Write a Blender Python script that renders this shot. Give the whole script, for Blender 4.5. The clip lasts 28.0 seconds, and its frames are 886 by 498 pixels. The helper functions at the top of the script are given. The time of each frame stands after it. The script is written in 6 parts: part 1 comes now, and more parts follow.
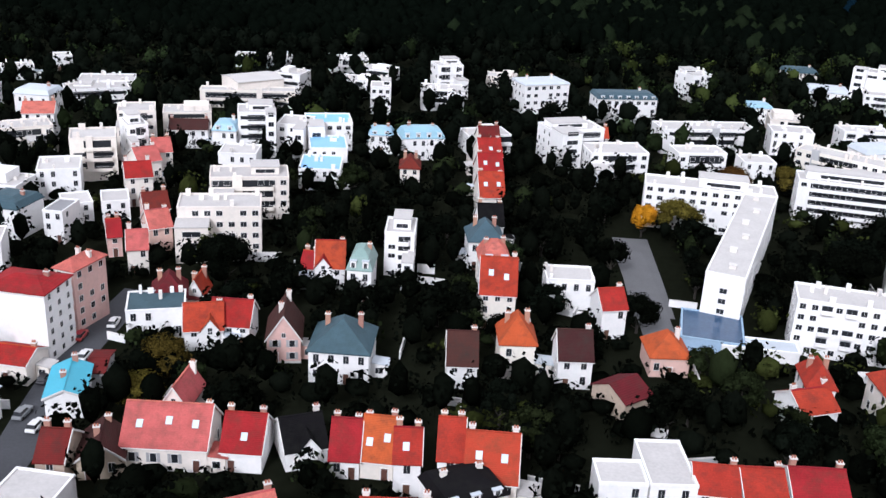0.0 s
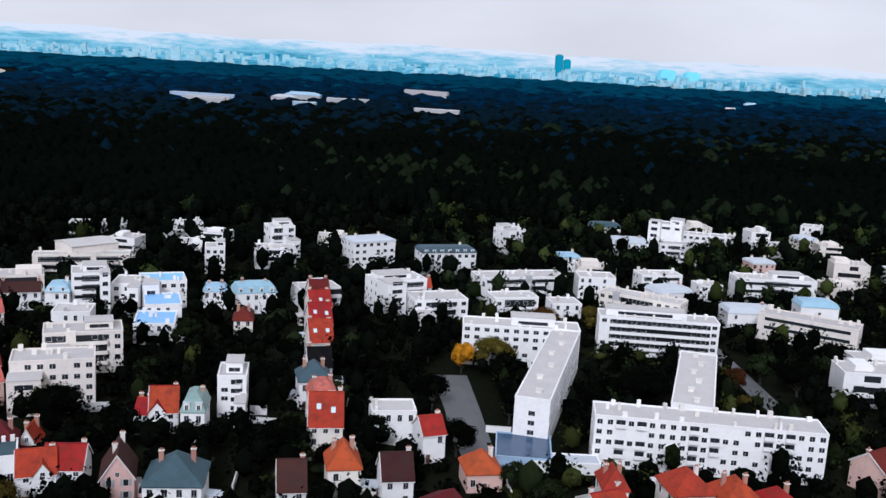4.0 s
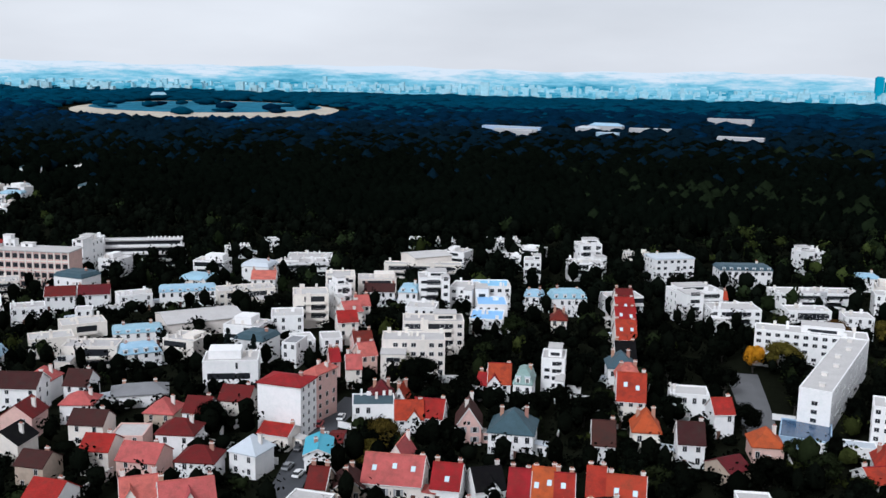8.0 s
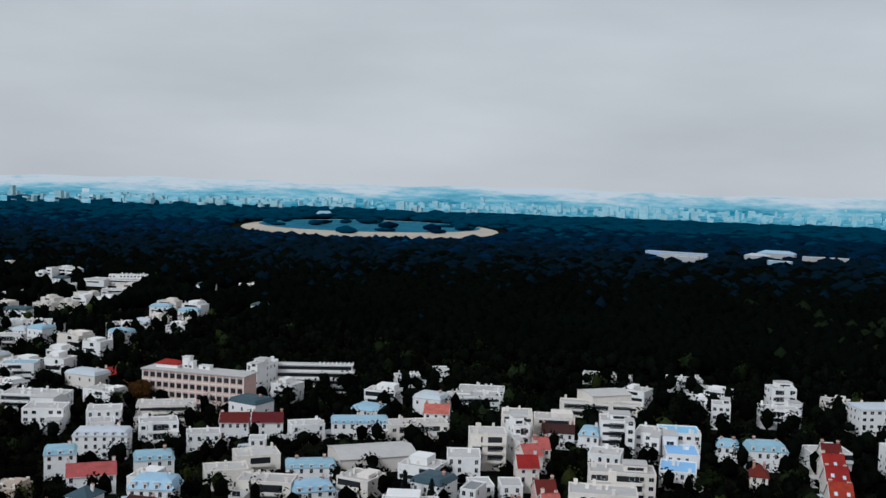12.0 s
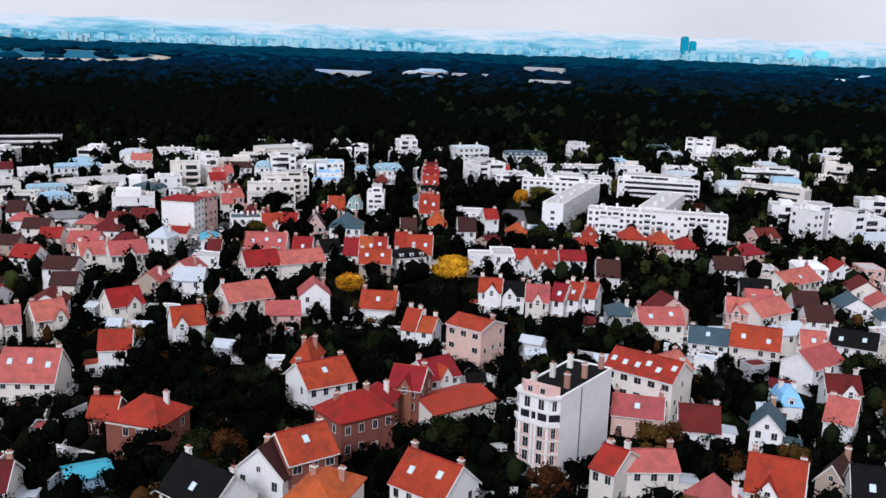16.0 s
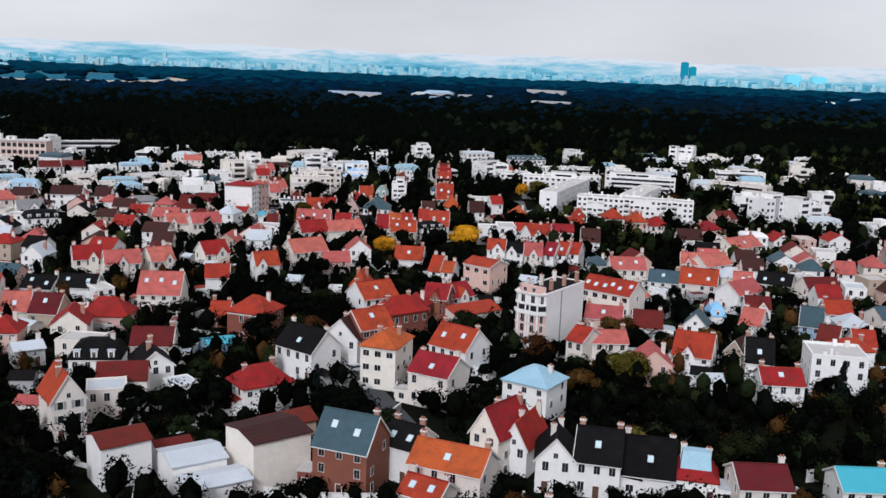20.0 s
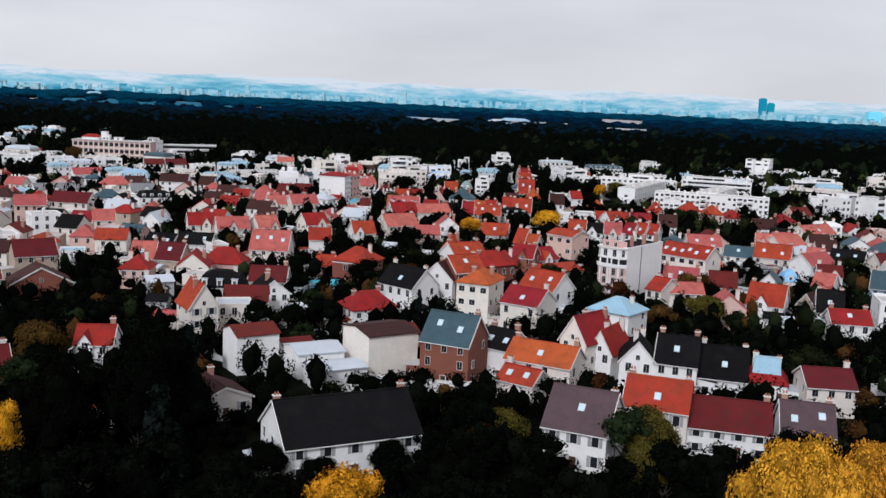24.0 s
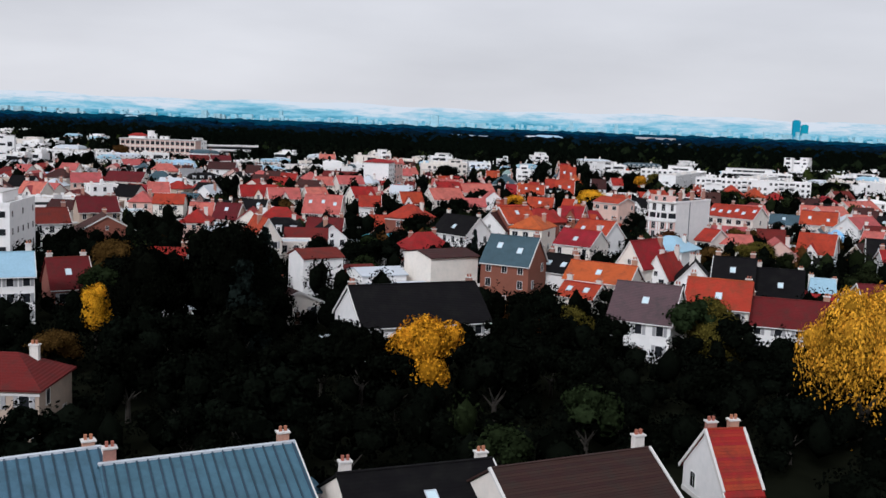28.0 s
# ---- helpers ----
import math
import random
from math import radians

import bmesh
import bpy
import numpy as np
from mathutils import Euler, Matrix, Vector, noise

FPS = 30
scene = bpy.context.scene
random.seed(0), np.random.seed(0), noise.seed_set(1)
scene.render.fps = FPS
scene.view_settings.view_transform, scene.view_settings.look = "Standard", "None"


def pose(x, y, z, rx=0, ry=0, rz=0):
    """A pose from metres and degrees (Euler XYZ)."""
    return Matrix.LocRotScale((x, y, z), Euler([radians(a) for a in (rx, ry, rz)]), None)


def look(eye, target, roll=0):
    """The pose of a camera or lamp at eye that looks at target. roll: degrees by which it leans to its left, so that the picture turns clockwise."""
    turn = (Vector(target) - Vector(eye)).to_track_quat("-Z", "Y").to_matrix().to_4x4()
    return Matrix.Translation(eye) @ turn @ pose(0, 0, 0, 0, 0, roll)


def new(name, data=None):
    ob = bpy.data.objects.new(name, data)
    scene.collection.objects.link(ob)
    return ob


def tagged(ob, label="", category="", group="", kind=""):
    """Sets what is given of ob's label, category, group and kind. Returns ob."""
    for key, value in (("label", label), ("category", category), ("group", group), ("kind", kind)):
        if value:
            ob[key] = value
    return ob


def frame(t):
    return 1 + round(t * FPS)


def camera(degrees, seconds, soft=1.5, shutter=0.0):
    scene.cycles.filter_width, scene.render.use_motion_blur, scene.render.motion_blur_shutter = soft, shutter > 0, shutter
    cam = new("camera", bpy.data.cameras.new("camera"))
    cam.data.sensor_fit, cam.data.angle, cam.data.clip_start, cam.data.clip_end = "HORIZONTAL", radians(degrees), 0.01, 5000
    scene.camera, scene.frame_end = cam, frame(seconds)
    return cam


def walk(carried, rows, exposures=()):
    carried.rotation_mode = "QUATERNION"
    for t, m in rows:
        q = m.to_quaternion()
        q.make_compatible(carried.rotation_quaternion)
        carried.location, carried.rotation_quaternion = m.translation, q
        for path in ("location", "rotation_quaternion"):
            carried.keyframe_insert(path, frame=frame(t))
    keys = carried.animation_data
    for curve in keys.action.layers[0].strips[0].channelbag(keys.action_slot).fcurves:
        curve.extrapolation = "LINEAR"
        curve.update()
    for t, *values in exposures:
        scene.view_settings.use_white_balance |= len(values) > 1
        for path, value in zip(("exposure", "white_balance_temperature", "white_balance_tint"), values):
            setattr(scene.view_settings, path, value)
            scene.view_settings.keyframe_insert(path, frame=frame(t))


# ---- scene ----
import functools

cam = camera(48.226, 28.0, soft=1.5)
PATH = [
    (0, look((-9.08, 255.46, 89.02), (-10.372, 348.417, 52.166), 3.118)),
    (0.5, look((-1.32, 256.79, 86.58), (0.012, 350.657, 52.125), 3.131)),
    (1, look((-1.58, 251.73, 86.91), (3.509, 346.229, 54.599), 3.662)),
    (1.5, look((-1.13, 249.86, 86.99), (7.834, 344.724, 56.652), 4.148)),
    (2, look((-1.58, 251.97, 85.45), (10.694, 346.974, 56.765), 4.680)),
    (2.5, look((-2.61, 250.07, 86.02), (10.656, 345.500, 59.245), 4.230)),
    (3, look((-4.44, 245.80, 87.72), (9.871, 341.783, 63.592), 3.920)),
    (3.5, look((-4.68, 240.81, 88.51), (10.101, 337.364, 67.071), 3.628)),
    (5.5, look((-7.12, 217.66, 90.21), (-0.617, 315.985, 73.173), 1.762)),
    (6, look((-5.96, 208.46, 91.66), (-0.198, 307.081, 76.168), 1.496)),
    (6.5, look((-2.77, 192.44, 93.62), (-2.533, 291.191, 77.869), 1.286)),
    (7, look((-2.79, 183.57, 94.07), (-7.081, 282.192, 78.117), 0.955)),
    (7.5, look((-6.75, 187.43, 93.69), (-15.764, 285.411, 75.822), 0.829)),
    (8, look((-8.26, 186.98, 91.97), (-24.543, 283.994, 73.968), 1.070)),
    (8.5, look((-9.98, 182.98, 91.09), (-32.067, 278.877, 73.328), 1.111)),
    (9, look((-10.00, 180.96, 87.75), (-38.381, 275.599, 72.310), 1.147)),
    (9.5, look((-9.38, 182.98, 87.74), (-44.165, 276.004, 76.065), 1.063)),
    (10, look((-12.57, 186.98, 90.38), (-50.860, 278.935, 81.526), 0.765)),
    (10.5, look((-16.23, 193.01, 94.31), (-56.117, 284.473, 87.707), 1.083)),
    (11, look((-20.23, 198.01, 97.13), (-60.267, 289.500, 91.912), 1.098)),
    (11.5, look((-22.17, 201.01, 94.32), (-59.220, 293.718, 88.572), 1.382)),
    (12, look((-22.88, 200.02, 95.41), (-54.504, 294.671, 88.958), 1.693)),
    (12.5, look((-23.12, 190.02, 93.45), (-45.672, 287.259, 87.491), 1.609)),
    (13, look((-21.12, 177.02, 93.31), (-35.784, 275.659, 85.916), 1.627)),
    (13.5, look((-17.08, 161.02, 89.30), (-26.343, 260.089, 79.366), 1.626)),
    (15.5, look((-1.63, 91.88, 71.94), (-0.361, 189.945, 52.416), 2.515)),
    (16, look((3.91, 74.89, 73.76), (4.362, 172.568, 52.357), 1.981)),
    (16.5, look((-1.31, 57.40, 75.22), (-0.821, 154.937, 53.151), 2.217)),
    (17, look((-2.75, 39.88, 75.30), (-3.176, 137.549, 53.832), 1.660)),
    (17.5, look((-1.37, 22.91, 76.11), (-4.118, 120.496, 54.440), 1.414)),
    (18, look((-0.41, 7.99, 77.47), (-2.653, 105.571, 55.723), 1.496)),
    (18.5, look((0.67, -3.05, 77.32), (-2.104, 94.702, 56.406), 1.600)),
    (19, look((0.91, -5.09, 75.17), (-1.764, 92.918, 55.495), 1.595)),
    (19.5, look((0.62, -2.18, 72.51), (-0.911, 95.836, 52.752), 1.947)),
    (20, look((-0.05, 0.28, 69.46), (-0.041, 98.470, 50.520), 2.121)),
    (20.5, look((-1.09, 5.14, 66.65), (0.148, 103.417, 48.205), 2.628)),
    (22.5, look((-1.34, -9.15, 56.49), (-3.699, 89.669, 41.356), 1.968)),
    (23, look((-2.09, -14.58, 57.47), (-5.798, 84.136, 41.911), 2.219)),
    (23.5, look((-2.94, -22.72, 54.58), (-9.307, 75.889, 39.198), 2.431)),
    (24, look((-3.50, -23.74, 52.22), (-10.815, 74.778, 36.681), 2.507)),
    (24.5, look((-4.71, -25.79, 49.80), (-12.566, 72.764, 34.790), 2.342)),
    (25, look((-5.05, -27.36, 47.07), (-15.263, 70.963, 31.954), 2.349)),
    (25.5, look((-6.10, -31.87, 45.63), (-18.624, 66.146, 30.281), 2.406)),
    (26, look((-6.91, -31.23, 43.06), (-20.699, 66.676, 28.078), 2.183)),
    (26.5, look((-6.92, -30.91, 40.96), (-19.957, 67.157, 26.393), 2.141)),
    (27, look((-6.93, -31.50, 39.19), (-21.522, 66.351, 24.619), 2.150)),
    (27.5, look((-7.04, -31.52, 37.57), (-20.518, 66.516, 23.191), 2.278)),
    (28, look((-7.49, -31.95, 33.81), (-18.026, 66.652, 20.909), 2.159)),
]
walk(cam, PATH, [(0, 0.54, 5750, 13), (1.0, 0.5, 5650, 14), (2.0, 0.14, 5650, 18), (3.5, 0.05, 5600, 15), (6.5, 0.08, 5800, 7), (9, 0.05, 5650, 9), (10.2, -0.2, 5650, 8), (11, -0.42, 5700, 5), (12.5, -0.42, 5700, 5), (14.5, 0.0, 5700, 12), (18, 0.08, 5700, 13), (20, -0.02, 5900, 11), (28, -0.06, 5900, 11)])

SUN_ELEV, SUN_ROT, SUN_SIZE = 36, 198, 14
SUN, SKY = 2.3, 0.95

TAU = math.tau


# ---- sky, sun ----
def build_world():
    w = bpy.data.worlds.new("overcast_sky")
    scene.world = w
    w.use_nodes = True
    nt = w.node_tree
    n, l = nt.nodes, nt.links
    n.clear()
    out = n.new("ShaderNodeOutputWorld")
    bg = n.new("ShaderNodeBackground")
    sky = n.new("ShaderNodeTexSky")
    sky.sky_type = "NISHITA"
    sky.sun_disc = False
    sky.sun_elevation = radians(SUN_ELEV)
    sky.sun_rotation = radians(SUN_ROT)
    sky.air_density, sky.dust_density = 1.0, 2.0
    dim = n.new("ShaderNodeMix")
    dim.data_type = "RGBA"
    dim.blend_type = "MULTIPLY"
    dim.inputs[0].default_value = 1.0
    dim.inputs[7].default_value = (0.09, 0.09, 0.09, 1)
    tc = n.new("ShaderNodeTexCoord")
    mp = n.new("ShaderNodeMapping")
    mp.inputs["Scale"].default_value = (1.6, 1.6, 6.5)
    no = n.new("ShaderNodeTexNoise")
    no.inputs["Scale"].default_value = 1.7
    no.inputs["Detail"].default_value = 5
    no.inputs["Roughness"].default_value = 0.5
    ramp = n.new("ShaderNodeValToRGB")
    e = ramp.color_ramp.elements
    e[0].position, e[0].color = 0.22, (0.69, 0.665, 0.655, 1)
    e[1].position, e[1].color = 0.74, (0.91, 0.875, 0.85, 1)
    mix = n.new("ShaderNodeMix")
    mix.data_type = "RGBA"
    mix.inputs[0].default_value = 0.93
    bg.inputs["Strength"].default_value = SKY
    l.new(tc.outputs["Generated"], mp.inputs["Vector"])
    l.new(mp.outputs["Vector"], no.inputs["Vector"])
    l.new(no.outputs["Fac"], ramp.inputs["Fac"])
    l.new(sky.outputs["Color"], dim.inputs[6])
    l.new(dim.outputs[2], mix.inputs[6])
    l.new(ramp.outputs["Color"], mix.inputs[7])
    l.new(mix.outputs[2], bg.inputs["Color"])
    l.new(bg.outputs["Background"], out.inputs["Surface"])


build_world()
sun = new("sun", bpy.data.lights.new("sun", "SUN"))
sun.data.energy, sun.data.angle, sun.data.color = SUN, radians(SUN_SIZE), (1.0, 0.965, 0.93)
az, el = radians(SUN_ROT), radians(SUN_ELEV)
sun_way = Vector((math.sin(az) * math.cos(el), math.cos(az) * math.cos(el), math.sin(el)))
sun.matrix_world = look(sun_way * 300, (0, 0, 0))


# ---- materials ----
def mat(name, rgb, rough=0.85, vary=0.25, big=0.15, fine=3.0, bump=0.0, course=0.0, metal=0.0, hue=0.01, glow=0.0, spec=0.5, worn=0.0, leafy=0.0):
    """A surface with stains at a large scale, grain at a small one, a tone of its own on each object and fine relief."""
    m = bpy.data.materials.new(name)
    m.use_nodes = True
    nt = m.node_tree
    n, l = nt.nodes, nt.links
    b = n["Principled BSDF"]
    b.inputs["Roughness"].default_value = rough
    b.inputs["Metallic"].default_value = metal
    b.inputs["Specular IOR Level"].default_value = spec
    geo = n.new("ShaderNodeNewGeometry")
    info = n.new("ShaderNodeObjectInfo")
    a = n.new("ShaderNodeTexNoise")
    a.inputs["Scale"].default_value = big
    a.inputs["Detail"].default_value = 6
    c = n.new("ShaderNodeTexNoise")
    c.inputs["Scale"].default_value = fine
    c.inputs["Detail"].default_value = 4
    l.new(geo.outputs["Position"], a.inputs["Vector"])
    l.new(geo.outputs["Position"], c.inputs["Vector"])
    ad = n.new("ShaderNodeMath")
    ad.operation = "ADD"
    l.new(a.outputs["Fac"], ad.inputs[0])
    l.new(c.outputs["Fac"], ad.inputs[1])
    ad2 = n.new("ShaderNodeMath")
    ad2.operation = "MULTIPLY_ADD"
    ad2.inputs[1].default_value = 0.6
    l.new(info.outputs["Random"], ad2.inputs[0])
    l.new(ad.outputs[0], ad2.inputs[2])
    mr = n.new("ShaderNodeMapRange")
    mr.inputs["From Min"].default_value, mr.inputs["From Max"].default_value = 0.65, 1.95
    mr.inputs["To Min"].default_value, mr.inputs["To Max"].default_value = 1 - vary, 1 + vary
    l.new(ad2.outputs[0], mr.inputs["Value"])
    mh = n.new("ShaderNodeMapRange")
    mh.inputs["To Min"].default_value, mh.inputs["To Max"].default_value = 0.5 - hue, 0.5 + hue
    l.new(info.outputs["Random"], mh.inputs["Value"])
    hs = n.new("ShaderNodeHueSaturation")
    hs.inputs["Color"].default_value = (*rgb, 1)
    l.new(mr.outputs["Result"], hs.inputs["Value"])
    l.new(mh.outputs["Result"], hs.inputs["Hue"])
    tone = hs.outputs["Color"]
    if leafy:
        lr = n.new("ShaderNodeMapRange")
        lr.inputs["To Min"].default_value, lr.inputs["To Max"].default_value = 1 - leafy, 1 + leafy
        l.new(geo.outputs["Random Per Island"], lr.inputs["Value"])
        lm = n.new("ShaderNodeMath")
        lm.operation = "MULTIPLY"
        l.new(mr.outputs["Result"], lm.inputs[0])
        l.new(lr.outputs["Result"], lm.inputs[1])
        l.new(lm.outputs[0], hs.inputs["Value"])
    if worn:
        pn = n.new("ShaderNodeTexNoise")
        pn.inputs["Scale"].default_value, pn.inputs["Detail"].default_value, pn.inputs["Roughness"].default_value = 0.55, 7, 0.7
        l.new(geo.outputs["Position"], pn.inputs["Vector"])
        pm = n.new("ShaderNodeMapRange")
        pm.inputs["From Min"].default_value, pm.inputs["From Max"].default_value = 0.46, 0.72
        pm.inputs["To Max"].default_value = worn
        l.new(pn.outputs["Fac"], pm.inputs["Value"])
        mx = n.new("ShaderNodeMix")
        mx.data_type = "RGBA"
        mx.inputs[7].default_value = (rgb[0] * 0.35 + 0.015, rgb[1] * 0.5 + 0.015, rgb[2] * 0.5 + 0.012, 1)
        l.new(pm.outputs["Result"], mx.inputs[0])
        l.new(tone, mx.inputs[6])
        tone = mx.outputs[2]
    l.new(tone, b.inputs["Base Color"])
    if bump or course:
        bp = n.new("ShaderNodeBump")
        bp.inputs["Strength"].default_value = max(bump, course)
        bp.inputs["Distance"].default_value = 0.06
        if course:
            wv = n.new("ShaderNodeTexWave")
            wv.bands_direction = "Z"
            wv.inputs["Scale"].default_value = 1.6
            wv.inputs["Distortion"].default_value = 1.2
            wv.inputs["Detail Scale"].default_value = 2.0
            l.new(geo.outputs["Position"], wv.inputs["Vector"])
            l.new(wv.outputs["Fac"], bp.inputs["Height"])
        else:
            l.new(c.outputs["Fac"], bp.inputs["Height"])
        l.new(bp.outputs["Normal"], b.inputs["Normal"])
    if glow:
        l.new(tone, b.inputs["Emission Color"])
        b.inputs["Emission Strength"].default_value = glow
    return m


WALLS = {
    "white": mat("white_render", (0.80, 0.785, 0.78), 0.9, 0.09, 0.12, 1.5, hue=0.0, spec=0.2, worn=0.16),
    "cream": mat("cream_render", (0.74, 0.68, 0.62), 0.9, 0.12, 0.12, 1.5, hue=0.012, spec=0.2, worn=0.18),
    "beige": mat("beige_render", (0.46, 0.365, 0.29), 0.9, 0.15, 0.12, 1.5, spec=0.2, worn=0.28),
    "pink": mat("pink_render", (0.64, 0.42, 0.37), 0.9, 0.12, 0.12, 1.5, spec=0.2, worn=0.28),
    "brick": mat("red_brick", (0.20, 0.065, 0.042), 0.9, 0.3, 0.3, 4.0, 0.3),
    "grey": mat("grey_cement", (0.40, 0.40, 0.41), 0.9, 0.15, 0.2, 2.0),
    "blue": mat("pale_blue_paint", (0.30, 0.42, 0.56), 0.8, 0.15, 0.2, 2.0),
}
ROOFS = {
    "red": mat("red_clay_tile", (0.29, 0.024, 0.016), 0.8, 0.5, 0.3, 5.0, course=0.5, hue=0.012, spec=0.15, worn=0.75),
    "orange": mat("orange_clay_tile", (0.38, 0.062, 0.022), 0.8, 0.3, 0.35, 5.0, course=0.5, hue=0.01, spec=0.15, worn=0.75),
    "pinkred": mat("faded_red_tile", (0.42, 0.10, 0.09), 0.85, 0.38, 0.3, 5.0, course=0.45, hue=0.01, spec=0.15, worn=0.75),
    "darkred": mat("dark_red_tile", (0.12, 0.013, 0.012), 0.8, 0.35, 0.3, 5.0, course=0.5, spec=0.15, worn=0.75),
    "brown": mat("brown_tile", (0.05, 0.017, 0.015), 0.8, 0.35, 0.3, 5.0, course=0.5, spec=0.15, worn=0.75),
    "browntile": mat("old_brown_tile", (0.035, 0.016, 0.014), 0.8, 0.25, 0.5, 6.0, bump=0.3, spec=0.15, worn=0.75),
    "redtile": mat("bright_red_tile", (0.27, 0.024, 0.016), 0.75, 0.18, 0.5, 6.0, bump=0.3, spec=0.15, worn=0.75),
    "mauve": mat("mauve_brown_tile", (0.095, 0.06, 0.066), 0.8, 0.2, 0.3, 5.0, course=0.4, spec=0.15, worn=0.75),
    "dark": mat("dark_slate", (0.007, 0.0065, 0.0075), 0.8, 0.3, 0.3, 5.0, course=0.3, spec=0.04, worn=0.4),
    "slate": mat("blue_grey_slate", (0.05, 0.088, 0.112), 0.55, 0.25, 0.3, 5.0, course=0.3, spec=0.15, worn=0.75),
    "slategreen": mat("green_grey_zinc", (0.20, 0.30, 0.28), 0.5, 0.25, 0.3, 4.0),
    "zinc": mat("light_zinc", (0.48, 0.52, 0.57), 0.45, 0.15, 0.3, 3.0),
    "zincblue": mat("pale_blue_zinc", (0.27, 0.44, 0.56), 0.45, 0.2, 0.3, 3.0),
    "zincseam": mat("weathered_zinc", (0.062, 0.13, 0.185), 0.75, 0.2, 0.5, 2.5, bump=0.1, spec=0.2, worn=0.75),
    "teal": mat("turquoise_sheet", (0.05, 0.36, 0.46), 0.5, 0.15, 0.4, 3.0),
    "blue": mat("sky_blue_sheet", (0.22, 0.48, 0.76), 0.5, 0.1, 0.2, 2.0),
    "blueglass": mat("dark_blue_glazing", (0.03, 0.07, 0.13), 0.2, 0.3, 0.5, 2.0),
    "gravel": mat("pale_roof_gravel", (0.46, 0.44, 0.43), 0.95, 0.18, 0.25, 2.0, 0.2),
    "grey": mat("grey_tile", (0.22, 0.22, 0.23), 0.8, 0.25, 0.3, 5.0, course=0.4, spec=0.15),
    "white": mat("white_membrane", (0.75, 0.74, 0.74), 0.7, 0.08, 0.3, 2.0),
    "redman": mat("red_and_zinc_tile", (0.28, 0.02, 0.015), 0.8, 0.3, 0.3, 5.0, course=0.5, spec=0.15, worn=0.75),
}
GLASS = mat("dark_window_glass", (0.018, 0.02, 0.024), 0.12, 0.3, 0.5, 2.0)
FRAME = mat("white_window_paint", (0.74, 0.73, 0.72), 0.6, 0.08, 0.5, 3.0)
SHUTTER = mat("grey_shutter_paint", (0.33, 0.33, 0.34), 0.7, 0.15, 0.5, 3.0)
DOOR = mat("brown_door_paint", (0.10, 0.045, 0.03), 0.6, 0.2, 0.5, 3.0)
STONE = mat("pale_coping_stone", (0.62, 0.60, 0.58), 0.9, 0.15, 0.4, 3.0)
CHIM = mat("chimney_brick", (0.36, 0.19, 0.14), 0.9, 0.3, 0.4, 4.0, 0.3)
CHIMW = mat("rendered_chimney", (0.66, 0.62, 0.58), 0.9, 0.2, 0.4, 4.0)
POT = mat("clay_pot", (0.34, 0.12, 0.07), 0.8, 0.2, 0.5, 4.0)
METAL = mat("grey_metal", (0.16, 0.18, 0.20), 0.6, 0.15, 0.5, 4.0)
SEAM = mat("dark_zinc_seam", (0.03, 0.055, 0.08), 0.7, 0.2, 0.5, 4.0, spec=0.2)
ASPHALT = mat("asphalt", (0.05, 0.052, 0.06), 0.9, 0.3, 0.15, 2.0, 0.2)
KERB = mat("kerb_stone", (0.30, 0.29, 0.28), 0.9, 0.2, 0.3, 3.0)
PAVING = mat("grey_paving", (0.10, 0.10, 0.105), 0.9, 0.25, 0.2, 2.0, 0.2)
# Ground colour is near black: the shade between trees and houses is put in.
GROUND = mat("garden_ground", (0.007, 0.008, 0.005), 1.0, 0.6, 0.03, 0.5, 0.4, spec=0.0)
BARK = mat("bark", (0.02, 0.016, 0.012), 0.95, 0.3, 0.5, 6.0, 0.4)
SAND = mat("pale_sand", (0.50, 0.46, 0.38), 0.95, 0.3, 0.01, 0.1, spec=0.0)
# Dark, green and conifer leaves: crushed shade is put into near-black base colours.
LEAF = {
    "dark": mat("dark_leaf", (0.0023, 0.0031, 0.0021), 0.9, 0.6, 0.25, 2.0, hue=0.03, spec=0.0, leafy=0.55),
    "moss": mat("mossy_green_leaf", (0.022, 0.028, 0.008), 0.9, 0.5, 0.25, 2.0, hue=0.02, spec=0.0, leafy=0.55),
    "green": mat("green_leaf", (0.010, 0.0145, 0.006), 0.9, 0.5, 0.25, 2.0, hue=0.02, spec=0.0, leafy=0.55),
    "yellow": mat("autumn_yellow_leaf", (0.48, 0.23, 0.012), 0.9, 0.45, 0.3, 2.0, hue=0.01, spec=0.0, leafy=0.8),
    "willow": mat("golden_willow_leaf", (0.42, 0.19, 0.018), 0.9, 0.5, 0.3, 2.0, spec=0.0, leafy=0.8),
    "olive": mat("olive_leaf", (0.07, 0.058, 0.012), 0.9, 0.5, 0.25, 2.0, hue=0.02, spec=0.0, leafy=0.8),
    "rust": mat("rust_leaf", (0.05, 0.024, 0.008), 0.9, 0.5, 0.25, 2.0, hue=0.02, spec=0.0, leafy=0.55),
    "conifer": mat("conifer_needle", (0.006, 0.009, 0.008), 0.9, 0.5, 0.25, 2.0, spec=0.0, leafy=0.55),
}


# ---- mesh helpers ----
def mesh(name, verts, faces, mats, slots=None, smooth=False):
    me = bpy.data.meshes.new(name)
    me.from_pydata(verts, [], faces)
    for m in mats if isinstance(mats, (list, tuple)) else [mats]:
        me.materials.append(m)
    if slots:
        me.polygons.foreach_set("material_index", slots)
    if smooth:
        me.polygons.foreach_set("use_smooth", [True] * len(me.polygons))
    me.update()
    return me


def part(name, me, parent, m=None, label=""):
    ob = new(name, me)
    ob.parent = parent
    if m is not None:
        ob.matrix_basis = m
    return tagged(ob, label)


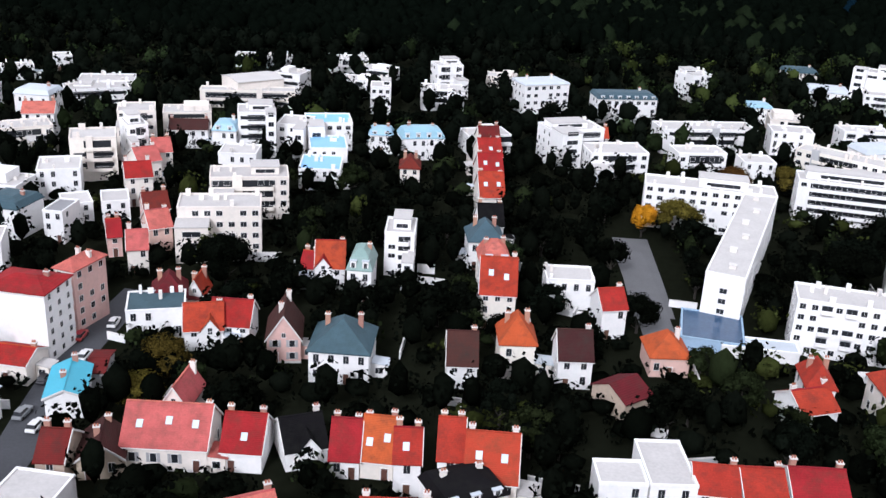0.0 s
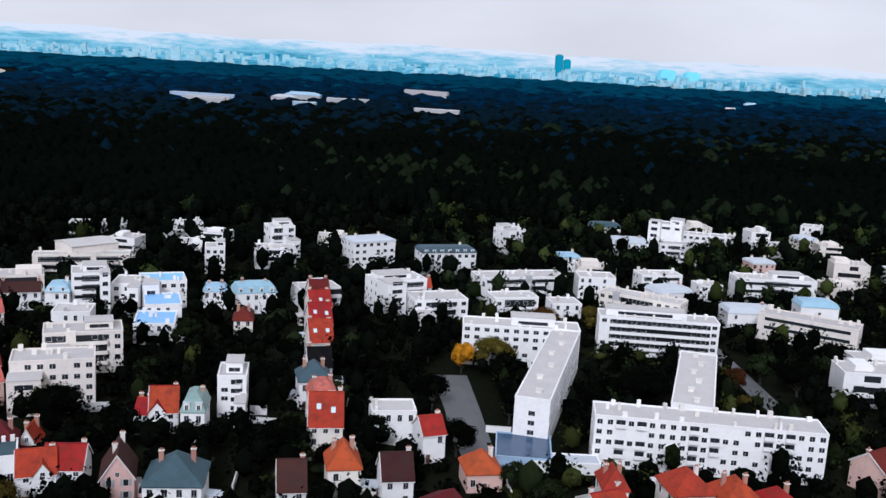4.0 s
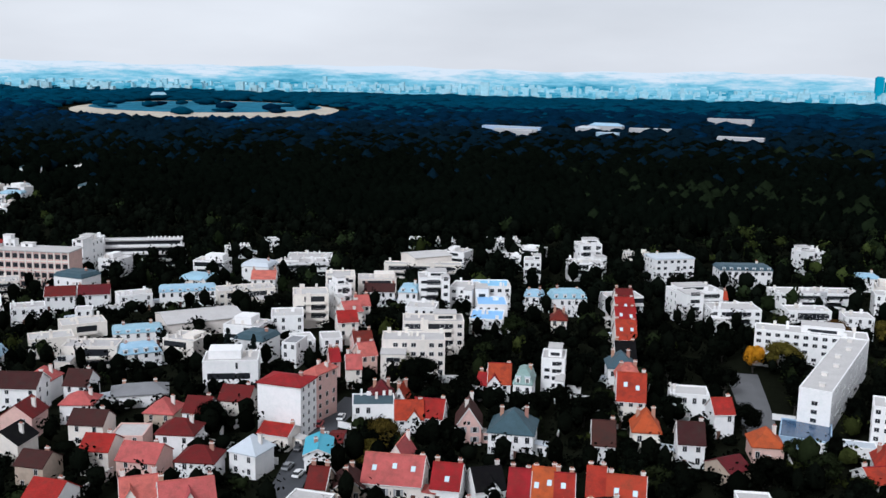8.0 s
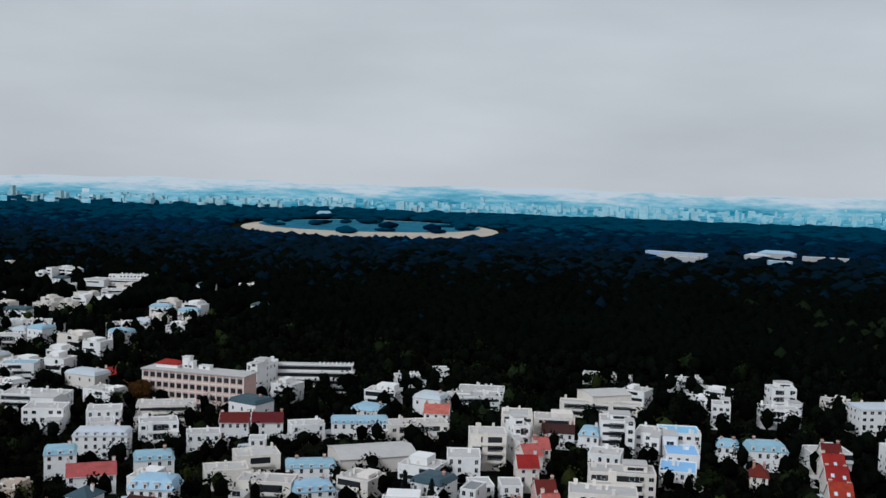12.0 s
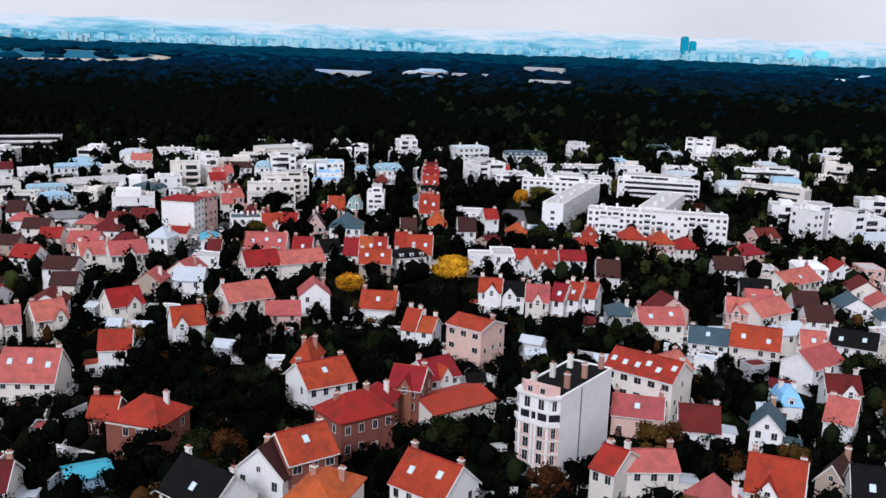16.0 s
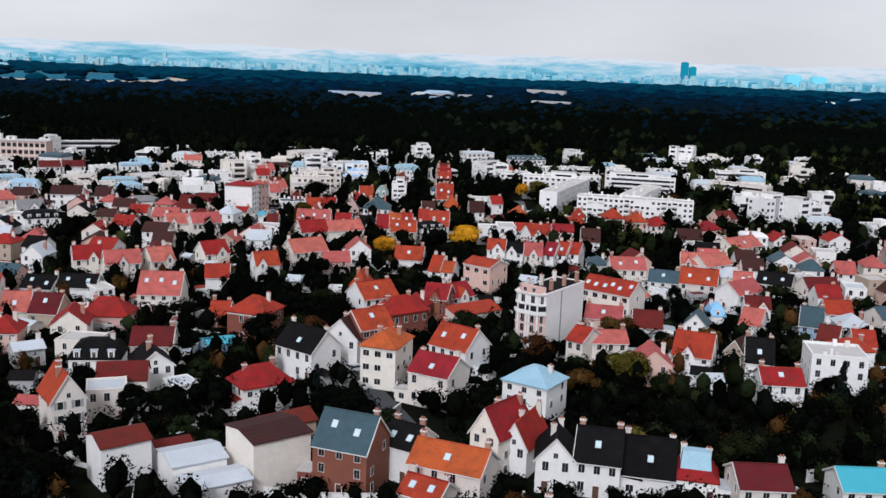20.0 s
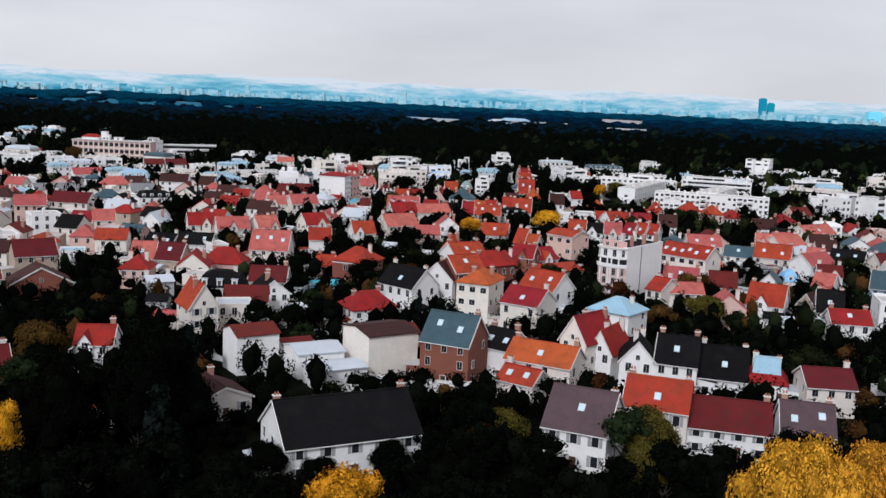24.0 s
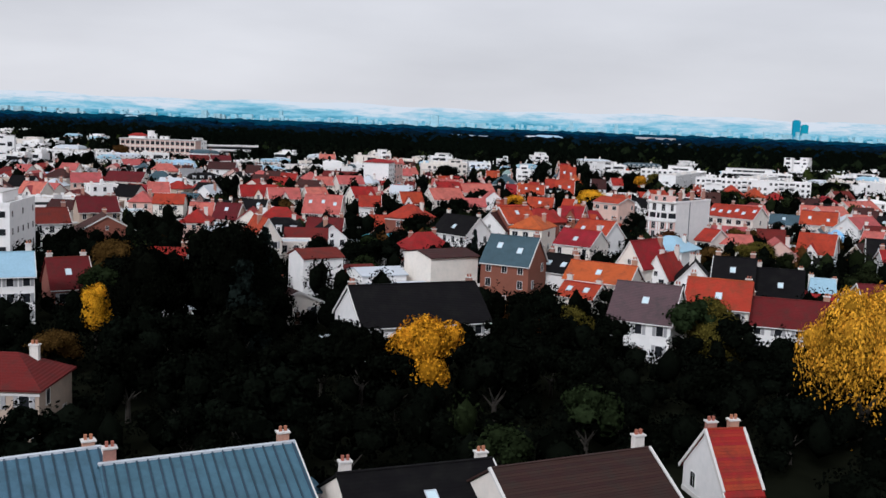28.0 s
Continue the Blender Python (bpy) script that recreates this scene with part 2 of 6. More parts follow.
def box_vf(x0, x1, y0, y1, z0, z1, base=0):
    v = [(x0, y0, z0), (x1, y0, z0), (x1, y1, z0), (x0, y1, z0), (x0, y0, z1), (x1, y0, z1), (x1, y1, z1), (x0, y1, z1)]
    f = [(0, 3, 2, 1), (4, 5, 6, 7), (0, 1, 5, 4), (1, 2, 6, 5), (2, 3, 7, 6), (3, 0, 4, 7)]
    return v, [tuple(i + base for i in q) for q in f]


def boxes(name, dims, mats, slots=None):
    v, f, s = [], [], []
    for k, d in enumerate(dims):
        a, b = box_vf(*d, base=len(v))
        v += a
        f += b
        s += [slots[k] if slots else 0] * 6
    return mesh(name, v, f, mats, s)


KEPT = {}


def kept(key, make):
    if key not in KEPT:
        KEPT[key] = make()
    return KEPT[key]


def window_mesh(w, h, frame_mat=FRAME):
    """A casement in one piece: raised frame, reveal, two recessed dark panes and a mullion; it faces -y, its foot at z 0."""
    def make():
        a, t = w / 2, 0.055
        ring = lambda q, y: [(-a + q, y, q), (a - q, y, q), (a - q, y, h - q), (-a + q, y, h - q)]
        v = ring(0, 0.02) + ring(0, -0.07) + ring(t, -0.07) + ring(t, -0.02)
        f, s = [], []
        for k in range(3):
            for i in range(4):
                f.append((k * 4 + i, k * 4 + (i + 1) % 4, k * 4 + 4 + (i + 1) % 4, k * 4 + 4 + i))
                s.append(0)
        n = len(v)
        v += [(-0.02, -0.02, t), (0.02, -0.02, t), (0.02, -0.02, h - t), (-0.02, -0.02, h - t)]
        f += [(12, n, n + 3, 15), (n, n + 1, n + 2, n + 3), (n + 1, 13, 14, n + 2)]
        s += [1, 0, 1]
        return mesh("window", v, f, [frame_mat, GLASS], s)
    return kept(("win", round(w, 2), round(h, 2), frame_mat.name), make)


def pane_mesh(w, h):
    return kept(("pane", round(w, 2), round(h, 2)), lambda: boxes("pane", [(-w / 2, w / 2, -0.045, -0.035, 0, h)], [GLASS]))


def shutter_mesh(h):
    def make():
        d = [(-0.24, 0.24, -0.05, 0.0, 0, h)] + [(-0.2, 0.2, -0.075, -0.05, 0.1 + k * 0.3, 0.28 + k * 0.3) for k in range(int((h - 0.2) / 0.3))]
        return boxes("shutter", d, [SHUTTER])
    return kept(("shut", round(h, 2)), make)


def chimney_mesh(h, white):
    def make():
        d = [(-0.45, 0.45, -0.3, 0.3, -1.2, h), (-0.55, 0.55, -0.4, 0.4, h, h + 0.14), (-0.32, -0.1, -0.11, 0.11, h + 0.14, h + 0.55), (0.1, 0.32, -0.11, 0.11, h + 0.14, h + 0.55)]
        return boxes("chimney", d, [CHIMW if white else CHIM, STONE, POT], [0, 1, 2, 2])
    return kept(("chim", round(h, 1), white), make)


def skylight_mesh():
    return kept("sky", lambda: boxes("skylight", [(-0.5, 0.5, -0.65, -0.57, 0, 0.12), (-0.5, 0.5, 0.57, 0.65, 0, 0.12), (-0.5, -0.42, -0.57, 0.57, 0, 0.12), (0.42, 0.5, -0.57, 0.57, 0, 0.12), (-0.42, 0.42, -0.57, 0.57, 0, 0.07)],
                                     [ROOFS["zinc"], SKYGLASS], [0, 0, 0, 0, 1]))


SKYGLASS = mat("bright_skylight_glass", (0.55, 0.68, 0.74), 0.15, 0.1, 0.5, 2.0)


def walls_mesh(w, d, he, r, kind, m):
    """The walls as one closed body, with gable ends where the roof has them."""
    a, b = w / 2, d / 2
    if kind == "gx":
        v = [(-a, -b, -0.5), (a, -b, -0.5), (a, b, -0.5), (-a, b, -0.5), (-a, -b, he), (a, -b, he), (a, b, he), (-a, b, he), (-a, 0, he + r - 0.05), (a, 0, he + r - 0.05)]
        f = [(0, 1, 5, 4), (1, 2, 6, 9, 5), (2, 3, 7, 6), (3, 0, 4, 8, 7), (4, 5, 9, 8), (6, 7, 8, 9), (3, 2, 1, 0)]
    elif kind == "gy":
        v = [(-a, -b, -0.5), (a, -b, -0.5), (a, b, -0.5), (-a, b, -0.5), (-a, -b, he), (a, -b, he), (a, b, he), (-a, b, he), (0, -b, he + r - 0.05), (0, b, he + r - 0.05)]
        f = [(0, 1, 5, 8, 4), (1, 2, 6, 5), (2, 3, 7, 9, 6), (3, 0, 4, 7), (4, 8, 9, 7), (5, 6, 9, 8), (3, 2, 1, 0)]
    else:
        v, f = box_vf(-a, a, -b, b, -0.5, he)
    return mesh("wall", v, f, m)


def roof_mesh(w, d, he, r, kind, m, over=0.4):
    a, b, t = w / 2, d / 2, 0.2
    if kind in ("gx", "gy"):
        if kind == "gy":
            a, b = b, a
        k = r / b
        pr = [(-b - over, he - over * k), (0, he + r), (b + over, he - over * k)]
        low = [(y, z + 0.02 - 0.0) for y, z in pr]
        up = [(y, z + t) for y, z in pr]
        v = [(-a - 0.25, y, z) for y, z in low + up] + [(a + 0.25, y, z) for y, z in low + up]
        f = [(3, 4, 10, 9), (4, 5, 11, 10), (0, 6, 7, 1), (1, 7, 8, 2), (0, 3, 9, 6), (2, 8, 11, 5), (0, 1, 4, 3), (1, 2, 5, 4), (6, 9, 10, 7), (7, 10, 11, 8)]
        if kind == "gy":
            v = [(-y, x, z) for x, y, z in v]
        return mesh("roof", v, f, m)
    o = over
    A, B = a + o, b + o
    if kind in ("hip", "pyr"):
        if kind == "pyr":
            rx = ry = 0.9
            top = [(-rx, -ry), (rx, -ry), (rx, ry), (-rx, ry)]
        elif a >= b:
            rx = max(a - b * 0.85, 0.3)
            top = [(-rx, -0.06), (rx, -0.06), (rx, 0.06), (-rx, 0.06)]
        else:
            ry = max(b - a * 0.85, 0.3)
            top = [(-0.06, -ry), (0.06, -ry), (0.06, ry), (-0.06, ry)]
        v = [(-A, -B, he), (A, -B, he), (A, B, he), (-A, B, he), (-A, -B, he + t), (A, -B, he + t), (A, B, he + t), (-A, B, he + t)] + [(x, y, he + r + t) for x, y in top]
        f = [(3, 2, 1, 0), (0, 1, 5, 4), (1, 2, 6, 5), (2, 3, 7, 6), (3, 0, 4, 7), (4, 5, 9, 8), (5, 6, 10, 9), (6, 7, 11, 10), (7, 4, 8, 11), (8, 9, 10, 11)]
        return mesh("roof", v, f, m)
    if kind == "man":
        i = min(0.28 * r + 0.3, a * 0.4, b * 0.4)
        two = m.name.startswith("red_and_zinc")
        o = 0.25
        A, B = a + o, b + o
        z1, z2 = he + r * (0.4 if two else 0.72), he + r
        v = []
        for X, Y, z in ((A, B, he), (A, B, he + 0.18), (a - i + o, b - i + o, z1), (a - i if two else a - i - min(2.2, a * 0.4), b - i - min(2.2, b * 0.4), z2)):
            X, Y = max(X, 0.3), max(Y, 0.3)
            v += [(-X, -Y, z), (X, -Y, z), (X, Y, z), (-X, Y, z)]
        f = [(3, 2, 1, 0), (12, 13, 14, 15)]
        for q in range(3):
            for s in range(4):
                f.append((q * 4 + s, q * 4 + (s + 1) % 4, q * 4 + 4 + (s + 1) % 4, q * 4 + 4 + s))
        if two:
            return mesh("roof", v, f, [m, ROOFS["zincblue"]], [0, 1] + [0] * 8 + [1] * 4)
        return mesh("roof", v, f, m)
    return boxes("roof", [(-a + 0.25, a - 0.25, -b + 0.25, b - 0.25, he - 0.1, he + 0.12)], m)


def parapet_mesh(w, d, he, r, m):
    a, b, q = w / 2, d / 2, 0.28
    o = 0.06
    return boxes("parapet", [(-a - o, a + o, -b - o, -b + q, he, he + r), (-a - o, a + o, b - q, b + o, he, he + r), (-a - o, -a + q, -b + q, b - q, he, he + r), (a - q, a + o, -b + q, b - q, he, he + r)], m)


FOOT = {}


def note(x, y, rot, a, b, he):
    q = int(math.hypot(a, b) // 40) + 1
    for i in range(-q, q + 1):
        for j in range(-q, q + 1):
            FOOT.setdefault((int(x // 40) + i, int(y // 40) + j), []).append((x, y, rot, a, b, he))


SAY_WALL = {"white": "white rendered", "cream": "cream rendered", "beige": "beige rendered", "pink": "pink rendered", "brick": "red brick", "grey": "grey cement", "blue": "pale blue"}
SAY_ROOF = {"red": "red tiled", "orange": "orange tiled", "pinkred": "faded red tiled", "darkred": "dark red tiled", "brown": "brown tiled", "browntile": "old brown tiled", "redtile": "bright red tiled",
            "mauve": "mauve-brown tiled", "dark": "black slate", "slate": "blue-grey slate", "slategreen": "green-grey zinc", "zinc": "light zinc", "zincblue": "pale blue zinc", "zincseam": "standing-seam zinc",
            "teal": "turquoise sheet", "blue": "sky-blue sheet", "blueglass": "dark blue glazed", "gravel": "pale gravelled", "grey": "grey tiled", "white": "white", "redman": "red and zinc"}
SAY_KIND = {"gx": "gable roof", "gy": "gable roof", "hip": "hipped roof", "pyr": "low pyramid roof", "man": "mansard roof", "flat": "flat roof"}


def plain_house(x, y, rot, w, d, he, r, kind, wall, roof):
    """A small house of the back streets: walls, roof, chimney, four windows and a door."""
    rnd = random.Random(int(x * 37 + y * 91))
    ob = new("house")
    ob.matrix_basis = pose(x, y, 0, 0, 0, rot)
    tagged(ob, f"{SAY_WALL[wall]} small house with a {SAY_ROOF[roof]} {SAY_KIND[kind]}", "building")
    note(x, y, rot, w / 2, d / 2, he)
    part("wall", walls_mesh(w, d, he, r, kind, WALLS[wall]), ob)
    part("roof", roof_mesh(w, d, he, r, kind, ROOFS[roof]), ob)
    if kind == "flat":
        part("parapet", parapet_mesh(w, d, he, 0.4, WALLS[wall]), ob)
    else:
        part("chimney", chimney_mesh(1.3, rnd.random() < 0.5), ob, pose(w * 0.3, 0.4, he + r * 0.75))
    for fl in (0, 1):
        for s in (-1, 1):
            part("window", window_mesh(1.0, 1.5), ob, pose(s * w * 0.24, -d / 2, (fl + 0.3) * he / 2))
    side = 1 if x < 0 else -1
    part("window", window_mesh(1.0, 1.5), ob, pose(side * w / 2, 0, he * 0.62, 0, 0, 90 * side))


class Bulk:
    """Many far houses past counting, gathered into one mesh."""

    def __init__(self):
        self.v, self.f, self.s, self.mats = [], [], [], []

    def add(self, me, m):
        k = len(self.v)
        self.v += [tuple(m @ q.co) for q in me.vertices]
        for p in me.polygons:
            q = me.materials[p.material_index]
            if q not in self.mats:
                self.mats.append(q)
            self.f.append(tuple(i + k for i in p.vertices))
            self.s.append(self.mats.index(q))

    def house(self, x, y, rot, w, d, he, r, kind, wall, roof, cols, floors):
        rnd = random.Random(int(x * 37 + y * 91))
        note(x, y, rot, w / 2, d / 2, he)
        m = pose(x, y, 0, 0, 0, rot)
        self.add(walls_mesh(w, d, he, r, kind, WALLS[wall]), m)
        self.add(roof_mesh(w, d, he, r, kind, ROOFS[roof]), m)
        if kind == "flat":
            self.add(parapet_mesh(w, d, he, 0.4, WALLS[wall]), m)
        else:
            self.add(chimney_mesh(1.2, rnd.random() < 0.5), m @ pose(w * 0.3, 0.4, he + r * 0.75))
        if kind == "flat" and w > 9:
            fh = he / max(2, round(he / 2.9))
            for fl in range(max(2, round(he / 2.9))):
                p, q = sorted((rnd.uniform(-0.5, 0.1) * w, rnd.uniform(0.1, 0.5) * w))
                self.add(boxes("band", [(p, q, -d / 2 - 0.03, -d / 2 + 0.1, fl * fh + 0.9, fl * fh + fh - 0.3), (p, q, -d / 2 - 1.1, -d / 2, fl * fh - 0.15, fl * fh), (p, q, -d / 2 - 1.1, -d / 2 - 1.0, fl * fh, fl * fh + 0.9)], [GLASS, WALLS[wall]], [0, 1, 1]), m)
            self.add(boxes("stacks", [(q - 0.4, q + 0.4, p - 0.35, p + 0.35, he, he + rnd.uniform(0.9, 1.8)) for q, p in ((rnd.uniform(-0.47, 0.47) * w, rnd.uniform(-0.45, 0.45) * d) for _ in range(6))], CHIMW), m)
            pw = w * rnd.uniform(0.25, 0.6)
            px = rnd.uniform(-0.5, 0.5) * (w - pw)
            self.add(boxes("penthouse", [(px - pw / 2, px + pw / 2, -d * 0.25, d * 0.4, he, he + rnd.uniform(1.2, 2.6))], WALLS[wall]), m)
            floors = 0
        for fl in range(floors):
            for c in range(cols):
                if rnd.random() < 0.8:
                    self.add(window_mesh(1.0, 1.5), m @ pose((c + 0.5) / cols * w - w / 2, -d / 2, (fl + 0.34) * he / floors))

    def done(self, name, label):
        tagged(new(name, mesh(name, self.v, self.f, self.mats, self.s)), label, "houses", kind="stuff")


def house(x, y, rot, w, d, he, r, kind, wall, roof, sky=0, floors=0, cols=0, win=1, near=0, loggia=0):
    """One building: walls, roof, windows, door, chimneys, dormers or skylights. Its front faces -y before it is turned by rot degrees."""
    rnd = random.Random(int(x * 37 + y * 91))
    floors = floors or max(1, round(he / 2.9))
    cols = cols or max(1, round(w / 2.9))
    tall = he > 8.5 or (kind == "flat" and w > 14)
    name = "apartment_building" if tall else ("house" if win else "shed")
    ob = new(name)
    ob.matrix_basis = pose(x, y, 0, 0, 0, rot)
    tagged(ob, f"{SAY_WALL[wall]} {name.replace('_', ' ')} with a {SAY_ROOF[roof]} {SAY_KIND[kind]}", "building")
    note(x, y, rot, w / 2, d / 2, he)
    part("wall", walls_mesh(w, d, he, r, kind, WALLS[wall]), ob)
    part("roof", roof_mesh(w, d, he, r, kind, ROOFS[roof]), ob)
    if near:
        part("plinth", boxes("plinth", [(-w / 2 - 0.05, w / 2 + 0.05, -d / 2 - 0.05, d / 2 + 0.05, -0.4, 0.45)], STONE), ob)
    if kind == "flat":
        part("parapet", parapet_mesh(w, d, he, max(r, 0.3), WALLS[wall]), ob)
    if kind == "flat" and win and w > 8 and d < 30:
        box = []
        for k in range(int(w / 2.2)):
            sx, sy, u, hh = rnd.uniform(-0.47, 0.47) * w, rnd.choice((-0.42, 0.1, 0.42)) * d, rnd.uniform(0.25, 0.6), rnd.uniform(0.7, 1.7)
            box.append((sx - u, sx + u, sy - 0.35, sy + 0.35, he + 0.05, he + 0.3 + hh))
        tagged(part("roof_stacks", boxes("roof_stacks", box, [WALLS[wall], CHIMW], [k % 2 for k in range(len(box))]), ob), kind="stuff")
    if kind == "flat" and d > 30:
        vent = kept("long_vent", lambda: boxes("roof_vent", [(-0.7, 0.7, -0.5, 0.5, 0, 0.9), (-0.85, 0.85, -0.65, 0.65, 0.9, 1.02)], [CHIMW, STONE], [0, 1]))
        for k in range(6):
            part("roof_vent", vent, ob, pose((-1) ** k * w * 0.08, (k + 0.5) / 6 * d - d / 2, he + 0.12))
    if kind == "flat" and he > 8.5 and win == 1 and d < 30 and rnd.random() < 0.6:
        pw, pd, ph = w * rnd.uniform(0.35, 0.7), d * 0.6, rnd.uniform(1.6, 2.6)
        pe = part("penthouse", boxes("penthouse", [(-pw / 2, pw / 2, -pd / 2, pd / 2, 0, ph)], WALLS[wall]), ob, pose(rnd.uniform(-0.5, 0.5) * (w - pw), d * 0.1, he + 0.1))
        part("penthouse_roof", boxes("penthouse_roof", [(-pw / 2 - 0.2, pw / 2 + 0.2, -pd / 2 - 0.2, pd / 2 + 0.2, ph, ph + 0.18)], ROOFS["gravel"]), pe)
        part("window", window_mesh(round(pw * 0.7, 1), 1.1), pe, pose(0, -pd / 2, 0.35))
    if kind == "flat" and tall and win == 1 and near == 0 and w > 9 and rnd.random() < 0.5:
        cw = rnd.uniform(1.6, 2.6)
        part("stair_core", boxes("stair_core", [(-cw / 2, cw / 2, -0.5, 0.3, -0.3, he + rnd.uniform(0.6, 1.6))], WALLS[rnd.choice(("white", "cream", "grey"))]), ob, pose(rnd.uniform(-0.35, 0.35) * w, -d / 2, 0))
    fh = he / floors
    ww, wh = (1.1, min(1.65, fh * 0.58))
    if tall:
        ww = min(1.6, w / cols * 0.55)
        wh = min(1.35, fh * 0.52)
    to_cam = Vector((0 - x, 60 - y, 0)).normalized()
    ax = Vector((math.cos(radians(rot)), math.sin(radians(rot)), 0))
    side = 1 if to_cam.dot(ax) > 0 else -1
    if win:
        wm = window_mesh(ww, wh)
        if tall and kind == "flat" and not loggia and not near and win == 1 and w > 8 and rnd.random() < 0.5:
            ww, cols = w * 0.86, 1
            wm = window_mesh(ww, wh * 0.9)
        door_col = rnd.randrange(cols)
        for fl in range(floors):
            z = fl * fh + fh * 0.34
            for c in range(cols if win == 1 else 0):
                px = (c + 0.5) / cols * w - w / 2
                if fl == 0 and c == door_col and not tall:
                    part("door", kept("door", lambda: boxes("door", [(-0.5, 0.5, -0.06, 0.0, 0, 2.1), (-0.62, -0.5, -0.1, 0, 0, 2.2), (0.5, 0.62, -0.1, 0, 0, 2.2), (-0.5, 0.5, -0.1, 0, 2.1, 2.2), (0.32, 0.38, -0.11, -0.06, 1.0, 1.12)], [DOOR, FRAME, METAL], [0, 1, 1, 1, 2])), ob, pose(px, -d / 2, 0.05))
                    continue
                if not near and rnd.random() < (0.6 if fl == 0 else 0.12):
                    continue
                if loggia and c % 7 in (2, 4):
                    bay = min(2.1, w / cols * 0.9)
                    part("window", window_mesh(bay, wh * 1.25, METAL), ob, pose(px, -d / 2, z - 0.25))
                    part("balcony", kept(("balc", round(bay, 1)), lambda: boxes("balcony", [(-bay / 2 - 0.1, bay / 2 + 0.1, -0.85, 0, -0.12, 0.02), (-bay / 2 - 0.1, bay / 2 + 0.1, -0.85, -0.79, 0.02, 0.8), (-bay / 2 - 0.1, -bay / 2 - 0.04, -0.79, 0, 0.02, 0.8), (bay / 2 + 0.04, bay / 2 + 0.1, -0.79, 0, 0.02, 0.8)], WALLS[wall])), ob, pose(px, -d / 2, z - 0.3))
                    continue
                wo = part("window", wm, ob, pose(px, -d / 2, z))
                if near:
                    part("pane", pane_mesh(ww * 0.9, wh * 0.9), wo, pose(0, 0, wh * 0.05))
                if near and not tall:
                    for s in (-1, 1):
                        part("shutter", shutter_mesh(wh), wo, pose(s * (ww / 2 + 0.27), 0, 0))
            nc = max(1, round(d / (4.2 if not tall else 3.4)))
            if d > 30:
                nc = round(d / 3.6)
            for c in range(nc):
                if rnd.random() < (0.06 if win == 2 else 0.3 if tall else 0.55):
                    continue
                py = (c + 0.5) / nc * d - d / 2
                part("window", wm if ww < 1.6 else window_mesh(1.0, wh), ob, pose(side * w / 2, py, z, 0, 0, 90 * side))
        if kind == "gy" and r > 2.2:
            part("attic_window", window_mesh(0.8, 1.0), ob, pose(0, -d / 2, he + 0.25))
    if tall and kind == "flat" and win == 1 and not near and not loggia and d < 30:
        a, b = sorted((rnd.uniform(-0.5, -0.05) * w, rnd.uniform(0.1, 0.5) * w))
        bands = rnd.random() < 0.7
        for fl in range(1, floors if bands else 1):
            z = fl * fh
            part("balcony", boxes("balcony", [(a, b, -d / 2 - 1.15, -d / 2, z - 0.16, z), (a, b, -d / 2 - 1.15, -d / 2 - 1.05, z, z + 0.85), (a, a + 0.1, -d / 2 - 1.05, -d / 2, z, z + 0.85), (b - 0.1, b, -d / 2 - 1.05, -d / 2, z, z + 0.85), (a + 0.1, b - 0.1, -d / 2 - 0.04, -d / 2 + 0.02, z + 0.1, z + fh - 0.45)],
                                  [WALLS[wall], GLASS], [0, 0, 0, 0, 1]), ob)
        if rnd.random() < 0.6:
            ww_, wd, wh_ = w * rnd.uniform(0.25, 0.42), d * rnd.uniform(0.5, 0.8), he * rnd.choice((0.62, 0.78, 1.14))
            s = rnd.choice((-1, 1))
            wing = part("wing", boxes("wing", [(-ww_ / 2, ww_ / 2, -wd, 0.3, -0.3, wh_)], WALLS[wall]), ob, pose(s * (w / 2 - ww_ / 2 + 0.15), -d / 2, 0))
            part("wing_roof", boxes("wing_roof", [(-ww_ / 2 - 0.12, ww_ / 2 + 0.12, -wd - 0.12, 0.3, wh_, wh_ + 0.22)], ROOFS["gravel"]), wing)
            for fl in range(1, max(2, round(wh_ / fh))):
                part("window", window_mesh(round(ww_ * 0.55, 1), round(fh * 0.5, 1)), wing, pose(0, -wd, fl * fh + fh * 0.3))
    if kind in ("gx", "gy", "hip", "man", "pyr") and win:
        white = rnd.random() < 0.5
        for k in range(1 if kind == "pyr" else rnd.choice((1, 2, 2))):
            s = -1 if k else 1
            if kind == "gx":
                p = (s * (w / 2 - 0.6), 0.5, he + r * 0.86)
            elif kind == "gy":
                p = (0.6 * s, d / 2 - 0.6 - k * d * 0.5, he + r * 0.86)
            else:
                p = (s * w * 0.28, d * 0.12, he + r * 0.7)
            part("chimney", chimney_mesh(round(rnd.uniform(0.9, 1.7), 1), white), ob, pose(*p))
    if kind == "gx" and sky:
        ang = math.degrees(math.atan2(r, d / 2))
        for k in range(sky):
            px = (k + 0.5) / sky * w - w / 2 + rnd.uniform(-0.3, 0.3)
            fy = rnd.uniform(0.35, 0.6)
            part("skylight", skylight_mesh(), ob, pose(px, -d / 2 * (1 - fy), he + r * fy + 0.19, ang, 0, 0))
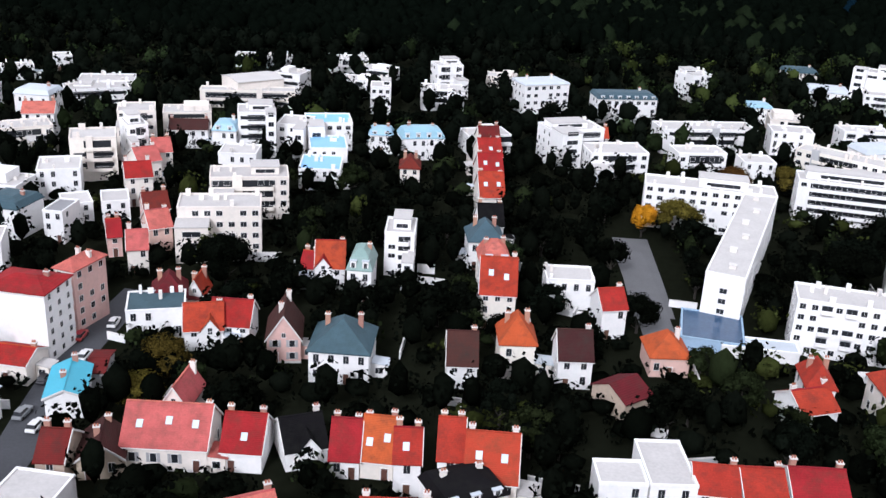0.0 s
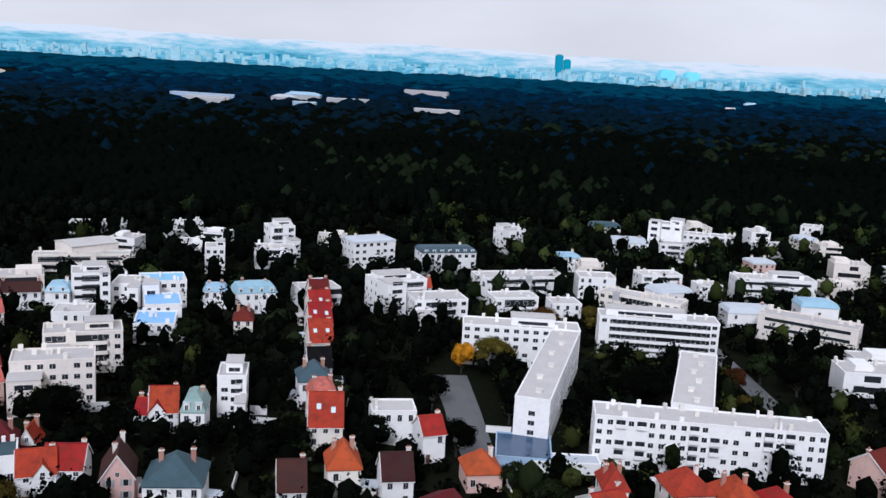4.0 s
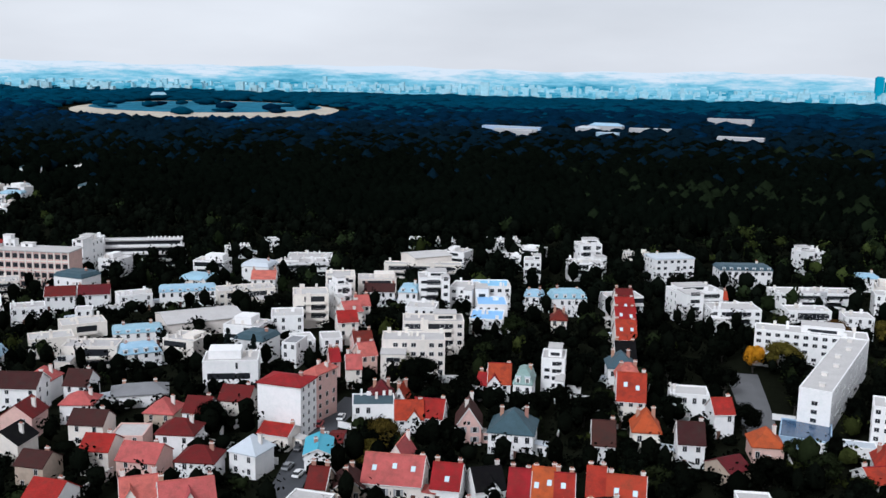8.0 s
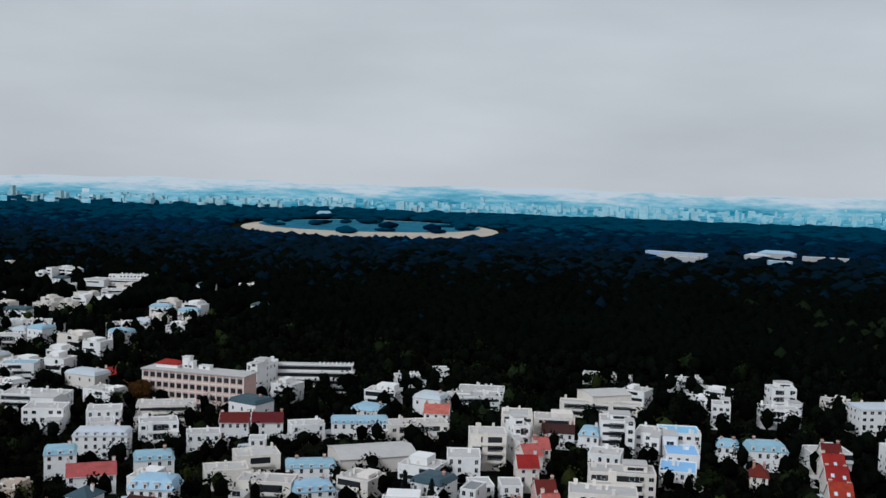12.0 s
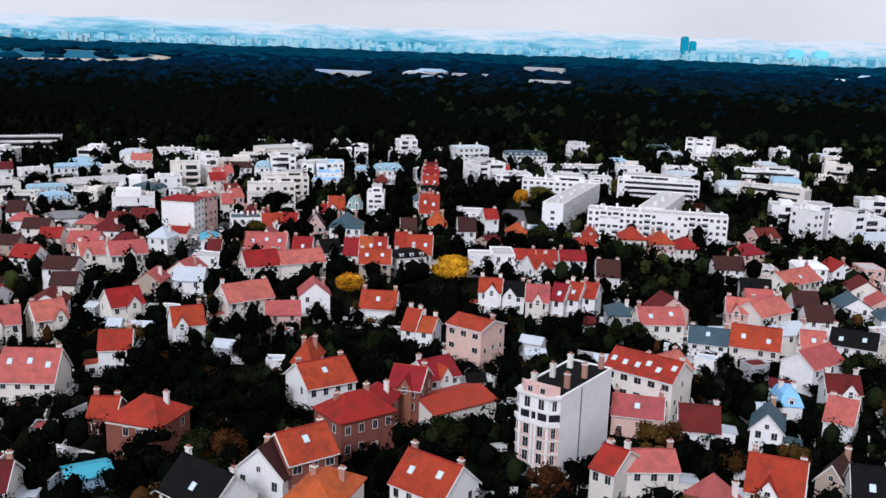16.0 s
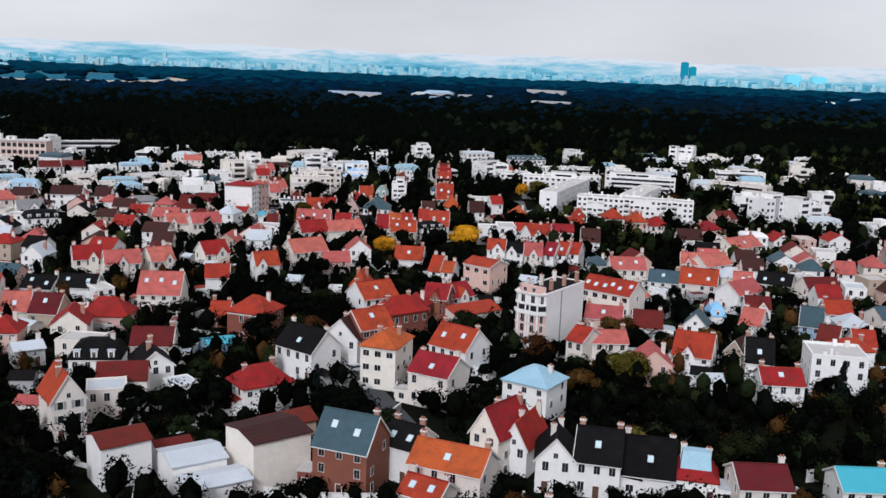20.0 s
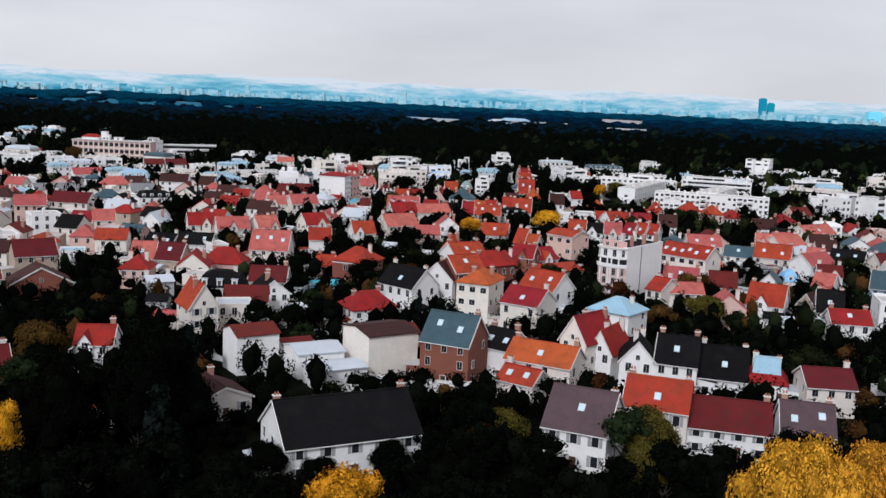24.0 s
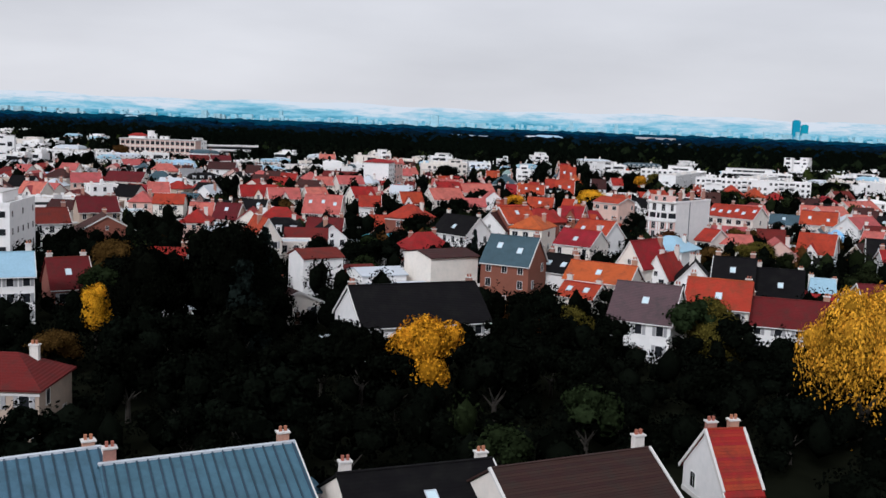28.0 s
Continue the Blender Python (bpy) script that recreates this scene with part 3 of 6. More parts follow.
    if kind == "gx" and win and w > 5.5 and r > 2.4 and not sky and not near and d < 12 and roof not in ("browntile", "redtile", "zincseam") and rnd.random() < 0.5:
        g, gr, gx = rnd.uniform(1.3, 1.9), min(r * 0.8, 2.3), rnd.uniform(-0.28, 0.28) * w
        f0, f1 = -d / 2 - 0.45, -d / 2 + gr / r * d / 2
        v = [(gx - g, f0, -0.3), (gx + g, f0, -0.3), (gx + g, f0, he), (gx, f0, he + gr), (gx - g, f0, he), (gx - g, -d / 2 + 0.1, -0.3), (gx + g, -d / 2 + 0.1, -0.3), (gx + g, -d / 2 + 0.1, he), (gx, f1, he + gr), (gx - g, -d / 2 + 0.1, he)]
        fg = part("front_gable", mesh("front_gable", v, [(0, 1, 2, 3, 4), (1, 6, 7, 2), (5, 0, 4, 9), (2, 7, 8, 3), (4, 3, 8, 9)], WALLS[wall]), ob)
        k, q = gr / g, 0.16
        v = []
        for yy, back in ((f0 - 0.25, 0), (f1 + 0.2, 1)):
            e = -d / 2 if back else yy
            v += [(gx - g - 0.25, e, he - 0.25 * k), (gx, yy, he + gr), (gx + g + 0.25, e, he - 0.25 * k), (gx - g - 0.25, e, he - 0.25 * k + q), (gx, yy, he + gr + q), (gx + g + 0.25, e, he - 0.25 * k + q)]
        part("gable_roof", mesh("gable_roof", v, [(3, 4, 10, 9), (4, 5, 11, 10), (0, 1, 4, 3), (1, 2, 5, 4), (0, 3, 9, 6), (5, 2, 8, 11), (0, 6, 7, 1), (1, 7, 8, 2)], ROOFS[roof]), fg)
        part("window", window_mesh(0.9, 1.4), fg, pose(gx, f0, he - 0.9))
    if kind == "gx" and win and w > 5:
        part("gutter", boxes("gutter", [(-w / 2 - 0.2, w / 2 + 0.2, -d / 2 - 0.5, -d / 2 - 0.38, he - 0.4 * r / (d / 2) - 0.02, he - 0.4 * r / (d / 2) + 0.1)], FRAME), ob)
    if kind in ("gx", "gy") and win and r > 1.2:
        a_, b_ = (w / 2, d / 2) if kind == "gx" else (d / 2, w / 2)
        k_ = r / b_
        o_ = 0.4
        turn = 0 if kind == "gx" else 90
        e_ = (side if kind == "gx" else -1) * (a_ + 0.27)
        v = []
        for yy, zz in ((-b_ - o_, he - o_ * k_), (0, he + r), (b_ + o_, he - o_ * k_)):
            v += [(e_ - 0.06, yy, zz - 0.12), (e_ + 0.06, yy, zz - 0.12), (e_ + 0.06, yy, zz + 0.25), (e_ - 0.06, yy, zz + 0.25)]
        f = [(q * 4 + i, q * 4 + (i + 1) % 4, q * 4 + 4 + (i + 1) % 4, q * 4 + 4 + i) for q in range(2) for i in range(4)] + [(3, 2, 1, 0), (8, 9, 10, 11)]
        part("bargeboard", mesh("bargeboard", v, f, STONE), ob, pose(0, 0, 0, 0, 0, turn))
        part("ridge_tile", boxes("ridge_tile", [(-a_ - 0.26, a_ + 0.26, -0.14, 0.14, he + r + 0.12, he + r + 0.27)], ROOFS[roof]), ob, pose(0, 0, 0, 0, 0, turn))
    if kind in ("hip", "gx", "man", "pyr") and win and he > 4.4 and rnd.random() < 0.7:
        part("cornice", boxes("cornice", [(-w / 2 - 0.1, w / 2 + 0.1, -d / 2 - 0.1, -d / 2 + 0.02, he - 0.5, he - 0.24)], STONE), ob)
    if win == 1 and not tall and w > 5.5 and rnd.random() < 0.55:
        aw, ad, ah = rnd.uniform(2.4, 3.6), rnd.uniform(2.6, 4.2), rnd.uniform(2.5, 3.1)
        s = rnd.choice((-1, 1))
        an = part("annex", boxes("annex", [(-aw / 2, aw / 2, -ad / 2, ad / 2, -0.3, ah)], WALLS[wall]), ob, pose(s * (w / 2 + aw / 2 - 0.02), rnd.uniform(-0.35, 0.1) * d, 0))
        part("annex_roof", boxes("annex_roof", [(-aw / 2 - 0.15, aw / 2 + 0.15, -ad / 2 - 0.15, ad / 2 + 0.15, ah, ah + 0.16)], ROOFS[rnd.choice(("zinc", "zinc", "gravel", roof))]), an, pose(0, 0, 0, 0, s * 6, 0))
        part("window", window_mesh(1.3, 1.3), an, pose(0, -ad / 2, 0.8))
    if kind == "man" and win and r > 1.5 and roof != "redman":
        nd = max(1, round(w / 3.2))
        hd = r * 0.5
        for k in range(nd):
            px = (k + 0.5) / nd * w - w / 2
            dm = kept(("dorm", round(hd, 1)), lambda: boxes("dormer", [(-0.65, 0.65, -0.1, 1.2, 0, hd), (-0.8, 0.8, -0.25, 1.3, hd, hd + 0.14)], [FRAME, ROOFS["zinc"]], [0, 1]))
            do = part("dormer", dm, ob, pose(px, -d / 2 + 0.05, he + 0.2))
            part("window", window_mesh(0.8, round(hd * 0.75, 1)), do, pose(0, -0.1, 0.12))
    if roof == "zincseam":
        slope = math.hypot(r, d / 2 + 0.4)
        n = int(w / 0.8)
        ang = math.degrees(math.atan2(r, d / 2))
        for k in range(n + 1):
            sm = kept(("seam", round(slope, 1)), lambda: boxes("seam", [(-0.06, 0.06, 0, slope, 0, 0.1)], SEAM))
            part("seam", sm, ob, pose(k / n * w - w / 2, -d / 2 - 0.4, he - 0.4 * r / (d / 2) + 0.2, ang, 0, 0))
        part("ridge_cap", boxes("ridge_cap", [(-w / 2 - 0.3, w / 2 + 0.3, -0.2, 0.2, he + r + 0.1, he + r + 0.28)], ROOFS["zinc"]), ob)
    if roof in ("browntile", "redtile"):
        ang = math.atan2(r, d / 2)
        n = int(math.hypot(r, d / 2) / 0.27)
        for k in range(n):
            t = k / n
            part("course", kept(("row", round(w, 1), roof), lambda: boxes("course", [(-w / 2 - 0.2, w / 2 + 0.2, 0, 0.31, 0, 0.05)], ROOFS[roof])), ob,
                 pose(0, -d / 2 * (1 - t), he + r * t + 0.21, math.degrees(ang) - 4, 0, 0))
        for s in (-1, 1):
            part("verge", boxes("verge", [(s * (w / 2 + 0.22) - 0.12, s * (w / 2 + 0.22) + 0.12, -0.1, math.hypot(r, d / 2), -0.05, 0.16)], STONE), ob, pose(0, -d / 2, he + 0.2, math.degrees(ang), 0, 0))
    return ob


def wood_edge(x):
    return 742 + 22 * math.sin(x / 70.0) + max(0, x - 200) * 0.1


def corner_tower(x, y, rot, w, d, he):
    """A corner block of six storeys and an attic: canted brick front with white quoins, sills and bands, a dark loggia below the eaves, a bare white party wall, dark roof with chimney stacks."""
    ob = new("apartment_building")
    ob.matrix_basis = pose(x, y, 0, 0, 0, rot)
    tagged(ob, "white and brick corner apartment block with a dark roof", "building")
    note(x, y, rot, w / 2, d / 2 + 1, he)
    fh = he / 6
    a, b = w / 2, 1.5
    part("wall", walls_mesh(w, d, he, 0, "flat", WALLS["white"]), ob)
    part("roof", boxes("roof", [(-a + 0.25, a - 0.25, -d / 2 + 0.25, d / 2 - 0.25, he, he + 0.25)], ROOFS["dark"]), ob)
    part("parapet", parapet_mesh(w, d, he, 0.5, WALLS["white"]), ob)
    plan = [(-a, -d / 2), (-a + 1.5, -d / 2 - b), (a - 1.5, -d / 2 - b), (a, -d / 2)]
    faces = [(0, 1, 5, 4), (1, 2, 6, 5), (2, 3, 7, 6), (4, 5, 6, 7), (3, 2, 1, 0)]

    def slab(name, parent, z0, z1, out, m):
        p = [(u - out if u < 0 else u + out, v - out, z0) for u, v in plan]
        return part(name, mesh(name, p + [(u, v, z1) for u, v, _ in p], faces, m), parent)
    tall, slim = window_mesh(1.15, 1.9), window_mesh(0.85, 1.9)
    ang = math.degrees(math.atan2(b, 1.5))
    for fl in range(6):
        z = fl * fh
        bay = slab("bay", ob, z, z + fh, 0.0, GLASS if fl == 4 else WALLS["pink"] if 0 < fl < 4 else WALLS["white"])
        slab("string_course", bay, z + fh - 0.22, z + fh, 0.16, STONE)
        if fl == 4:
            slab("balcony_front", bay, z, z + 0.85, 0.3, WALLS["white"])
            for u in (-a + 1.5, -0.6, 0.6, a - 1.5):
                part("pillar", kept("tower_pillar", lambda: boxes("pillar", [(-0.16, 0.16, -0.16, 0.16, 0, 1.5)], WALLS["white"])), bay, pose(u, -d / 2 - b - 0.05, z + 0.85))
            continue
        for u in (-1.35, 1.35):
            part("window", tall, bay, pose(u, -d / 2 - b, z + 0.32))
        for s in (-1, 1):
            part("window", slim, bay, pose(s * (a - 0.75), -d / 2 - b / 2, z + 0.32, 0, 0, ang * s))
            for u in (a - 1.5, 0.35):
                part("quoin", kept("tower_quoin", lambda: boxes("quoin", [(-0.2, 0.2, -0.1, 0.1, 0, 2.1)], WALLS["white"])), bay, pose(s * u, -d / 2 - b, z + 0.05))
        for k in range(5):
            if (fl + k) % 4 < 3:
                part("window", window_mesh(0.8, 1.4), ob, pose(-a, (k - 2) * d * 0.19, z + 0.7, 0, 0, -90))
    slab("cornice", ob, he, he + 0.3, 0.35, STONE)
    attic = slab("attic", ob, he + 0.3, he + 1.9, -0.5, WALLS["pink"])
    for u in (-1.2, 1.2):
        part("window", window_mesh(1.0, 1.1), attic, pose(u, -d / 2 - b + 0.5, he + 0.5))
    for k in range(6):
        part("chimney", chimney_mesh(1.5, k % 2 == 0), ob, pose(a * 0.6 if k % 2 else -a * 0.5, (k - 2.4) * d * 0.17, he + 1.2))
    part("party_wall_seam", boxes("party_wall_seam", [(a, a + 0.06, -d * 0.12, -d * 0.1, 0, he)], METAL), ob)
    return ob


def school(x, y, rot, w, d, he):
    """A long block of four storeys: pinkish wall, pale piers and floor bands, large dark windows, roof slab, a red pavilion and plant rooms on top."""
    ob = new("apartment_building")
    ob.matrix_basis = pose(x, y, 0, 0, 0, rot)
    tagged(ob, "long pinkish block with pale piers and large dark windows", "building")
    note(x, y, rot, w / 2, d / 2, he)
    part("wall", walls_mesh(w, d, he, 0, "flat", WALLS["pink"]), ob)
    part("roof", boxes("roof", [(-w / 2 - 0.5, w / 2 + 0.5, -d / 2 - 0.7, d / 2 + 0.5, he, he + 0.5)], ROOFS["gravel"]), ob)
    n, fh = 15, he / 4
    pier = boxes("pier", [(-0.22, 0.22, -0.3, 0.0, 0, he)], WALLS["cream"])
    for k in range(n + 1):
        part("pier", pier, ob, pose((k / n - 0.5) * (w - 0.5), -d / 2, 0))
    wm = window_mesh(2.1, 2.0, METAL)
    for fl in range(4):
        part("floor_band", boxes("floor_band", [(-w / 2, w / 2, -d / 2 - 0.2, -d / 2, fl * fh - 0.25, fl * fh + 0.35)], WALLS["cream"]), ob)
        for k in range(n):
            part("window", wm, ob, pose(((k + 0.5) / n - 0.5) * (w - 0.5), -d / 2, fl * fh + 1.0))
    pav = part("pavilion", boxes("pavilion", [(-5, 5, -3, 3, 0, 1.4)], WALLS["white"]), ob, pose(-w / 2 + 9, 1.5, he + 0.5))
    part("pavilion_roof", roof_mesh(10, 6, 1.4, 1.6, "hip", ROOFS["red"]), pav)
    for px, pw, ph in ((-w / 2 + 16.5, 3.4, 4.6), (-w / 2 + 18.6, 2.4, 2.8), (-w / 2 + 25, 5, 1.5)):
        plant = part("plant_room", boxes("plant_room", [(-pw / 2, pw / 2, -1.5, 1.5, 0, ph), (-pw / 2 - 0.2, pw / 2 + 0.2, -1.7, 1.7, ph, ph + 0.2)], [WALLS["white"], STONE], [0, 1]), ob, pose(px, 2.5, he + 0.5))
        part("window", window_mesh(1.2, 1.0), plant, pose(0, -1.5, 0.3))
    return ob


def terraces(x, y, rot, w, d):
    """A white block of receding terraces with dark glazing under each deck."""
    ob = new("apartment_building")
    ob.matrix_basis = pose(x, y, 0, 0, 0, rot)
    tagged(ob, "white stepped block with dark glazing under each terrace", "building")
    note(x, y, rot, w / 2, d / 2, 9)
    for k in range(4):
        z, a, b, f = k * 2.9, -w / 2 + k * 1.2, w / 2 - k * 0.6, -d / 2 + k * 1.9
        tier = part("tier", boxes("tier", [(a, b, f, d / 2, z - 0.3, z + 2.6)], WALLS["white"]), ob)
        part("glazing", boxes("glazing", [(a + 0.6, b - 0.6, f - 0.05, f + 0.02, z + 0.7, z + 2.2)], GLASS), tier)
        part("deck", boxes("deck", [(a - 0.4, b + 0.4, f - 1.0, d / 2 + 0.3, z + 2.6, z + 2.9)], ROOFS["gravel"]), tier)
        part("deck_rail", boxes("deck_rail", [(a - 0.4, b + 0.4, f - 1.0, f - 0.9, z + 2.9, z + 3.6)], WALLS["white"]), tier)
    for k in range(9):
        part("roof_rib", boxes("roof_rib", [(-0.2, 0.2, -2.5, 2.5, 0, 0.9)], WALLS["white"]), ob, pose(w * 0.08 + k * 1.9, 1.5, 11.6))
    part("stair_core", boxes("stair_core", [(-2, 2, -2.5, 2.5, -0.3, 14.2), (-1.2, 0.4, -1, 1, 14.2, 15.6)], WALLS["white"]), ob, pose(-w / 2 + 2.5, -d / 2 + 3, 0))
    return ob


# ---- trees ----
def unit(a):
    return a / np.linalg.norm(a, axis=-1, keepdims=True)


def ico(level):
    bm = bmesh.new()
    bmesh.ops.create_icosphere(bm, subdivisions=level, radius=1.0)
    v = np.array([q.co[:] for q in bm.verts])
    f = np.array([[q.index for q in p.verts] for p in bm.faces])
    bm.free()
    return v, f


def leaf_quads(rg, c, n, size, long, wide):
    """Four corners for each leaf spray at c, lying across the way n, which is shaken a little."""
    n = unit(n + rg.normal(size=n.shape) * 0.42)
    a = unit(np.cross(n, rg.normal(size=n.shape)))
    b = np.cross(n, a)
    s = size * rg.uniform(0.6, 1.3, (*n.shape[:-1], 1))
    return np.stack([c - a * s * long, c + b * s * wide, c + a * s * long, c - b * s * wide], -2)


def crown_mesh(seed, kind):
    """A crown of leaf sprays that cover many uneven lobes, gathered in a body of radius 1 and height 2."""
    rg = np.random.default_rng(seed)
    lobes, per, size = {"willow": (46, 560, 0.021), "dense": (30, 190, 0.044), "conifer": (60, 22, 0.1), "poplar": (40, 26, 0.1)}.get(kind, (16, 52, 0.085))
    u = unit(rg.normal(size=(lobes, 3)))
    u[:, 2] = np.where(u[:, 2] < -0.45, -u[:, 2], u[:, 2])
    c = u * rg.uniform(0.42, 0.72, (lobes, 1))
    r = rg.uniform(0.24, 0.46, (lobes, 1, 1))
    if kind == "conifer":
        h, ang = rg.uniform(0, 1, lobes) ** 1.3, rg.uniform(0, TAU, lobes)
        rr = (1 - h) * 0.6 * rg.uniform(0.7, 1.05, lobes)
        c, r = np.stack([np.cos(ang) * rr, np.sin(ang) * rr, h * 2.2 - 0.9], 1), r * 0.45
    if kind == "poplar":
        c[:, :2] *= 0.45
        r = r * 0.6
    if kind == "willow":
        c[:, 2] = c[:, 2] * 0.75 + 0.12
        r = r * 0.72
    v = unit(rg.normal(size=(lobes, per, 3)))
    back = (v * u[:, None]).sum(-1, keepdims=True) < -0.25
    v = np.where(back, -v, v)
    p = c[:, None] + v * r * rg.uniform(0.82, 1.06, (lobes, per, 1))
    if kind == "willow":
        p[:, :, 2] -= np.abs(rg.normal(size=(lobes, per))) * 0.2 * (1.1 - v[:, :, 2])
    p[:, :, 2] = p[:, :, 2] * 0.95 + 1.0
    q = leaf_quads(rg, p, v, size, 0.75, 0.5)
    if kind == "willow":
        q[..., 2] = p[..., None, 2] + (q[..., 2] - p[..., None, 2]) * 1.9
    q = q.reshape(-1, 3)
    v, f = [tuple(map(float, k)) for k in q], [(k, k + 1, k + 2, k + 3) for k in range(0, len(q), 4)]
    hv, hf = ico(1)
    for a, b in zip(c, r.ravel() * 0.9):
        k = len(v)
        v += [tuple(map(float, (*(a[:2] + g[:2] * b * 0.86), (a[2] + g[2] * b * 0.86) * 0.95 + 1.0))) for g in hv * rg.uniform(0.8, 1.05, (len(hv), 1))]
        f += [tuple(int(i) + k for i in g) for g in hf]
    return v, f


def trunk_mesh(seed):
    """A tapered trunk with forking limbs, for a crown of radius 1 and height 2 that stands on it at z 0."""
    rg = np.random.default_rng(seed)
    v, f = [], []

    def limb(p0, p1, r0, r1):
        k, n = len(v), 6
        ax = np.array(p1) - np.array(p0)
        ax /= np.linalg.norm(ax)
        e = np.cross(ax, (0.3, 1, 0.2))
        e /= np.linalg.norm(e)
        g = np.cross(ax, e)
        for p, r in ((p0, r0), (p1, r1)):
            for i in range(n):
                v.append(tuple(np.array(p) + (e * math.cos(TAU * i / n) + g * math.sin(TAU * i / n)) * r))
        for i in range(n):
            f.append((k + i, k + (i + 1) % n, k + n + (i + 1) % n, k + n + i))
        f.append(tuple(k + n + i for i in range(n)))
    limb((0, 0, -0.75), (0, 0, 0.45), 0.1, 0.075)
    for q in range(6):
        a = TAU * q / 6 + rg.uniform(-0.3, 0.3)
        z0 = rg.uniform(0.1, 0.45)
        limb((0, 0, z0), (math.cos(a) * 0.4, math.sin(a) * 0.4, z0 + rg.uniform(0.4, 0.8)), 0.05, 0.015)
    return v, f


CROWNS, TRUNKS = {}, [mesh("trunk", *trunk_mesh(s), BARK) for s in range(3)]
for kind_, colours, seeds in (("round", ("dark", "green", "yellow", "olive", "rust"), 4), ("dense", ("yellow", "olive", "rust", "dark"), 3), ("willow", ("willow",), 2), ("conifer", ("conifer",), 2), ("poplar", ("dark",), 1)):
    for s_ in range(seeds):
        vf = crown_mesh(s_ + 3, kind_)
        for c_ in colours:
            CROWNS.setdefault((kind_, c_), []).append(mesh("crown", *vf, LEAF[c_]))
SAY_TREE = {"dark": "dark green leafy tree in full leaf", "green": "mid-green leafy tree in full leaf", "yellow": "golden yellow autumn tree with dense leaves", "olive": "olive-yellow autumn tree with dense leaves", "rust": "rust-brown autumn tree with thinning leaves",
            "willow": "weeping willow with drooping golden leaves", "conifer": "dark conifer with a pointed crown"}


def tree(x, y, h, r, colour="dark", form="round", z=0.0):
    rnd = random.Random(int(x * 53 + y * 17))
    ob = new("tree")
    ob.matrix_basis = pose(x, y, z, 0, 0, rnd.uniform(0, 360))
    tagged(ob, SAY_TREE[colour] + (" among houses" if colour in ("dark", "green") else ""), "tree")
    lift = h * (0.16 if form == "round" else 0.06)
    sz = (h - lift) / 2
    m = Matrix.Translation((0, 0, lift)) @ Matrix.Diagonal((r, r, sz, 1))
    part("crown", rnd.choice(CROWNS[(form, colour)]), ob, m)
    part("trunk", rnd.choice(TRUNKS), ob, Matrix.Translation((0, 0, lift)) @ Matrix.Diagonal((r * 0.8, r * 0.8, max(lift / 0.7, sz * 0.6), 1) if form in ("round", "dense", "willow") else (r * 0.3, r * 0.3, sz * 0.6, 1)))
    return ob


def lone_tree(x, y, h, r, colour, form="round"):
    """A tree that stands out: bushes keep clear of it."""
    if y > 150 and colour not in ("dark", "conifer", "olive", "rust"):
        LONE.append((x, y, r))
    return tree(x, y, h, r, colour, form)


def inside(x, y, margin):
    for fx, fy, rot, a, b, he in FOOT.get((int(x // 40), int(y // 40)), ()):
        dx, dy = x - fx, y - fy
        c, s = math.cos(radians(rot)), math.sin(radians(rot))
        if abs(dx * c + dy * s) < a + margin and abs(-dx * s + dy * c) < b + margin:
            return True
    return False


def strip(name, pts, width, z, material, label):
    """A road or path as one band along a line of points."""
    v, f = [], []
    P = [Vector((a, b)) for a, b in pts]
    for i, p in enumerate(P):
        t = (P[min(i + 1, len(P) - 1)] - P[max(i - 1, 0)]).normalized()
        nrm = Vector((-t.y, t.x)) * width / 2
        v += [(p.x + nrm.x, p.y + nrm.y, z), (p.x - nrm.x, p.y - nrm.y, z), (p.x + nrm.x, p.y + nrm.y, -0.2), (p.x - nrm.x, p.y - nrm.y, -0.2)]
    for i in range(len(P) - 1):
        k = i * 4
        f += [(k + 1, k + 5, k + 4, k), (k, k + 4, k + 6, k + 2), (k + 3, k + 7, k + 5, k + 1)]
    ob = new(name, mesh(name, v, f, material))
    ROADS.append((P, width / 2))
    return tagged(ob, label, "road", kind="structure")


ROADS = []
LONE = []


def on_road(x, y, m):
    q = Vector((x, y))
    for P, hw in ROADS:
        for a, b in zip(P, P[1:]):
            ab = b - a
            t = max(0, min(1, (q - a).dot(ab) / ab.length_squared))
            if (q - a - ab * t).length < hw + m:
                return True
    return False


CAR_PAINT = [mat(n_, c_, 0.3, 0.06, 0.5, 2.0) for n_, c_ in (("white_car_paint", (0.7, 0.7, 0.7)), ("grey_car_paint", (0.2, 0.21, 0.22)), ("black_car_paint", (0.02, 0.02, 0.025)), ("silver_car_paint", (0.45, 0.46, 0.48)), ("red_car_paint", (0.3, 0.02, 0.02)))]
RUBBER = mat("tyre_rubber", (0.02, 0.02, 0.02), 0.9, 0.2)


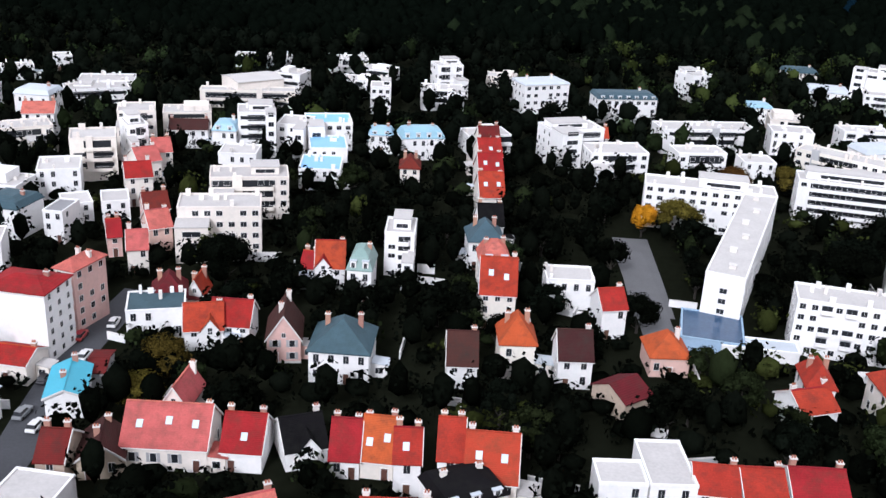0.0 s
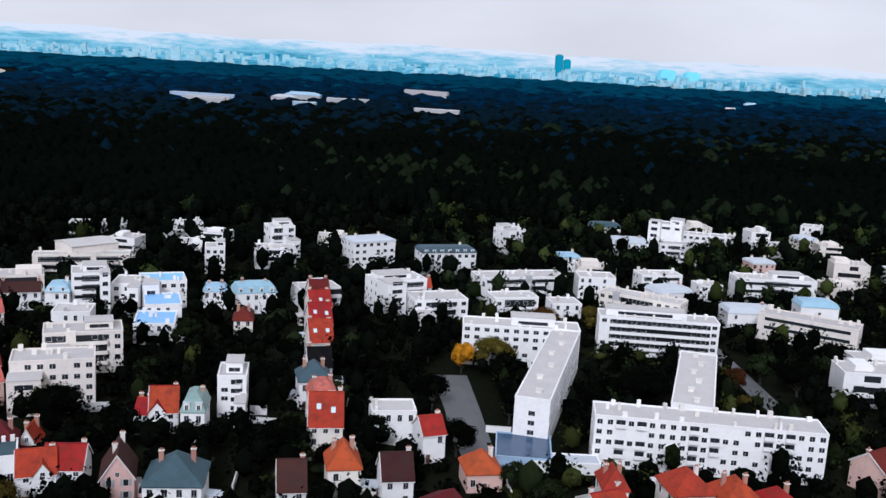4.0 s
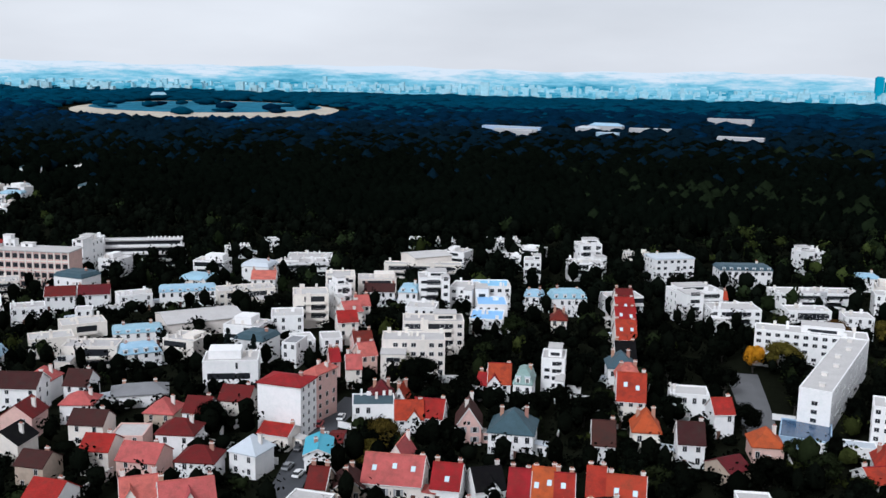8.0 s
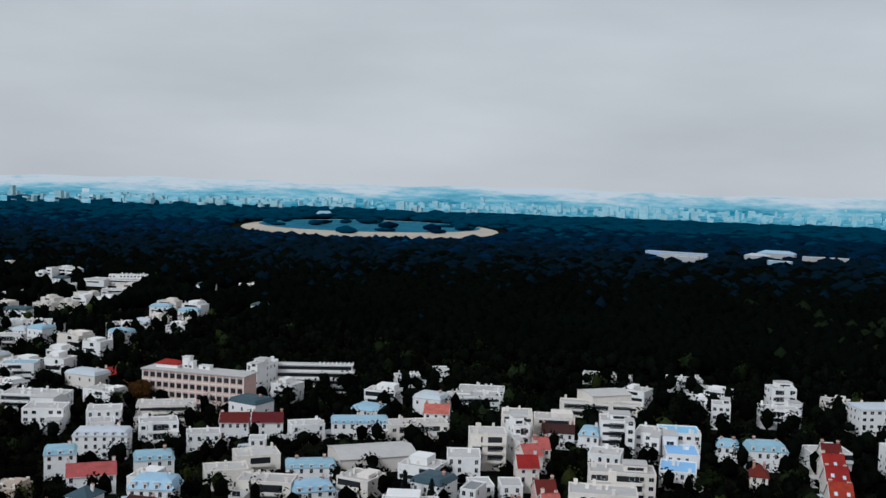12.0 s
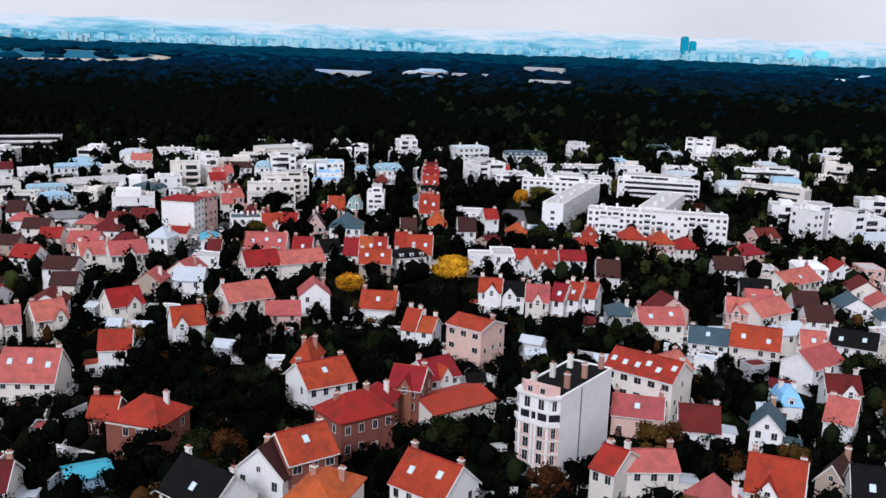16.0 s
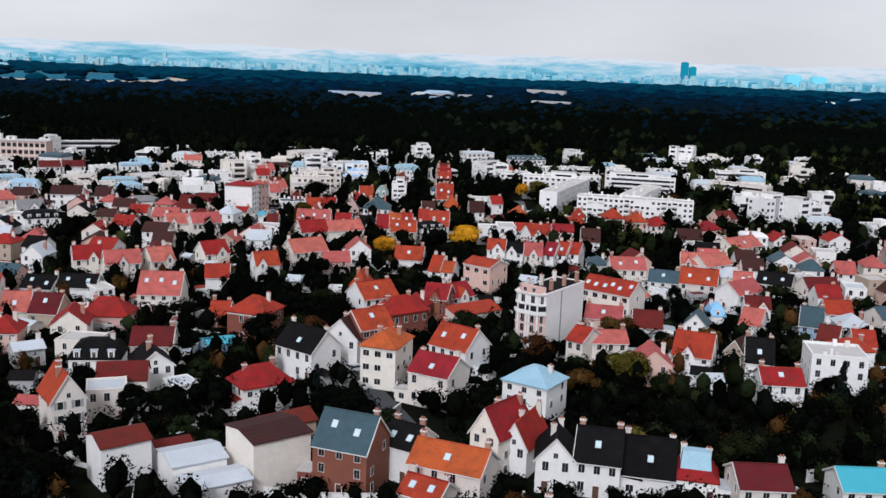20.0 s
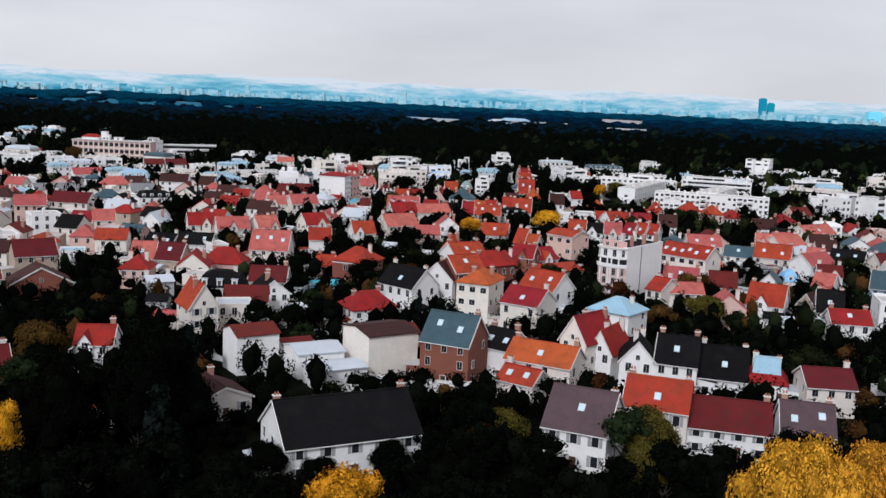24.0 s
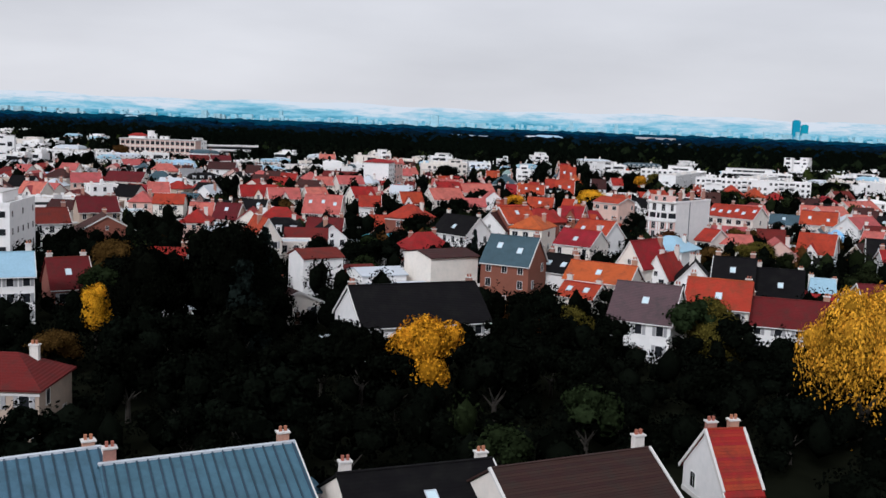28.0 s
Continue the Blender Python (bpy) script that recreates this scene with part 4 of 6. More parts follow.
def car(x, y, rot, k, z=0.05):
    def body():
        sec = [(-2.05, 0.35, 0.62, 0.78), (-1.95, 0.3, 0.82, 0.84), (-0.9, 0.28, 0.95, 0.87), (0.9, 0.28, 0.95, 0.87), (1.95, 0.3, 0.88, 0.83), (2.05, 0.35, 0.6, 0.76)]
        v, f = [], []
        for a, z0, z1, hw in sec:
            v += [(a, -hw, z0), (a, -hw, z1 - 0.1), (a, -hw + 0.12, z1), (a, hw - 0.12, z1), (a, hw, z1 - 0.1), (a, hw, z0)]
        for i in range(len(sec) - 1):
            for j in range(6):
                f.append((i * 6 + j, i * 6 + (j + 1) % 6, i * 6 + 6 + (j + 1) % 6, i * 6 + 6 + j))
        f += [(5, 4, 3, 2, 1, 0), tuple(30 + j for j in range(6))]
        return v, f

    def cabin():
        v = [(-1.75, -0.76, 0.9), (1.0, -0.76, 0.9), (1.0, 0.76, 0.9), (-1.75, 0.76, 0.9), (-1.35, -0.6, 1.42), (0.35, -0.6, 1.42), (0.35, 0.6, 1.42), (-1.35, 0.6, 1.42)]
        return v, [(0, 1, 5, 4), (1, 2, 6, 5), (2, 3, 7, 6), (3, 0, 4, 7)]

    def wheel():
        v, f = [], []
        for yy in (-0.1, 0.1):
            v += [(math.cos(TAU * i / 12) * 0.32, yy, math.sin(TAU * i / 12) * 0.32) for i in range(12)]
        f = [(i, (i + 1) % 12, 12 + (i + 1) % 12, 12 + i) for i in range(12)] + [tuple(range(11, -1, -1)), tuple(range(12, 24))]
        return v, f
    paint = CAR_PAINT[k % 5]
    ob = new("car")
    ob.matrix_basis = pose(x, y, z, 0, 0, rot)
    tagged(ob, f"{paint.name.split('_')[0]} parked car with dark windows", "car", "parked cars")
    part("body", kept(("cb", k % 5), lambda: mesh("body", *body(), paint)), ob)
    part("windows", kept("cc", lambda: mesh("windows", *cabin(), GLASS)), ob)
    part("car_roof", kept(("cr", k % 5), lambda: boxes("car_roof", [(-1.37, 0.37, -0.61, 0.61, 1.41, 1.46)], paint)), ob)
    wm = kept("cw", lambda: mesh("wheel", *wheel(), RUBBER))
    for a in (-1.3, 1.3):
        for b in (-0.8, 0.8):
            part("wheel", wm, ob, pose(a, b, 0.32))
    return ob


# ---- ground ----
def build_ground():
    n, lo, hi = 40, -4900, 4900
    v = [(lo + (hi - lo) * i / n, lo + (hi - lo) * j / n, 0.0) for j in range(n + 1) for i in range(n + 1)]
    f = [(j * (n + 1) + i, j * (n + 1) + i + 1, (j + 1) * (n + 1) + i + 1, (j + 1) * (n + 1) + i) for j in range(n) for i in range(n)]
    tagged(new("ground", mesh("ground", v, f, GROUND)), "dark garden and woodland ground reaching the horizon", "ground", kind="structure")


build_ground()


# ---- roads ----
strip("street", [(-75.2, 376.0), (-75.5, 384.0), (-76.6, 394.0), (-77.9, 409.0), (-77.9, 420.0), (-76.9, 433.0), (-75.6, 446.0)], 7, 0.03, ASPHALT, "grey asphalt road between houses")
strip("lane", [(123.0, 525.5), (119.5, 478.9), (119.1, 453.8)], 6, 0.03, PAVING, "pale grey paved lane")
strip("lane", [(33.6, 485.9), (33.8, 460.1), (33.7, 437.6)], 7, 0.03, PAVING, "pale grey paved lane")
strip("street", [(-29.0, 206.1), (-20.0, 215.2), (-8.2, 185.7), (-1.1, 167.8)], 5, 0.03, ASPHALT, "grey asphalt road between houses")
strip("yard", [(35.4, 495.1), (34.7, 467.3), (33.9, 447.6)], 9, 0.025, PAVING, "pale grey paved lane")

# ---- buildings ----
house(-68.0, 170.8, 35.6, 6.0, 9.0, 7.6, 4.5, "gy", "cream", "red", near=1)
house(-63.0, 179.8, 19.0, 7.3, 7.0, 6.1, 0.4, "flat", "cream", "zinc")
house(-72.0, 201.0, 7.1, 10.4, 8.0, 5.4, 3.6, "man", "white", "dark")
house(-60.2, 198.9, 27.8, 7.4, 9.0, 5.2, 3.0, "gy", "white", "dark")
house(-52.4, 192.5, 38.0, 5.4, 6.0, 3.0, 0.3, "flat", "white", "zinc", win=0)
house(-51.7, 223.5, 30.6, 7.0, 6.0, 2.6, 0.8, "gx", "blue", "teal", win=0)
house(-35.5, 189.1, 35.0, 10.6, 8.0, 5.0, 3.4, "hip", "white", "red")
house(-27.9, 171.3, 38.0, 10.2, 6.0, 3.8, 1.5, "gx", "beige", "darkred", win=0)
house(-27.8, 155.0, 38.0, 10.4, 10.0, 8.4, 0.9, "gx", "cream", "brown", win=0)
house(-51.5, 151.8, 38.0, 8.2, 7.0, 7.3, 1.3, "gx", "white", "darkred", win=0)
house(-39.8, 152.4, 32.8, 9.0, 8.0, 4.6, 0.9, "gx", "white", "zinc", win=0)
house(-34.6, 146.2, 32.8, 10.0, 6.0, 3.3, 0.5, "gx", "white", "zinc", win=0)
house(-44.6, 157.5, 32.8, 6.0, 5.0, 4.0, 1.0, "gx", "white", "darkred", win=0)
house(-13.7, 152.2, -20.5, 9.5, 9.0, 8.2, 4.5, "gx", "brick", "slate", sky=2)
house(-4.7, 158.0, -30.0, 6.2, 8.0, 6.2, 2.8, "gx", "white", "dark", sky=2)
house(2.9, 150.2, -23.0, 12.4, 8.0, 6.0, 2.8, "gx", "cream", "orange", sky=1)
house(-1.0, 143.1, -29.2, 7.0, 6.0, 4.0, 2.0, "gx", "cream", "red", sky=2)
house(11.1, 161.4, -38.0, 5.8, 10.0, 7.7, 4.5, "gy", "cream", "red")
house(15.4, 162.6, -26.5, 4.7, 10.0, 5.6, 4.0, "gy", "white", "red")
house(20.1, 156.5, -7.1, 6.4, 9.0, 5.9, 3.6, "gy", "white", "dark")
house(27.2, 155.3, -13.3, 7.4, 9.0, 6.2, 4.2, "gx", "white", "dark", sky=1)
house(35.8, 157.2, -12.1, 8.6, 11.0, 3.8, 4.6, "gx", "white", "dark", sky=1)
house(43.1, 154.9, -12.3, 7.3, 8.0, 3.5, 4.0, "man", "white", "redman")
house(51.9, 149.6, -0.7, 8.3, 9.0, 5.2, 2.3, "gx", "cream", "darkred")
house(68.8, 151.2, -0.1, 8.1, 8.0, 4.6, 2.2, "gx", "white", "teal")
house(19.2, 188.2, -32.3, 9.7, 9.0, 7.7, 2.6, "pyr", "white", "zincblue")
house(-0.0, 194.1, -29.1, 9.2, 9.0, 7.2, 3.0, "gx", "cream", "red", sky=1)
house(-11.3, 205.9, -17.2, 7.9, 11.0, 9.1, 2.6, "hip", "cream", "orange")
house(4.5, 215.0, -38.0, 10.2, 9.0, 6.6, 4.0, "gx", "white", "red", sky=2)
house(-20.7, 218.4, -24.2, 8.6, 8.0, 7.1, 4.0, "gy", "white", "brown")
house(-16.7, 220.2, 38.0, 8.7, 8.0, 9.0, 3.5, "gx", "brick", "red", sky=1)
house(-7.0, 247.9, -16.3, 6.8, 9.0, 6.7, 3.0, "hip", "brick", "red")
house(-0.7, 257.2, -13.6, 6.4, 9.0, 7.4, 3.0, "gx", "brick", "red")
house(3.6, 269.3, 38.0, 8.0, 8.0, 5.1, 3.0, "gx", "white", "red")
house(7.1, 257.0, 38.0, 15.3, 10.0, 4.0, 1.5, "gx", "cream", "orange", win=0)
house(-28.9, 210.0, -38.0, 11.4, 9.0, 6.6, 4.0, "gx", "white", "dark", sky=1)
house(-45.7, 237.3, -16.2, 10.3, 10.0, 6.9, 3.5, "hip", "brick", "red")
house(-56.4, 247.2, 1.9, 5.0, 7.0, 3.5, 2.5, "gx", "brick", "red")
house(-75.5, 261.3, 2.4, 11.2, 10.0, 5.0, 5.0, "gx", "cream", "pinkred", sky=3)
house(-107.1, 243.4, 8.4, 6.7, 8.0, 3.6, 4.0, "gx", "cream", "pinkred", sky=1)
house(-98.2, 241.1, -4.7, 7.3, 8.0, 4.0, 4.0, "gx", "beige", "darkred", sky=1)
house(-83.7, 241.7, 3.0, 11.8, 9.0, 3.5, 4.0, "hip", "pink", "red")
house(-110.8, 267.9, -7.9, 9.1, 8.0, 3.5, 2.8, "gx", "white", "dark", sky=2)
house(-100.1, 267.2, 1.8, 10.4, 8.0, 4.3, 2.8, "gx", "white", "dark", sky=2)
house(-92.9, 262.5, 38.0, 5.0, 8.0, 5.0, 0.4, "flat", "white", "gravel")
house(-90.8, 209.4, 34.9, 6.4, 6.0, 4.0, 1.0, "gx", "grey", "zinc")
house(-99.6, 218.9, 7.7, 7.3, 8.0, 5.0, 3.0, "hip", "pink", "red")
corner_tower(27.3, 241.2, -35.0, 8.4, 19.3, 14.5)
house(38.6, 228.1, 2.6, 11.0, 8.0, 5.3, 2.0, "gx", "cream", "pinkred")
house(34.0, 225.3, -38.0, 4.4, 9.0, 6.2, 2.5, "gx", "cream", "red")
house(46.8, 263.8, -38.0, 14.8, 9.0, 9.2, 3.0, "gx", "cream", "red", sky=6)
house(53.9, 281.8, 38.0, 10.1, 9.0, 3.6, 3.0, "gx", "white", "pinkred")
house(43.2, 254.1, -12.7, 9.5, 8.0, 4.3, 2.6, "gx", "pink", "pinkred", sky=1)
house(53.8, 250.1, -9.0, 7.4, 8.0, 3.5, 3.5, "gx", "white", "darkred")
house(59.4, 222.4, -22.9, 8.7, 9.0, 4.7, 4.4, "gx", "white", "red")
house(74.0, 221.4, -13.1, 6.2, 9.0, 4.0, 4.5, "gx", "white", "dark", sky=1)
house(71.8, 228.7, -38.0, 4.8, 7.0, 3.5, 3.0, "gy", "beige", "brown")
house(71.5, 199.9, -3.0, 8.6, 8.0, 5.8, 2.4, "gx", "white", "red", sky=1)
house(88.5, 214.0, -8.9, 11.9, 11.0, 8.1, 0.7, "flat", "white", "gravel")
house(75.3, 264.0, -7.1, 4.5, 8.0, 3.5, 3.0, "man", "white", "blue")
house(83.2, 255.6, -30.1, 5.4, 9.0, 3.8, 3.4, "gx", "white", "pinkred")
house(66.0, 247.4, -20.5, 5.6, 8.0, 5.0, 3.0, "gy", "white", "slate")
house(68.9, 300.9, -15.8, 9.0, 8.0, 4.4, 2.8, "gx", "white", "slate", sky=1)
house(78.8, 296.7, -19.2, 11.0, 10.0, 5.3, 3.8, "gx", "cream", "red", sky=2)
house(91.8, 296.4, -15.1, 5.4, 9.0, 5.2, 3.4, "gx", "white", "pinkred", sky=1)
house(103.1, 299.4, -26.7, 10.3, 9.0, 5.3, 2.8, "gx", "white", "dark", sky=2)
house(114.3, 294.4, 9.1, 10.6, 9.0, 5.2, 3.0, "gx", "cream", "darkred")
house(125.3, 294.7, -11.9, 6.1, 9.0, 5.7, 0.5, "flat", "white", "zinc")
house(109.3, 267.0, -6.3, 7.2, 8.0, 4.7, 3.0, "gx", "white", "red")
house(96.9, 251.3, -21.7, 5.5, 9.0, 5.2, 4.0, "gx", "blue", "slate")
house(104.8, 238.2, -8.5, 5.3, 8.0, 4.0, 3.0, "gx", "cream", "red")
house(98.1, 241.5, -29.7, 4.9, 8.0, 4.0, 3.0, "gx", "white", "darkred")
house(87.7, 268.4, -7.4, 6.8, 7.0, 5.0, 2.6, "gx", "white", "darkred")
house(18.5, 335.5, -7.1, 6.1, 7.0, 6.0, 3.0, "gx", "white", "red")
house(24.8, 336.4, -6.8, 6.0, 7.0, 5.0, 3.0, "gx", "white", "dark")
house(30.5, 327.9, -5.8, 6.0, 8.0, 6.0, 3.5, "gx", "cream", "pinkred")
house(37.1, 329.9, -25.8, 3.9, 8.0, 6.0, 3.5, "gx", "white", "red", sky=1)
house(41.3, 331.7, -26.1, 3.9, 8.0, 6.0, 3.5, "gx", "white", "red", sky=1)
house(45.4, 333.8, -21.6, 4.3, 8.0, 6.0, 3.0, "gx", "white", "red")
house(33.7, 363.7, 25.6, 7.0, 8.0, 6.5, 3.0, "gx", "white", "red")
house(53.8, 358.2, -5.7, 6.7, 9.0, 6.0, 4.0, "gx", "white", "brown")
house(51.0, 320.4, -1.7, 6.6, 9.0, 5.0, 2.0, "hip", "grey", "slate")
house(58.9, 311.2, 1.7, 11.0, 9.0, 6.0, 3.0, "gx", "cream", "pinkred", sky=2)
house(-10.9, 323.4, -5.3, 9.2, 8.0, 4.0, 3.6, "gx", "white", "red", sky=1)
house(-1.2, 302.3, -24.0, 3.7, 7.0, 5.0, 4.0, "gx", "white", "orange")
house(2.2, 301.2, -17.8, 4.1, 7.0, 5.0, 2.5, "gx", "white", "orange")
house(12.9, 290.1, -38.0, 9.7, 9.0, 9.7, 1.5, "gx", "pink", "red")
house(-18.7, 261.7, 33.6, 10.5, 10.0, 6.0, 3.5, "gx", "white", "red", sky=1)
house(-22.7, 273.1, -10.1, 4.4, 8.0, 6.0, 4.0, "hip", "cream", "red")
house(-6.0, 374.0, 26.8, 10.1, 8.0, 6.0, 2.0, "man", "white", "dark")
house(-15.0, 365.2, 2.3, 9.3, 9.0, 6.0, 3.4, "gx", "beige", "red", sky=2)
house(-10.2, 242.3, 38.0, 11.3, 9.0, 7.0, 3.5, "hip", "brick", "red")
house(-36.4, 456.0, 5.4, 6.2, 8.0, 5.3, 4.6, "gx", "white", "red")
house(-29.0, 451.5, -1.7, 5.2, 9.0, 7.0, 4.0, "man", "white", "slategreen")
house(-41.1, 458.8, -6.6, 3.1, 7.0, 3.5, 2.5, "gx", "cream", "red")
house(-21.7, 465.3, 0.3, 6.7, 10.0, 10.6, 0.6, "flat", "white", "gravel", floors=5)
house(15.6, 453.2, 1.6, 10.3, 8.0, 6.5, 0.5, "flat", "white", "gravel")
house(22.6, 439.5, 13.8, 5.2, 7.0, 6.7, 3.0, "gx", "white", "red")
house(13.5, 418.6, 3.2, 6.2, 8.0, 6.0, 4.0, "gx", "white", "brown")
house(-28.6, 416.7, -1.5, 10.8, 11.0, 6.2, 4.5, "hip", "white", "slate")
house(-40.4, 422.7, 7.6, 6.2, 10.0, 5.0, 4.6, "gy", "pink", "brown", near=1)
house(-51.1, 427.0, 0.1, 7.7, 8.0, 4.5, 3.6, "gx", "white", "red")
house(-6.9, 416.1, 3.0, 5.4, 8.0, 5.0, 4.6, "gx", "white", "brown")
house(3.1, 421.0, 3.4, 6.5, 8.0, 7.0, 4.6, "hip", "cream", "orange")
house(-0.1, 441.9, 0.2, 7.3, 9.0, 8.0, 6.0, "gx", "cream", "red", sky=2)
house(-0.7, 454.0, 5.6, 6.6, 9.0, 9.0, 4.0, "man", "cream", "pinkred")
house(-2.6, 472.6, 6.4, 8.0, 9.0, 7.0, 4.0, "hip", "white", "slate")
house(-1.4, 483.9, 7.0, 6.0, 9.0, 7.0, 4.0, "gx", "white", "dark")
house(-1.1, 506.8, 8.2, 6.5, 11.0, 7.0, 5.0, "gx", "cream", "red", sky=2)
house(-1.2, 524.7, 9.3, 6.7, 11.0, 7.0, 5.0, "gx", "cream", "red", sky=2)
house(-1.2, 544.5, 10.4, 6.8, 11.0, 7.0, 4.0, "gx", "cream", "red", sky=1)
house(-1.2, 558.9, 11.2, 6.4, 9.0, 7.0, 4.0, "gx", "cream", "darkred")
house(-52.3, 564.2, 12.5, 14.4, 12.0, 9.0, 0.5, "flat", "white", "blue")
house(-49.5, 543.4, 10.7, 11.0, 14.0, 7.0, 0.5, "flat", "white", "blue")
house(-48.8, 525.7, 4.1, 11.6, 14.0, 6.0, 0.5, "flat", "white", "blue")
house(83.9, 433.5, -12.5, 50.1, 9.0, 11.6, 0.5, "flat", "white", "gravel", floors=5, cols=22, loggia=1)
house(57.8, 473.0, -21.4, 8.2, 60.9, 11.6, 0.5, "flat", "white", "gravel", floors=5, cols=1)
house(56.9, 507.0, -9.1, 33.7, 9.0, 11.6, 0.5, "flat", "white", "gravel", floors=5, cols=12)
house(91.6, 460.1, -23.4, 9.6, 43.8, 11.9, 0.5, "flat", "white", "gravel", floors=5, cols=1)
house(102.1, 518.0, -11.8, 36.1, 9.0, 11.6, 0.5, "flat", "white", "gravel", floors=5, cols=12)
house(44.0, 439.1, -11.4, 12.4, 14.0, 2.6, 0.4, "flat", "blue", "blueglass", win=0)
house(52.0, 432.8, -6.7, 14.9, 5.0, 2.4, 0.3, "flat", "white", "zinc", win=0)
house(70.4, 410.1, 2.6, 8.4, 9.0, 6.6, 3.8, "hip", "cream", "red")
house(79.7, 407.5, 2.3, 8.1, 9.0, 5.9, 3.8, "hip", "pink", "red")
house(87.7, 405.2, 8.1, 7.8, 9.0, 5.1, 3.2, "hip", "cream", "red")
house(56.4, 413.2, -5.1, 4.9, 8.0, 6.0, 3.4, "hip", "white", "red")
house(53.6, 408.3, 18.7, 7.3, 8.0, 4.0, 2.4, "gx", "white", "red")
house(32.0, 425.3, 3.2, 7.4, 8.0, 4.0, 3.6, "hip", "pink", "orange")
house(21.4, 408.5, 38.0, 6.5, 8.0, 4.0, 2.0, "gx", "beige", "darkred", win=0)
house(-86.3, 417.5, -8.0, 11.9, 9.2, 13.6, 1.4, "hip", "white", "red", floors=6, win=2)
house(-81.5, 430.2, -18.7, 4.4, 9.3, 12.6, 1.6, "hip", "pink", "pinkred", floors=5)
house(-85.2, 407.9, -8.1, 8.0, 7.0, 4.0, 1.6, "gx", "cream", "red")
house(-66.5, 428.5, 14.6, 11.0, 9.0, 6.0, 0.4, "flat", "white", "slate")
house(-56.3, 424.7, 13.4, 7.2, 8.0, 4.4, 3.6, "gx", "white", "red")
house(-66.1, 436.0, 15.4, 6.5, 8.0, 5.0, 4.0, "hip", "cream", "darkred")
house(-61.6, 440.9, -1.5, 3.3, 6.0, 3.6, 3.0, "gy", "white", "red")
house(-72.7, 399.7, 13.7, 6.1, 11.0, 4.0, 1.3, "gy", "white", "teal", win=2)
house(-70.7, 408.7, 7.2, 3.3, 8.0, 3.0, 0.8, "gx", "grey", "darkred", win=0)
house(-66.4, 379.8, 2.4, 4.2, 8.0, 4.5, 3.0, "gx", "beige", "darkred")
house(-60.8, 382.5, 12.6, 6.7, 8.0, 3.4, 2.6, "gy", "beige", "brown")
house(-51.4, 386.7, 1.0, 13.0, 10.0, 4.3, 4.6, "gx", "cream", "pinkred", sky=3, near=1)
house(-39.7, 386.9, -0.7, 6.2, 9.0, 3.8, 4.0, "gx", "white", "red", sky=1)
house(-51.9, 394.8, -5.1, 4.2, 8.0, 6.0, 3.2, "gy", "cream", "pinkred")
house(-31.8, 388.7, 22.7, 6.6, 9.0, 3.5, 3.4, "gx", "white", "dark")
house(-24.1, 387.0, 0.6, 4.5, 9.0, 3.5, 4.4, "gx", "white", "red")
house(-18.9, 387.3, -3.9, 5.1, 9.0, 3.5, 5.0, "gx", "cream", "orange", sky=2)
house(-14.5, 383.0, 2.1, 4.0, 8.0, 6.0, 3.4, "gx", "white", "red", sky=1)
house(-8.0, 384.2, -0.4, 3.8, 9.0, 6.5, 4.4, "gx", "white", "red")
house(-1.9, 380.6, -2.3, 7.6, 10.0, 6.0, 5.0, "gx", "cream", "orange", sky=2)
house(17.0, 379.6, 3, 7.2, 6.2, 6.0, 0.5, "flat", "white", "gravel")
house(24.2, 382.8, 3, 7.0, 12.0, 6.0, 0.5, "flat", "white", "gravel")
house(31.2, 381.2, -3.7, 6.5, 8.0, 5.0, 2.4, "gx", "white", "red")
house(38.0, 381.1, 0.9, 6.2, 8.0, 5.0, 2.4, "gx", "white", "red")
house(46.3, 381.9, 0.3, 8.2, 8.0, 5.0, 2.4, "gx", "white", "red")
house(-142.2, 617.0, 13.7, 20.0, 12.0, 6.0, 0.5, "flat", "white", "gravel")
house(-88.5, 611.6, 9.5, 34.0, 7.0, 6.0, 0.5, "flat", "cream", "gravel")
house(-88.4, 619.5, 38.0, 18.5, 14.0, 9.0, 1.0, "gx", "cream", "gravel", win=0)
house(-95.2, 557.0, 11.0, 11.8, 9.0, 6.0, 2.2, "gx", "white", "brown")
house(-82.8, 554.4, 2.9, 7.3, 9.0, 7.0, 2.6, "man", "white", "zincblue")
house(-74.5, 559.6, 12.4, 11.4, 11.0, 12.0, 0.5, "flat", "white", "gravel")
house(-61.7, 559.3, -1.9, 9.9, 12.0, 9.0, 0.5, "flat", "white", "gravel")
house(-109.0, 549.2, 16.7, 11.1, 11.0, 13.0, 0.5, "flat", "cream", "gravel")
house(-112.3, 521.1, 19.5, 12.3, 11.0, 12.0, 0.5, "flat", "cream", "gravel")
house(-115.5, 504.7, 18.5, 10.8, 12.0, 8.0, 0.5, "flat", "white", "gravel")
house(-63.2, 497.4, 12.7, 19.7, 10.0, 11.0, 0.5, "flat", "cream", "gravel")
house(-65.0, 474.0, 11.0, 19.0, 10.0, 11.0, 0.5, "flat", "cream", "gravel")
house(-73.2, 530.8, 2.5, 10.8, 10.0, 7.0, 0.5, "flat", "white", "gravel")
house(-35.1, 563.0, 3.0, 7.5, 8.0, 6.0, 2.0, "man", "white", "zincblue")
house(-22.2, 558.7, 13.8, 13.5, 9.0, 7.0, 3.0, "man", "white", "zincblue")
house(-40.0, 614.3, 4.2, 7.4, 9.0, 10.0, 0.4, "flat", "white", "gravel")
house(-18.0, 625.1, 4.2, 15.5, 10.0, 8.0, 0.4, "flat", "white", "gravel")
house(-16.9, 650.6, 20.4, 10.7, 9.0, 12.0, 0.4, "flat", "white", "gravel")
